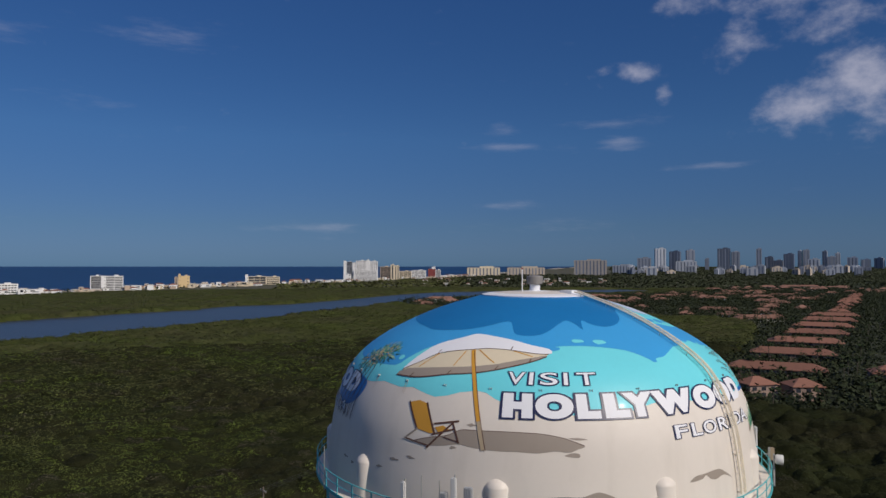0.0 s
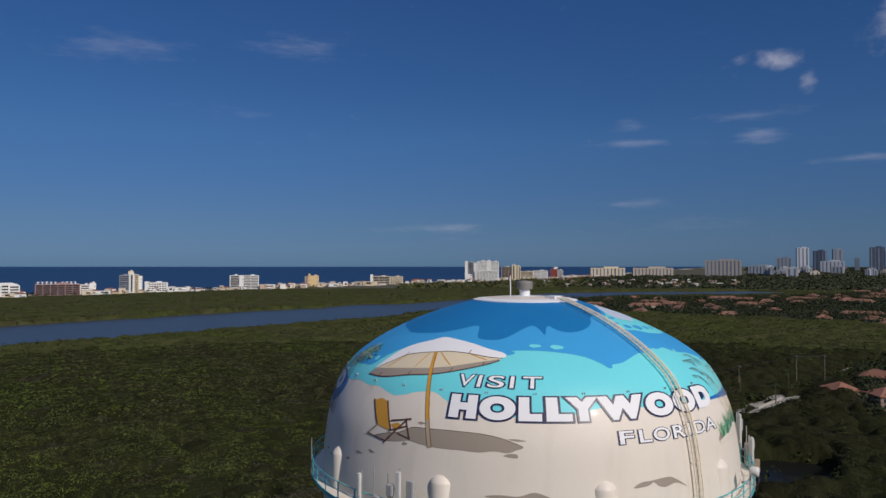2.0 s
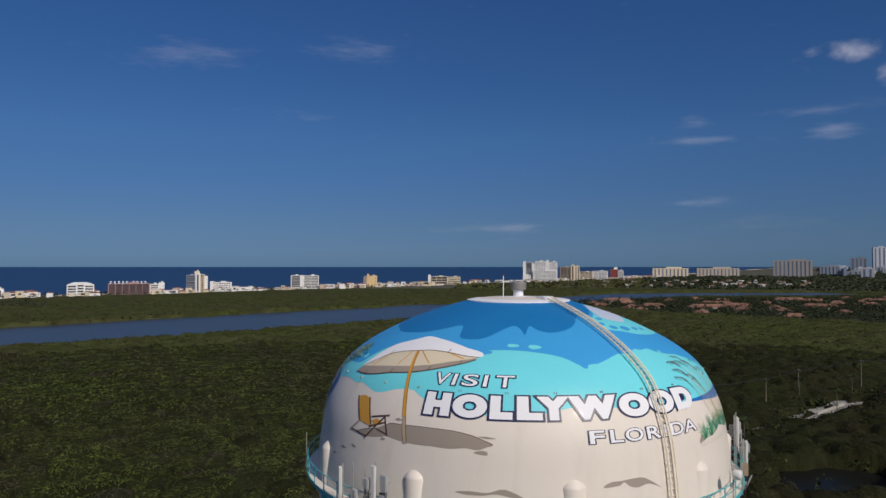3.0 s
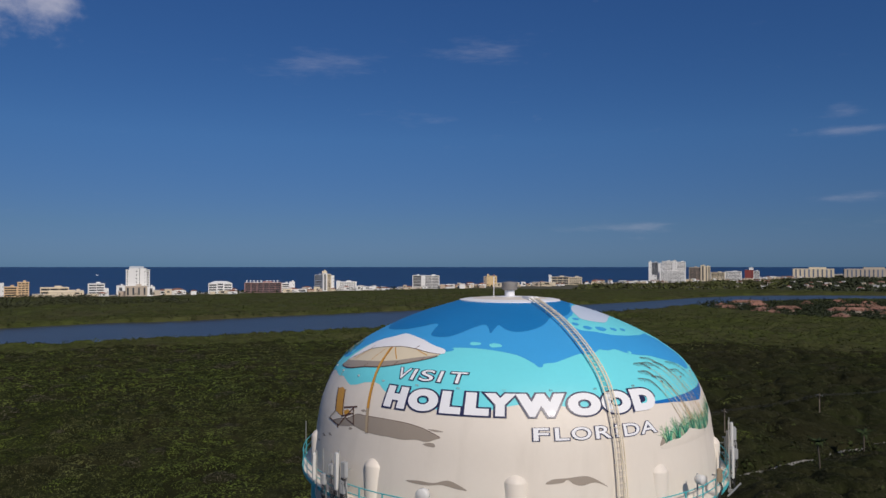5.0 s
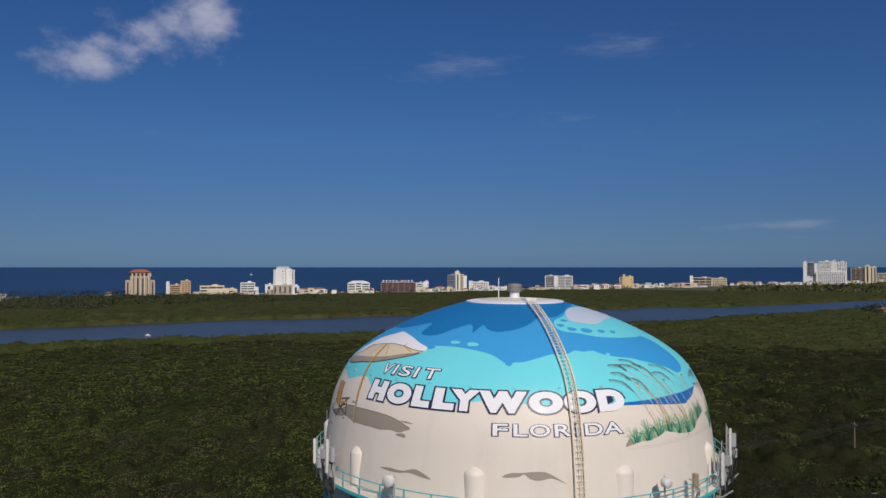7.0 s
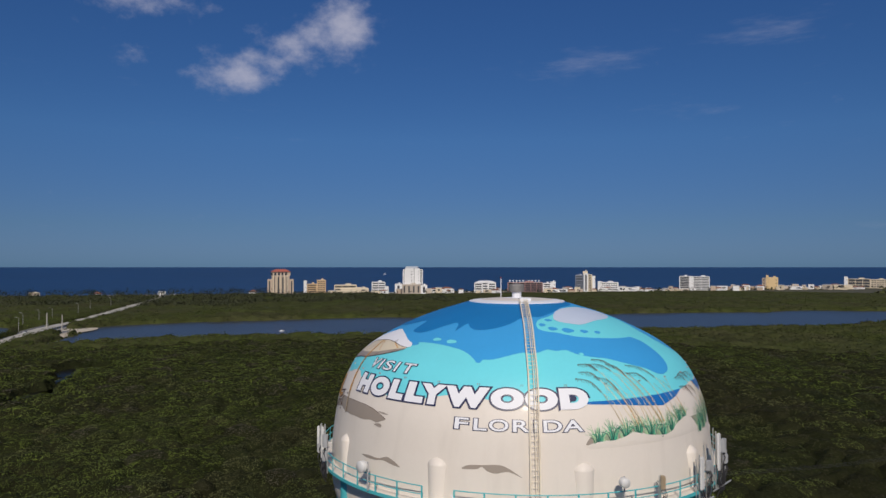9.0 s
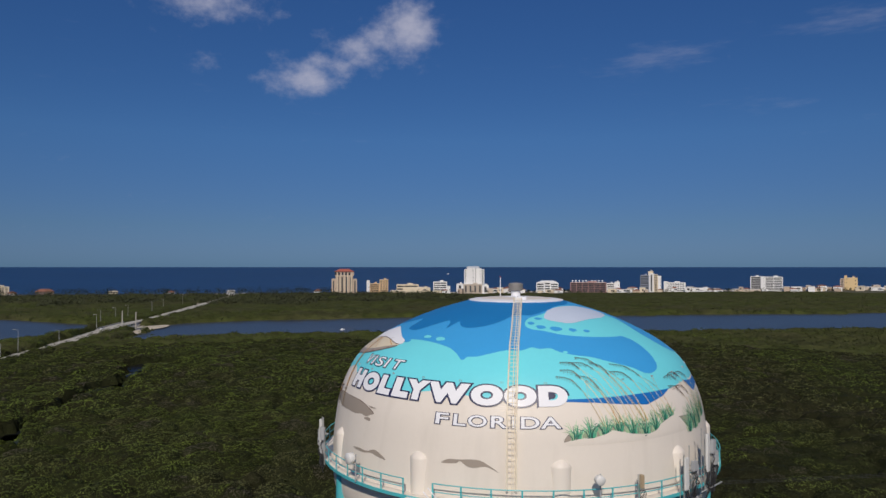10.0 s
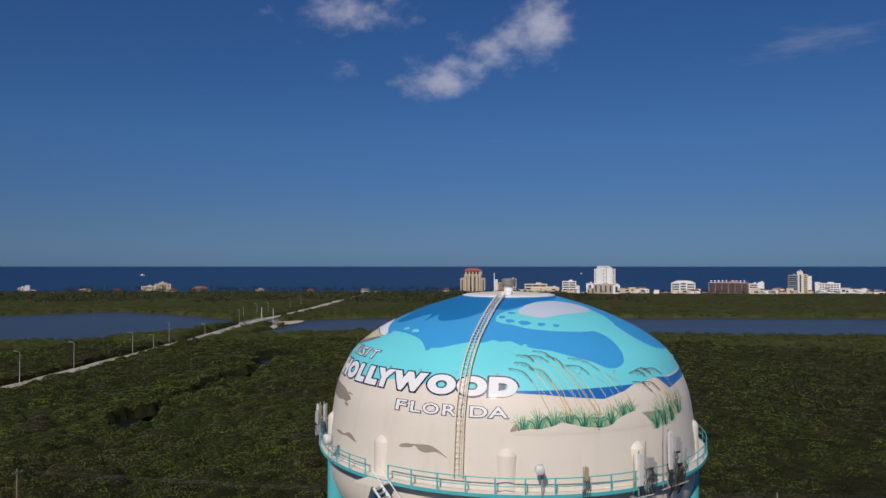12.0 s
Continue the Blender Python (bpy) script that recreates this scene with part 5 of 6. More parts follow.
# painted palms beside the next lettering
for k, (coat, count) in enumerate(((GRASSDARK, 90), (GRASSPAINT, 70), (GRASSLIGHT, 60), (OATPAINT, 40))):
    bm = bmesh.new()
    for i in range(count):
        a, r = grow.uniform(0, math.tau), grow.uniform(0.15, 1.0)
        u, v = grow.choice(((-150.5, 12.0), (-153, 12.4), (-148, 12.1), (-156, 12.9)))
        u, v = u + math.degrees(r * math.cos(a) * 0.95 / 11.5), v + r * math.sin(a) * 0.8
        l, a = grow.uniform(0.2, 0.5), a + grow.uniform(-0.5, 0.5)
        du = math.degrees(l * math.cos(a) / 11.5)
        brush(bm, [(u, v), (u + du * 0.5, v + l * math.sin(a) * 0.4), (u + du, v + l * math.sin(a))], 0.10, 0.02)
    part("painted_palm_fronds", drape(bm, 0.030 + 0.004 * k, 3.0, 0.5), coat, tank, "painted palm fronds")
for d in (0, 2.5, 5, 8, 11):
    stroke("painted_palm_trunk", [(-150 - d * 0.6, 12.3), (-148.6 - d * 0.8, 13.5), (-150 - d, 15.0), (-150.5 - d, 16.6)], 0.05, BROWN, 0.064 + 0.001 * d, 0.09)
    stroke("painted_palm_trunk", [(-150 - d, 15.0), (-151.6 - d, 15.6), (-152.4 - d, 16.5)], 0.06, BROWN, 0.0645 + 0.001 * d, 0.04)
paint("painted_inlet", [(-151, 14.0), (-148, 14.4), (-150, 15.3), (-156, 15.9), (-166, 15.7), (-172, 14.6), (-160, 13.9)], ROYAL, 0.016, "royal blue painted inlet")

# thin rust runs below some of the rigging lugs
RUSTRUN = surface("rust_run", (0.52, 0.40, 0.24), 0.7, 0.2, 2.0)
for p in (-156, -144, -132, -36, -24, 0):
    for d in (-0.3, 0.25):
        stroke("rust_run", [(p + d, 13.7), (p + d + grow.uniform(-0.05, 0.05), 13.7 + grow.uniform(0.3, 0.9))], 0.035, RUSTRUN, 0.014, 0.008)

# ---- buildings ----
def block(name, x, y, w, d, h, turn, wall, label, floors=4, bays=6, roof="flat", roofmat=None, z=0.0, bands=False, category="building", group=""):
    """A building with storeys: walls, floor bands or balconies, windows on the two seen sides, and a roof."""
    z = z or float(np.clip(2.0 - abs(seaward(x, y) - 4) / 60 * 2.0, 0, 2))
    b = thing(name, pose(x, y, z, 0, 0, turn), label, category, group)
    part("wall", box(bmesh.new(), 0, 0, -2.5, w, d, h + 2.5), wall, b)
    if roof == "flat":
        bm = bmesh.new()
        for q in ((0, -d / 2, w + 0.6, 0.5), (0, d / 2, w + 0.6, 0.5), (-w / 2, 0, 0.5, d + 0.6), (w / 2, 0, 0.5, d + 0.6)):
            box(bm, q[0], q[1], h - 0.3, q[2], q[3], 1.2)
        part("parapet", bm, wall, b)
        part("roof", box(bmesh.new(), 0, 0, h, w - 0.6, d - 0.6, 0.25), ROOFFLAT, b)
        part("roof_plant", box(bmesh.new(), w * 0.12, 0, h + 0.25, w * 0.22, d * 0.35, max(1.6, h * 0.07), 0, 0.1), wall, b)
    else:
        part("roof", hip(bmesh.new(), w + 1.4, d + 1.4, h, min(w, d) * 0.28), roofmat or ROOFTILE, b)
    fh, bw = h / floors, w / bays
    pane = panes = None
    for i in range(floors):
        if bands:
            part("balcony", box(bmesh.new(), 0, -d / 2 - 0.6, i * fh - 0.12, w * 0.96, 1.4, 0.9 if i else 0.3), wall, b)
        for j in range(bays):
            m = pose(-w / 2 + bw * (j + 0.5), -d / 2 - 0.02, i * fh + fh * 0.28)
            if pane is None:
                pane = part("window", box(bmesh.new(), 0, 0, 0, bw * 0.74, 0.16, fh * 0.6), GLASS, b)
                pane.matrix_basis = m
            else:
                share("window", pane, b, m)
        side = max(1, round(d / bw / 2.2))
        for j in range(side):
            for sgn in (-1, 1):
                m = pose(sgn * (w / 2 + 0.02), -d / 2 + d / side * (j + 0.5), i * fh + fh * 0.28)
                if panes is None:
                    panes = part("window", box(bmesh.new(), 0, 0, 0, 0.16, d / side * 0.65, fh * 0.6), GLASS, b)
                    panes.matrix_basis = m
                else:
                    share("window", panes, b, m)
    return b


def hip(bm, w, d, z, rise_z):
    r = min(w, d) / 2 * 0.96
    a = [bm.verts.new(p) for p in ((-w / 2, -d / 2, z), (w / 2, -d / 2, z), (w / 2, d / 2, z), (-w / 2, d / 2, z))]
    e = [bm.verts.new((v.co.x, v.co.y, z - 0.3)) for v in a]
    if w > d:
        p, q = bm.verts.new((-w / 2 + r, 0, z + rise_z)), bm.verts.new((w / 2 - r, 0, z + rise_z))
        fs = ((a[0], a[1], q, p), (a[1], a[2], q), (a[2], a[3], p, q), (a[3], a[0], p))
    else:
        p, q = bm.verts.new((0, -d / 2 + r, z + rise_z)), bm.verts.new((0, d / 2 - r, z + rise_z))
        fs = ((a[0], a[1], p), (a[1], a[2], q, p), (a[2], a[3], q), (a[3], a[0], p, q))
    for f in fs:
        bm.faces.new(f)
    for i in range(4):
        bm.faces.new((e[i], e[(i + 1) % 4], a[(i + 1) % 4], a[i]))
    bm.faces.new(e[::-1])
    return bm


def face(x, y):
    """The turn by which a front looks to the tower."""
    return math.degrees(math.atan2(y, x)) - 90


def composite(name, x, y, w, d, h, segments, label, category="building"):
    """A beach-front building put together from wings. A wing: left and right edge (shares of the width), height share, facade, wall, floors, and how far its front stands forward."""
    z = float(np.clip(2.0 - abs(seaward(x, y) - 4) / 60 * 2.0, 0, 2))
    b = thing(name, pose(x, y, z, 0, 0, face(x, y)), label, category)
    for left, right, top, facade, wall, floors, ahead in segments:
        cx, sw, sh = (left + right) / 2 * w, (right - left) * w, top * h
        cy, sd = -ahead / 2, d + ahead
        front, fh = -d / 2 - ahead, sh / floors
        # recessed wings: dark wall colour gives both glazing and balcony shade
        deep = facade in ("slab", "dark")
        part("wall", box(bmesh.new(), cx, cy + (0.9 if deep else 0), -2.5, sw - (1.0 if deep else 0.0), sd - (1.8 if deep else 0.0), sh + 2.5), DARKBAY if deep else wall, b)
        piece = None
        for i in range(floors + 1 if deep else floors):
            if facade == "slab":
                m = pose(cx, cy, i * fh - fh * 0.22)
                size = (sw, sd, fh * 0.44)
            elif facade == "dark":
                m = pose(cx, cy, i * fh - fh * 0.1)
                size = (sw - 0.6, sd - 0.8, fh * 0.2)
            elif facade == "grid":
                n = max(2, int(sw / 5.0))
                for j in range(n):
                    m = pose(cx - sw * 0.45 + sw * 0.9 * (j + 0.5) / n, front - 0.02, i * fh + fh * 0.3)
                    if piece is None:
                        piece = part("window", box(bmesh.new(), 0, 0, 0, sw * 0.9 / n * 0.72, 0.3, fh * 0.45), GLASS, b)
                        piece.matrix_basis = m
                    else:
                        share("window", piece, b, m)
                continue
            elif facade == "plain" and i % 2 == 1:
                m = pose(cx + sw * 0.3, front - 0.02, i * fh + fh * 0.3)
                size = (sw * 0.12, 0.3, fh * 0.5)
            else:
                continue
            kind = "floor_slab" if deep else "window"
            if piece is None:
                piece = part(kind, box(bmesh.new(), 0, 0, 0, *size), wall if deep else GLASS, b)
                piece.matrix_basis = m
            else:
                share(kind, piece, b, m)
        if deep:
            n = max(1, int(sw / 11))
            for j in range(n + 1):
                part("fin", box(bmesh.new(), cx - sw / 2 + 0.5 + (sw - 1.0) * j / n, cy, -2, 1.0 if 0 < j < n else 1.5, sd + 0.3, sh + 2.6), wall, b)
        if facade == "strip":
            n = max(1, int(sw / 7))
            for j in range(n):
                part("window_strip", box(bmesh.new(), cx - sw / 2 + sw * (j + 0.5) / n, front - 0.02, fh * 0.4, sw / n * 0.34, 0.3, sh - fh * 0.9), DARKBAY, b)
        part("parapet", box(bmesh.new(), cx, cy, sh - 0.2, sw + 0.4, sd + 0.4, 1.1), wall, b)
        part("roof", box(bmesh.new(), cx, cy, sh + 0.9, sw - 0.8, sd - 0.8, 0.12), ROOFFLAT, b)
        if sw > 8:
            part("roof_plant", box(bmesh.new(), cx + sw * 0.12, cy, sh + 1.0, sw * 0.25, sd * 0.4, 2.2, 0, 0.1), wall, b)
    return b


W, C, Y, O = WALLWHITE, WALLCREAM, WALLYELLOW, WALLORANGE
BEACHFRONT = [
    ("apartment_house", -1021, 650, 38, 16, 24, "stepped orange stucco apartment house with balconies", [(-0.5, -0.36, 0.95, "plain", W, 7, 1), (-0.36, 0.1, 0.72, "slab", O, 5, 0), (0.1, 0.5, 1.0, "grid", O, 7, 0.6)]),
    ("beach_motel", -992, 708, 60, 14, 15, "low cream beach motel in two tiers", [(-0.5, 0.15, 1.0, "slab", C, 3, 0), (0.15, 0.5, 0.62, "plain", C, 3, 0), (-0.32, 0.5, 0.55, "plain", C, 2, 5)]),
    ("apartment_house", -968, 754, 30, 16, 20, "small white apartment house with framed balconies", [(-0.5, 0.3, 1.0, "slab", W, 5, 0), (0.3, 0.5, 0.6, "plain", W, 3, 0)]),
    ("podium_house", -941, 804, 58, 30, 16, "pale podium building with dark window strips", [(-0.5, -0.28, 1.0, "strip", W, 4, 1), (-0.28, 0.3, 0.96, "strip", STUCCO, 4, 0), (0.3, 0.5, 0.85, "strip", W, 4, 1)]),
    ("apartment_house", -840, 1005, 66, 18, 17, "long rose-brown apartment house with pale floor bands", [(-0.5, 0.5, 1.0, "dark", WALLROSE, 5, 0)]),
    ("apartment_house", -816, 1049, 24, 18, 18, "white apartment house beside the rose-brown one", [(-0.5, 0.1, 0.85, "slab", W, 4, 0), (0.1, 0.5, 1.0, "plain", W, 5, 0)]),
    ("apartment_tower", -781, 1118, 38, 24, 37, "mid-rise cream and grey apartment tower with a penthouse", [(-0.5, -0.08, 0.82, "slab", HAZEGREY, 9, 0), (-0.08, 0.14, 0.92, "strip", W, 10, 1.5), (0.14, 0.34, 0.86, "slab", C, 10, 0.5), (0.34, 0.5, 0.78, "plain", W, 9, 0), (-0.12, 0.12, 1.02, "plain", C, 11, -6)]),
    ("apartment_house", -758, 1162, 40, 16, 16, "low white apartment house with balcony bands", [(-0.5, 0.5, 1.0, "grid", W, 4, 0), (-0.5, -0.3, 1.12, "plain", W, 4, 0.8)]),
    ("apartment_house", -667, 1339, 58, 18, 27, "white apartment house with dark glazed bays", [(-0.5, -0.16, 1.0, "dark", W, 8, 0.6), (-0.16, -0.05, 1.0, "plain", W, 8, 1.2), (-0.05, 0.5, 0.98, "slab", W, 8, 0)]),
    ("apartment_house", -581, 1506, 31, 16, 24, "yellow stucco apartment house with a roof turret", [(-0.5, -0.1, 0.92, "grid", WALLTAN, 7, 0), (-0.1, 0.5, 1.0, "plain", Y, 7, 0.8), (-0.25, -0.1, 1.18, "plain", Y, 7, 0.4)]),
    ("apartment_house", -463, 1736, 84, 16, 19, "long low cream apartment house over a dark arcade", [(-0.5, -0.42, 1.25, "plain", W, 5, 1), (-0.42, 0.1, 1.0, "dark", C, 3, 0), (0.1, 0.5, 0.95, "grid", C, 4, 0.5)]),
    ("hotel", -262, 2131, 104, 30, 60, "broad white resort hotel in stepped blocks", [(-0.5, -0.42, 0.98, "plain", W, 16, 0), (-0.42, -0.24, 0.95, "dark", HAZEWHITE, 16, -1), (-0.24, -0.14, 0.9, "plain", W, 12, -2), (-0.14, 0.16, 1.0, "grid", W, 16, 0), (0.16, 0.26, 1.03, "plain", W, 16, 1), (0.26, 0.5, 0.97, "grid", W, 16, 0), (-0.2, 0.5, 0.52, "grid", W, 8, 6), (-0.5, -0.28, 0.3, "plain", W, 4, 10)]),
    # left wing: the dark facade colours in its shaded face
    ("hotel", -184, 2281, 62, 26, 46, "mid-rise cream hotel with one wing coloured dark for shade", [(-0.5, 0.05, 0.9, "dark", WALLTAN, 11, 0), (0.05, 0.25, 1.05, "strip", C, 12, 2), (0.25, 0.5, 0.98, "strip", C, 12, 1)]),
    ("apartment_house", -114, 2415, 92, 16, 28, "low cream apartment house with balcony bands", [(-0.5, -0.05, 0.9, "slab", C, 6, 0), (-0.05, 0.5, 1.0, "grid", W, 6, 0)]),
    ("apartment_house", -41, 2557, 46, 16, 34, "dark red and white apartment house", [(-0.5, 0.1, 0.95, "plain", WALLRED, 8, 0), (0.1, 0.5, 0.85, "slab", W, 8, 0), (-0.2, 0.1, 1.15, "plain", W, 8, -3)]),
    ("apartment_house", -1306, 97, 48, 16, 15.5, "cream apartment house among shore trees", [(-0.5, -0.05, 0.7, "slab", C, 5, 0), (-0.05, 0.5, 0.95, "grid", C, 6, 0), (0.1, 0.3, 1.1, "plain", C, 6, 0)]),
    ("beach_house", -1413, -112, 18, 12, 12, "white beach house among shore trees", [(-0.5, 0.1, 0.7, "grid", W, 3, 0), (0.1, 0.5, 1.0, "plain", W, 4, 0)]),
]
for name, x, y, w, d, h, label, segments in BEACHFRONT:
    composite(name, x, y, w, d, h, segments, label)
big = [(row[0], row[1], row[2], row[3]) for row in BEACHFRONT]
t = composite("apartment_house", -876, 932, 40, 20, 17, [(-0.5, -0.14, 1.0, "slab", W, 4, 0), (-0.14, 0.14, 1.08, "slab", W, 4, 1.5), (0.14, 0.5, 1.0, "slab", W, 4, 0)], "white apartment house with balcony bands and a pale hipped roof")
part("hipped_roof", hip(bmesh.new(), 38, 19, 18.2, 3.6), WALLWHITE, t, "pale hipped roof")
block("beach_house", -1270, 167, 26, 14, 8, face(-1270, 167), STUCCOPINK, "pink beach house with a tiled roof", floors=3, bays=5, roof="hip")
# sun shades on the roof terrace of the rose-brown house
for k in range(9):
    o = -29 + 6.4 * k + (4 if k > 4 else 0)
    a = math.atan2(1005, -840)
    sx, sy = -840 + math.sin(a) * o, 1005 - math.cos(a) * o
    b = thing("roof_pavilion", pose(sx, sy, 20.0, 0, 0, face(sx, sy)), "small white pavilion on a roof terrace", "pavilion", "pavilions on the roof terrace")
    part("canopy", lathe(bmesh.new(), [(0, 4.0), (1.2, 3.7), (2.3, 2.6), (2.1, 2.5)], 10), WALLWHITE, b)
    part("post", box(bmesh.new(), 0, 0, -2.2, 1.6, 1.2, 4.8), WALLWHITE, b)
# the stepped hotel with the red roof
t = composite("hotel", -1048, 598, 44, 20, 32, [(-0.5, -0.34, 0.8, "strip", WALLTAN, 6, 0), (-0.34, 0.34, 1.0, "strip", WALLTAN, 8, 2), (0.34, 0.5, 0.8, "strip", WALLTAN, 6, 0)], "tan stepped hotel with a red tiled roof")
part("upper_floor", box(bmesh.new(), 0, 0, 32, 33, 16, 7.5, 0, 0.2), WALLTAN, t)
part("red_roof", hip(bmesh.new(), 34, 19, 39.5, 4.5), surface("red_roof_tile", (0.36, 0.10, 0.07), 0.8, 0.12, 0.3), t, "red tiled hipped roof")
for o in (-12, -6, 0, 6, 12):
    part("pier", box(bmesh.new(), o, -12.5, 4, 1.4, 1.2, 29), WALLCREAM, t)
    part("arch_window", box(bmesh.new(), o + 3 if o < 12 else -15, -8.2, 33, 3.2, 0.5, 5), GLASS, t)
# the slim white tower on its podium
t = composite("apartment_tower", -943, 810, 36, 20, 44, [(-0.5, -0.38, 0.95, "slab", W, 15, 0), (-0.38, 0.02, 1.0, "plain", W, 15, 1), (0.02, 0.12, 0.98, "dark", W, 15, 0), (0.12, 0.34, 1.0, "plain", W, 15, 1), (0.34, 0.5, 0.95, "slab", W, 15, 0)], "tall white apartment tower on a cream podium")
part("crown", box(bmesh.new(), -2, 0, 44.8, 22, 12, 3.4), HAZEWHITE, t)

dice = random.Random(11)
walls = [WALLWHITE, WALLWHITE, WALLWHITE, WALLWHITE, WALLCREAM, WALLCREAM, STUCCO, WALLTAN]
def cottage(x, y, w, d, h, turn, wall, hipped, label):
    """A small house: walls, roof, a wide window to the front and one to the side."""
    z = float(np.clip(2.0 - abs(seaward(x, y) - 4) / 30, 0, 2))
    b = thing("beach_house", pose(x, y, z, 0, 0, turn), label, "house", "houses along the beach")
    part("wall", box(bmesh.new(), 0, 0, -2.5, w, d, h + 2.5), wall, b)
    part("roof", hip(bmesh.new(), w + 1, d + 1, h, d * 0.2) if hipped else box(bmesh.new(), 0, 0, h, w + 0.6, d + 0.6, 0.5), ROOFTILE if hipped else ROOFFLAT, b)
    for o in (dice.uniform(-0.3, 0.25),):
        part("window", box(bmesh.new(), o * w, -d / 2 - 0.02, h * dice.uniform(0.3, 0.5), w * dice.uniform(0.2, 0.5), 0.2, h * dice.uniform(0.25, 0.4)), GLASS, b)
    if w > 11:
        part("porch", box(bmesh.new(), w * 0.2, -d / 2 - 1.2, h * 0.48, w * 0.4, 2.2, 0.4), wall, b)


for i in range(310):
    u, v = dice.uniform(250, 2750), dice.uniform(-36, 10)
    x, y = along(u, v)
    if any(math.hypot(x - b[1], y - b[2]) < b[3] * 0.5 + 6 and v < 12 for b in big):
        continue
    w, h = dice.choice((8, 9, 11, 13, 16, 20, 26)), dice.choice((4, 4.5, 5, 6, 7, 8, 9.5))
    hipped = dice.random() < 0.3
    cottage(x, y, w, dice.uniform(8, 13), h, face(x, y) + dice.choice((0, 0, 90, 20, -20)), dice.choice(walls), hipped, "low beach house with a tiled roof" if hipped else "low flat-roofed beach house")
for i in range(15):
    u, v = dice.uniform(-900, 180), dice.uniform(-30, 20)
    x, y = along(u, v)
    block("beach_house", x, y, dice.uniform(9, 15), 10, dice.uniform(5, 7), face(x, y) + dice.uniform(-20, 20), dice.choice(walls), "low beach house among trees", floors=2, bays=3, roof=dice.choice(("hip", "flat")), category="house", group="houses along the beach")

for i in range(46):
    a, r = radians(dice.uniform(-13, 2)), dice.uniform(1650, 2300)
    x, y = -r * math.sin(a), r * math.cos(a)
    if seaward(x, y) < -70:
        cottage(x, y, dice.choice((7, 9, 12, 16)), 9, dice.choice((4, 5, 6)), face(x, y) + dice.uniform(-25, 25), dice.choice(walls), dice.random() < 0.4, "small pale house among the trees of the far town")

# townhouses of the estate: long blocks in rows along their street
ROW_TURN = math.degrees(math.atan2(-18, 36))


def townhouse(x, y, w, d, h, turn, label, wall=STUCCOPINK, bays=8, group="townhouse blocks"):
    b = thing("townhouse", pose(x, y, 0, 0, 0, turn), label, "house", group)
    part("wall", box(bmesh.new(), 0, 0, 0, w, d, h), wall, b)
    part("roof", hip(bmesh.new(), w + 1.2, d + 1.2, h, d * 0.26), ROOFPALE if "far" in group else ROOFTILE, b, "terracotta tiled roof")
    win = None
    for z in (1.0, h * 0.58):
        for j in range(bays):
            m = pose(-w / 2 + w / bays * (j + 0.5), -d / 2 - 0.02, z)
            if win is None:
                win = part("window", box(bmesh.new(), 0, 0, 0, w / bays * 0.45, 0.14, 1.4), GLASS, b)
                win.matrix_basis = m
            else:
                share("window", win, b, m)
    return b


for k in range(15):
    x, y = 149 + 35.6 * k, 283 + 56.3 * k
    w = 42 if k < 7 else dice.choice((16, 20, 26))
    townhouse(x, y, w, 11, 4.6, ROW_TURN + 2 * math.sin(k), "long townhouse block with a terracotta roof", group="townhouse blocks")
    if k < 6 or k % 2:
        townhouse(x + 102, y - 42, 40 if k < 6 else w, 11, 4.6, ROW_TURN - 3 * math.sin(k), "long townhouse block with a terracotta roof")
for x, y, w, d, turn in ((106, 246, 9, 10, 15), (119, 236, 12, 10, 10), (135, 231, 12, 10, 0), (192, 262, 20, 12, -20)):
    townhouse(x, y, w, d, 5.6, turn, "detached pink house with a hipped terracotta roof", STUCCOPINK, 3, "detached houses")
count = 0
placed = []
for i in range(2600):
    x, y = dice.uniform(-60, 900), dice.uniform(560, 1500)
    if not bool(inside(np.array([x]), np.array([y]), ESTATE_LINE)[0]) or math.degrees(math.atan2(x - EYE_X, y - EYE_Y)) > 38:
        continue
    if any((x - a) ** 2 + (y - b) ** 2 < 31 ** 2 for a, b in placed) or abs((x - 145) - (y - 275) * 0.632 - 40) < 85 and y < 1100:
        continue
    placed.append((x, y))
    townhouse(x, y, dice.choice((14, 16, 19, 30, 42)), dice.uniform(10, 13), dice.choice((3.2, 3.4, 4.6)), face(x, y) + dice.choice((0, 0, 8, 80, 20, -20)), "house with a terracotta tiled roof", dice.choice((STUCCO, STUCCO, WALLWHITE, STUCCOPINK)), 3, "houses of the far estate")
    if len(placed) > 105:
        break

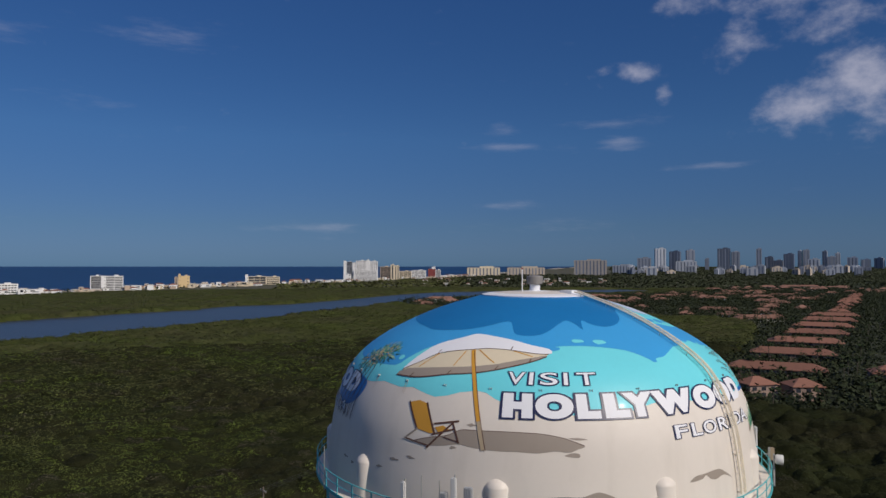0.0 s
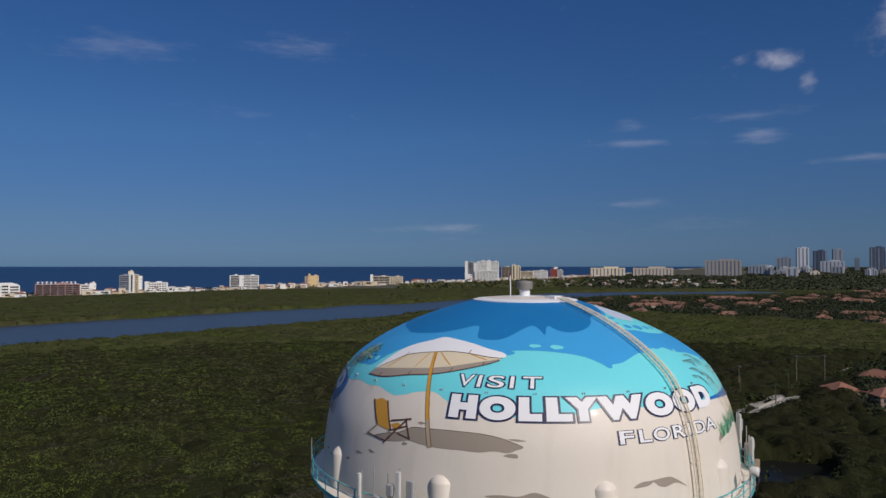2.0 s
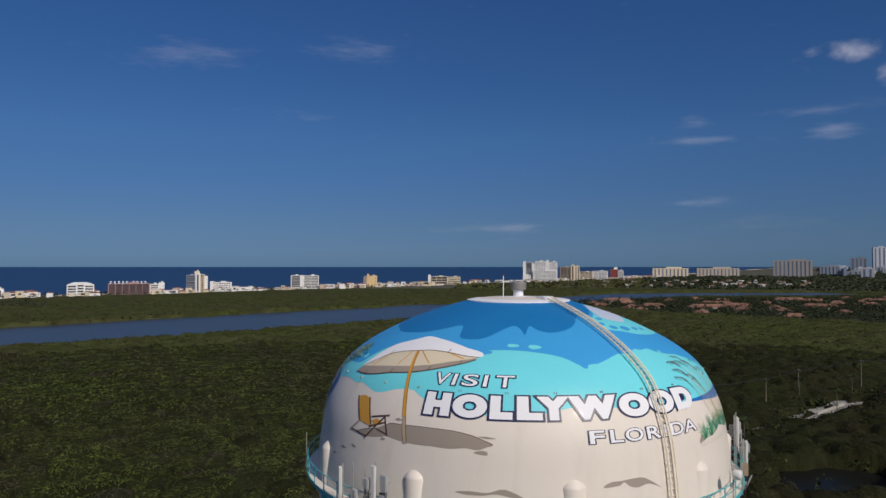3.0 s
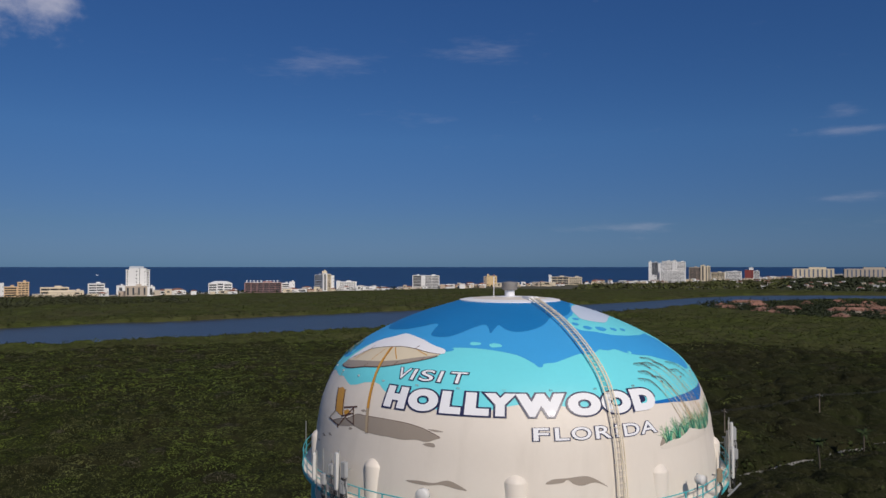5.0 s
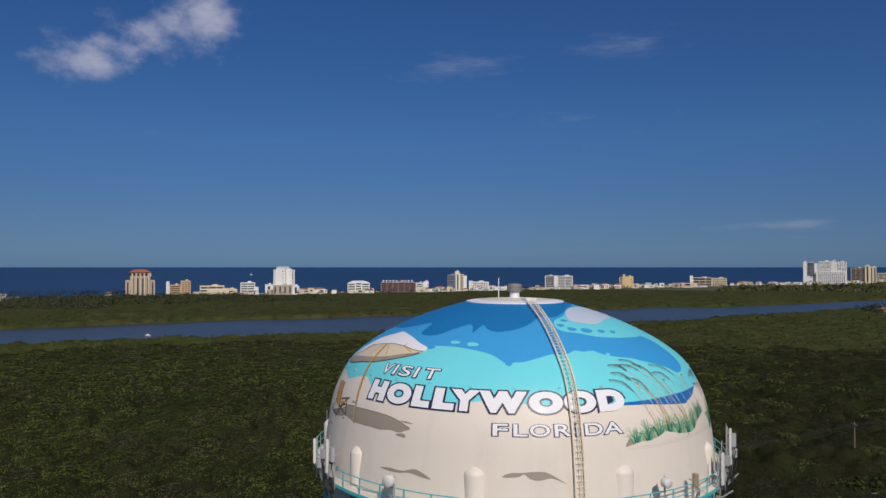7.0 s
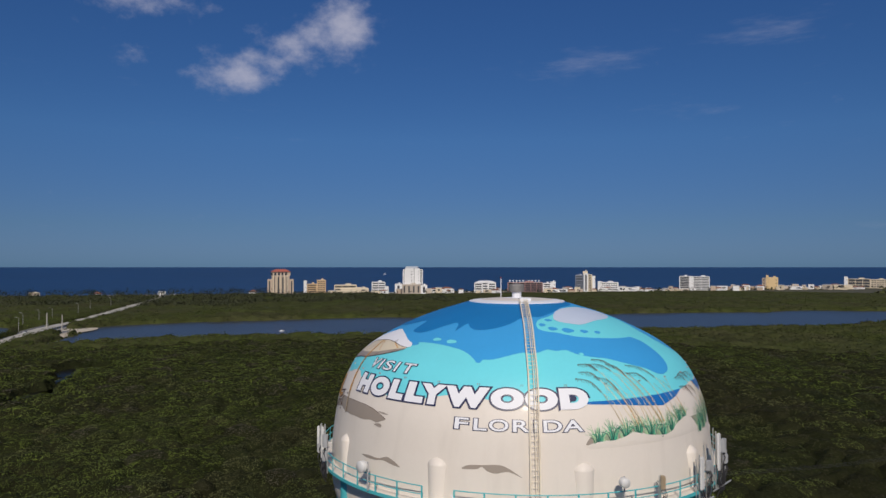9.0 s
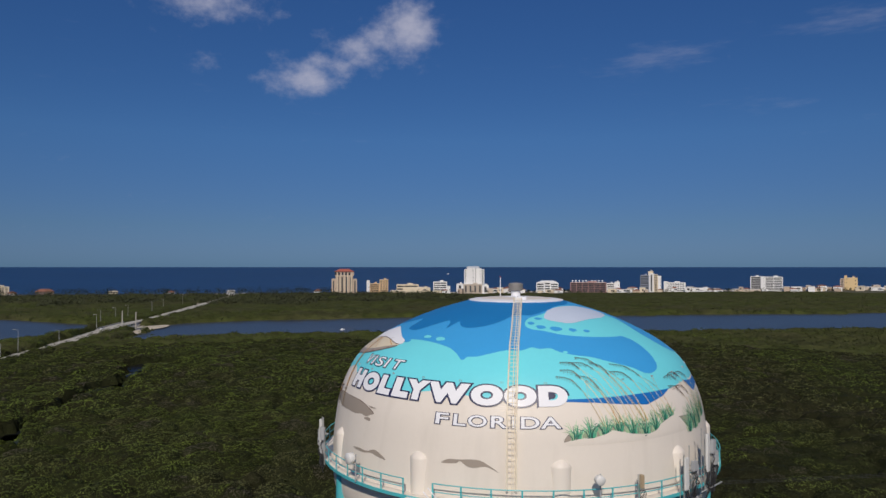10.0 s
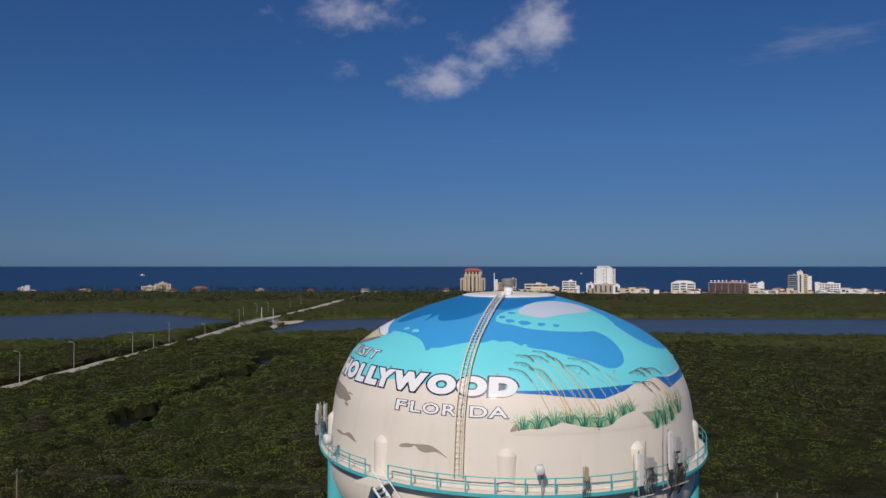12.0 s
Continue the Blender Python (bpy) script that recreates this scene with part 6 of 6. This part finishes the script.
# far towers of the next town: azimuth, half width (degrees), top (degrees above eye level), distance, facade
CITY = [
    (-11.7, 1.35, 0.28, 3000, FARTAN), (-14.2, 0.8, -0.12, 3300, HAZEWHITE), (-15.8, 0.55, 0.45, 3600, HAZEGREY), (-17.0, 0.42, 1.18, 3700, HAZEWHITE), (-18.1, 0.42, 0.95, 3800, HAZEDARK), (-18.9, 0.8, 0.2, 3600, HAZEWHITE),
    (-19.2, 0.32, 1.05, 3850, HAZEGREY), (-20.4, 0.15, 0.4, 3900, HAZEGREY), (-21.6, 0.48, 1.15, 3900, HAZEDARK), (-22.4, 0.3, 0.9, 3900, HAZEGREY), (-24.0, 0.2, 1.12, 4100, HAZEGREY), (-24.7, 0.3, 0.5, 4100, HAZEDARK),
    (-25.3, 0.35, 0.25, 4100, HAZEGREY), (-26.0, 0.36, 0.72, 4000, HAZEDARK), (-26.7, 0.12, 0.95, 4200, HAZEWHITE), (-27.1, 0.22, 1.0, 4200, HAZEGREY), (-27.6, 0.4, 0.35, 4000, HAZEWHITE), (-28.3, 0.16, 0.9, 4200, HAZEGREY),
    (-28.7, 0.3, 0.5, 4100, HAZEGREY),
]
CITY += [(-29.1, 0.16, 0.75, 4200, HAZEWHITE), (-30.0, 0.35, 0.45, 4200, HAZEGREY), (-30.8, 0.3, 0.3, 4200, HAZEDARK), (-31.6, 0.3, 0.4, 4200, HAZEGREY), (-32.6, 0.4, 0.5, 4200, HAZEWHITE), (-34.0, 0.4, 0.3, 4200, HAZEGREY),
         (-3.2, 1.4, -0.3, 2900, WALLCREAM), (-6.6, 1.6, -0.3, 3000, STUCCO)]


def city_tower(a, half, top, dist, wall):
    x, y = -6.3 - dist * math.sin(radians(a)), -49.0 + dist * math.cos(radians(a))
    base = float(rise(x, y))
    h = 53.1 + dist * math.tan(radians(top)) - base
    w = 2 * dist * math.tan(radians(half))
    b = thing("tower_block", pose(x, y, base, 0, 0, face(x, y) + dice.uniform(-15, 15)), "pale far tower block of the next town" if wall == HAZEWHITE else "grey far tower block of the next town", "building", "far towers")
    part("wall", box(bmesh.new(), 0, 0, 0, w * 0.94, 28, h), wall, b)
    part("roof_plant", box(bmesh.new(), w * 0.1, 0, h, w * 0.4, 12, 5), wall, b)
    strip_mat = HAZEDARK if wall != HAZEDARK else HAZEGREY
    col = None
    n = max(2, int(w / 15))
    for j in range(n):
        m = pose(-w * 0.45 + w * 0.9 * (j + 0.5) / n, -14.1, 3)
        if col is None:
            col = part("window_strip", box(bmesh.new(), 0, 0, 0, w * 0.3 / n, 0.6, h - 6), strip_mat, b)
            col.matrix_basis = m
        else:
            share("window_strip", col, b, m)
    return b


for row in CITY:
    city_tower(*row)
for i in range(95):
    city_tower(-dice.uniform(13.0, 36.0), dice.uniform(0.10, 0.42), dice.uniform(-0.55, -0.12), dice.uniform(3000, 4300), dice.choice((HAZEWHITE, HAZEGREY, STUCCO, HAZEWHITE)))

# ---- street lamps, poles, boats, cars ----
def lamp(x, y, h, z, turn):
    b = thing("street_lamp", pose(x, y, z, 0, 0, turn), "tall grey street lamp beside the causeway", "street lamp", "lamps along the causeway")
    part("pole", rod(bmesh.new(), (0, 0, 0), (0, 0, h), 0.15, 8, 0.09), GREYBOX, b)
    part("arm", rod(bmesh.new(), (0, 0, h - 0.1), (2.2, 0, h + 0.3), 0.08, 6), STEEL, b)
    part("lamp_head", box(bmesh.new(), 2.4, 0, h + 0.2, 1.0, 0.4, 0.22, 0, 0.05), GREYBOX, b)


for x, y, h in ((-313, -52, 14), (-344, -31, 14), (-384, -2, 14), (-418, 12, 9), (-446, 24, 14), (-488, 53, 9), (-600, 100, 11), (-640, 112, 12), (-672, 132, 12), (-700, 150, 12), (-760, 190, 12), (-820, 220, 12), (-880, 262, 12)):
    lamp(x, y, h, 1.0, math.degrees(math.atan2(523, -884)) + 90)
for x, y in ((-592, 118), (-566, 122)):
    b = thing("bridge_pylon", pose(x, y, 0), "pale concrete mast at the bridge", "mast", "masts at the bridge")
    part("pole", rod(bmesh.new(), (0, 0, 0), (0, 0, 15), 0.5, 8, 0.35), CONCRETE, b)
bridge = thing("bridge", pose(-588, 116, 0, 0, 0, math.degrees(math.atan2(615, -1040))), "low pale concrete road bridge over the waterway", "bridge")
for o in (-7.6, 7.6):
    part("parapet", box(bmesh.new(), 0, o, 2.55, 66, 0.4, 1.5, 0, 0.05), CONCRETE, bridge, "pale concrete parapet")
    part("girder", box(bmesh.new(), 0, o * 0.96, 1.75, 58, 0.5, 0.8), CONCRETE, bridge)
for o in (-20, -7, 7, 20):
    part("pier", box(bmesh.new(), o, 0, -0.6, 1.2, 13.6, 2.6, 0, 0.1), CONCRETE, bridge)
flat_area("sand_spit", rounded(SPIT_LINE, 2), 0.7, BEACH, "pale sandy spit beside the bridge", "beach")
wall = thing("seawall", pose(-588, 137, 0), "pale concrete seawall beside the bridge", "seawall")
part("wall", box(bmesh.new(), 0, 0, -0.4, 20, 1.0, 1.5, 60), CONCRETE, wall)
part("apron", box(bmesh.new(), -8, 4, -0.4, 14, 7, 1.1, 60), BEACH, wall)


def car(x, y, z, turn, paintwork, label):
    b = thing("car", pose(x, y, z, 0, 0, turn), label, "car")
    part("body", box(bmesh.new(), 0, 0, 0.35, 4.4, 1.8, 0.65, 0, 0.15), paintwork, b)
    part("cabin", box(bmesh.new(), -0.2, 0, 0.98, 2.3, 1.6, 0.5, 0, 0.15), GLASS, b)
    for i in (-1.4, 1.4):
        for j in (-0.85, 0.85):
            part("wheel", rod(bmesh.new(), (i, j - 0.1, 0.34), (i, j + 0.1, 0.34), 0.34, 12), CABLE, b)


car(-462, 42, 1.5, 149, CARPAINT, "dark car on the causeway")
car(-545, 92, 4.2, 149, CARWHITE, "white car on the causeway")


def boat(x, y, turn, l, label, z=0.05):
    b = thing("boat", pose(x, y, z, 0, 0, turn), label, "boat")
    bm = bmesh.new()
    low = [bm.verts.new((px * l * 0.9, py * l * 0.13, -0.1)) for px, py in ((-0.5, -1), (0.2, -1), (0.5, 0), (0.2, 1), (-0.5, 1))]
    up = [bm.verts.new((px * l, py * l * 0.17, 0.14 * l)) for px, py in ((-0.5, -1), (0.2, -1), (0.5, 0), (0.2, 1), (-0.5, 1))]
    for i in range(5):
        bm.faces.new((low[i], low[(i + 1) % 5], up[(i + 1) % 5], up[i]))
    bm.faces.new(up)
    bm.faces.new(low[::-1])
    part("hull", bm, BOATWHITE, b)
    part("cabin", box(bmesh.new(), -0.05 * l, 0, 0.14 * l, l * 0.35, l * 0.2, l * 0.14, 0, 0.05), BOATWHITE, b)
    part("windscreen", box(bmesh.new(), 0.14 * l, 0, 0.15 * l, 0.06 * l, l * 0.18, l * 0.09), GLASS, b)


boat(-468, 257, 70, 4.2, "white motorboat on the waterway")
boat(-800, 52, 20, 9, "white boat moored at the lagoon's edge")
boat(-3050, 210, 60, 20, "white yacht out at sea", float(rise(-3050, 210)) + 0.1)
boat(-2480, 1980, 60, 12, "small white boat out at sea", float(rise(-2480, 1980)) + 0.1)


def utility_pole(x, y, h, turn):
    b = thing("utility_pole", pose(x, y, 0, 0, 0, turn), "weathered wooden utility pole with crossarm", "utility pole", "utility poles")
    part("pole", rod(bmesh.new(), (0, 0, 0), (0, 0, h), 0.19, 8, 0.12), WOODPOLE, b)
    part("crossarm", box(bmesh.new(), 0, 0, h - 0.9, 2.4, 0.12, 0.14), WOODPOLE, b)
    for i in (-1.05, -0.4, 0.4, 1.05):
        part("insulator", rod(bmesh.new(), (i, 0, h - 0.76), (i, 0, h - 0.5), 0.06, 6), GREYBOX, b)
    return Vector((x, y, h - 0.5))


tops = [utility_pole(x, y, h, -50) for x, y, h in ((-122, -41, 11.5), (-40, 84, 11.5), (5, 168, 12.5), (31, 207, 12.5), (55, 229, 12.5), (72, 259, 12), (100, 279, 14), (113, 284, 14))]
for a, b in zip(tops, tops[1:]):
    for off in (-0.9, 0.0, 0.9):
        d = Vector((off * 0.7, -off * 0.7, 0))
        mid = (a + b) / 2 - Vector((0, 0, (b - a).length * 0.012))
        w = thing("power_line", pose(0, 0, 0), "thin dark overhead power line", "power line", "overhead lines")
        part("wire", tube(bmesh.new(), [a + d, a.lerp(mid, 0.6) + d - Vector((0, 0, 0.1)), mid + d, b.lerp(mid, 0.6) + d - Vector((0, 0, 0.1)), b + d], 0.025, 5), CABLE, w)


def palm_tree(x, y, h):
    b = thing("palm_tree", pose(x, y, 0), "slim palm with arching dark green fronds", "palm tree", "palms by the estate")
    lean = dice.uniform(-0.6, 0.6)
    part("trunk", tube(bmesh.new(), [(0, 0, -0.2), (lean * 0.3, 0, h * 0.5), (lean, 0, h)], 0.17, 8), BARK, b)
    bm = bmesh.new()
    for i in range(22):
        a, droop, l = dice.uniform(0, math.tau), dice.uniform(0.1, 1.5), dice.uniform(1.8, 2.8)
        c, s = math.cos(a), math.sin(a)
        rows = []
        for q in range(6):
            u = q / 5
            r, z = l * u * (1 - 0.2 * u * droop), h + l * (0.55 * u - 0.75 * droop * u * u)
            wdt = 0.42 * math.sin(math.pi * min(1, u * 0.9 + 0.08))
            rows.append([bm.verts.new((lean + c * r - s * o * wdt, s * r + c * o * wdt, z - abs(o) * wdt * 0.5)) for o in (-1, 0, 1)])
        for p, q in zip(rows, rows[1:]):
            for k in range(2):
                bm.faces.new((p[k], p[k + 1], q[k + 1], q[k]))
    part("crown", bm, PALM, b)


for i in range(34):
    x, y = 100 + 36 * (i % 17) * 0.42 + dice.uniform(-14, 14), 205 + 57 * (i % 17) * 0.42 + dice.uniform(-18, 18) + (i // 17) * 6
    palm_tree(x + (i // 17) * 48 - 4, y, dice.uniform(8, 13))
for x, y in ((70, 248), (80, 236), (92, 262), (28, 150), (40, 176)):
    palm_tree(x, y, dice.uniform(7, 10))
lot = thing("low_wall", pose(78, 236, 0), "pale low concrete wall beside the street", "wall")
part("wall", box(bmesh.new(), 0, 0, 0, 26, 0.4, 1.3, 57), CONCRETE, lot)
part("wall_cap", box(bmesh.new(), 0, 0, 1.3, 26, 0.6, 0.15, 57), CONCRETE, lot)

# ---- antennas on the gallery ----
def mount(name, phi, label, category, r=14.95, group="antennas on the gallery"):
    return thing(name, pose(*polar(r, phi, DECK_Z), 0, 0, phi), label, category, group)


def panel_antenna(phi, z0, z1, w=0.3, r=15.0, material=PLASTIC):
    b = mount("panel_antenna", phi, "tall pale panel antenna on a steel pipe", "antenna", r)
    part("mast", rod(bmesh.new(), (-0.12, 0, -0.5), (-0.12, 0, z1 - DECK_Z + 0.1), 0.05, 8), STEEL, b)
    part("radome", box(bmesh.new(), 0.06, 0, z0 - DECK_Z, 0.17, w, z1 - z0, 0, 0.05), material, b, "pale plastic radome")
    for z in (z0 + 0.25, z1 - 0.35):
        part("clamp", box(bmesh.new(), -0.06, 0, z - DECK_Z, 0.16, 0.14, 0.09), STEEL, b)
    return b


def radio_box(phi, z0, h, w=0.42, r=15.05, material=GREYBOX):
    b = mount("radio_unit", phi, "grey radio unit with hanging cables", "radio unit", r)
    part("housing", box(bmesh.new(), 0, 0, z0 - DECK_Z, 0.25, w, h, 0, 0.03), material, b)
    part("bracket", box(bmesh.new(), -0.2, 0, z0 - DECK_Z + h * 0.4, 0.5, 0.08, 0.08), STEEL, b)
    part("mast", rod(bmesh.new(), (-0.18, 0, -0.35), (-0.18, 0, z0 - DECK_Z + h), 0.04, 8), STEEL, b)
    for k in (-0.3, 0.0, 0.3):
        part("fin", box(bmesh.new(), 0.13, k * w, z0 - DECK_Z + 0.05, 0.03, 0.03, h - 0.1), material, b)
    for k in range(4):
        o = (k - 1.5) * 0.1
        part("cable", tube(bmesh.new(), [(0, o, z0 - DECK_Z), (0.12, o + 0.08, z0 - DECK_Z - 0.35), (0.02, o - 0.1 + 0.05 * k, z0 - DECK_Z - 0.7), (-0.1, o, -0.6)], 0.022, 5), CABLE, b)
    return b


def whip(phi, z0, z1, r=14.86):
    b = mount("whip_antenna", phi, "thin grey whip antenna", "antenna", r)
    part("rod", rod(bmesh.new(), (0, 0, -0.3), (0, 0, z1 - DECK_Z), 0.03, 6), STEEL, b)
    part("foot", box(bmesh.new(), 0, 0, z0 - DECK_Z - 0.05, 0.1, 0.1, 0.3), STEEL, b)
    return b


def drum(phi, z, rad, r=15.0):
    b = mount("drum_antenna", phi, "white drum dish on a pipe stand", "antenna", r)
    part("stand", rod(bmesh.new(), (-0.1, 0.18, 0), (-0.1, 0.18, z - DECK_Z + 0.25), 0.05, 8), GREYBOX, b)
    bm = lathe(bmesh.new(), [(0, -0.14), (rad * 0.8, -0.14), (rad, -0.06), (rad, 0.28), (rad * 0.92, 0.31), (0, 0.33)], 28)
    bm.transform(pose(0.1, 0, z - DECK_Z, 0, 90, 0))
    smooth(part("drum", bm, PLASTIC, b, "white drum shroud"))
    part("bracket", box(bmesh.new(), -0.05, 0.1, z - DECK_Z - 0.08, 0.14, 0.25, 0.16), STEEL, b)
    return b


for row in ((-123.8, 40.3, 42.0, 0.26), (-112.7, 40.4, 42.6, 0.3), (-0.8, 40.0, 42.0, 0.4), (9.3, 40.6, 43.0, 0.42)):
    panel_antenna(*row)
for row in ((-109.8, 41.3, 0.9), (-110.2, 40.35, 0.75), (-114.8, 41.2, 0.6), (-118.5, 40.4, 0.6), (3.2, 40.6, 0.75), (12.8, 41.4, 0.8), (13.5, 40.4, 0.6), (15.2, 40.9, 0.75)):
    radio_box(*row)
radio_box(-15.0, 40.7, 0.8, 0.2, 15.0, TANPOLE)
for row in ((-120.0, 40.0, 42.4), (-116.0, 40.0, 42.3), (1.5, 40.0, 42.6), (-2.2, 40.0, 41.9), (7.5, 40.0, 43.4), (-15.6, 39.9, 41.5), (-155.0, 40.0, 42.2)):
    whip(*row)
drum(-26.0, 41.5, 0.28)
drum(-88.2, 41.35, 0.36)


# bundles of black feeder cable below the antennas
def feeder(phi, top, n, spread):
    b = mount("feeder_cable", phi, "bundle of black feeder cables hanging below the antennas", "cables", 14.98, "feeder cables")
    for k in range(n):
        o, q = dice.uniform(-spread, spread), dice.uniform(-spread, spread)
        part("cable", tube(bmesh.new(), [(0.0, o, top - DECK_Z), (0.14, o * 0.4 + q * 0.6, (top - DECK_Z) * 0.55), (0.06, q, 0.1), (0.16, q * 0.8 + 0.1, -0.35), (-0.05, q * 0.4, -0.95)], 0.026, 5), CABLE, b)


for row in ((-110.6, 41.2, 9, 0.22), (-113.0, 40.6, 5, 0.2), (-0.6, 40.4, 8, 0.25), (9.4, 41.0, 10, 0.3), (13.0, 41.2, 8, 0.3)):
    feeder(*row)
for row in ((10.8, 41.75, 0.85, 0.5, 15.25), (11.6, 41.0, 0.6, 0.4, 15.3), (1.6, 41.1, 0.6, 0.5, 15.2)):
    radio_box(*row)


for phi, z in ((10.5, 39.5), (-2.0, 39.3)):
    b = mount("outrigger_pipe", phi, "grey steel pipe sticking out below the gallery", "pipe")
    part("pipe", rod(bmesh.new(), (-0.1, -0.9, z - DECK_Z - 0.1), (0.5, 1.0, z - DECK_Z + 0.25), 0.05, 8), STEEL, b)
    part("clamp", box(bmesh.new(), 0.0, -0.2, z - DECK_Z - 0.05, 0.3, 0.2, 0.2), STEEL, b)
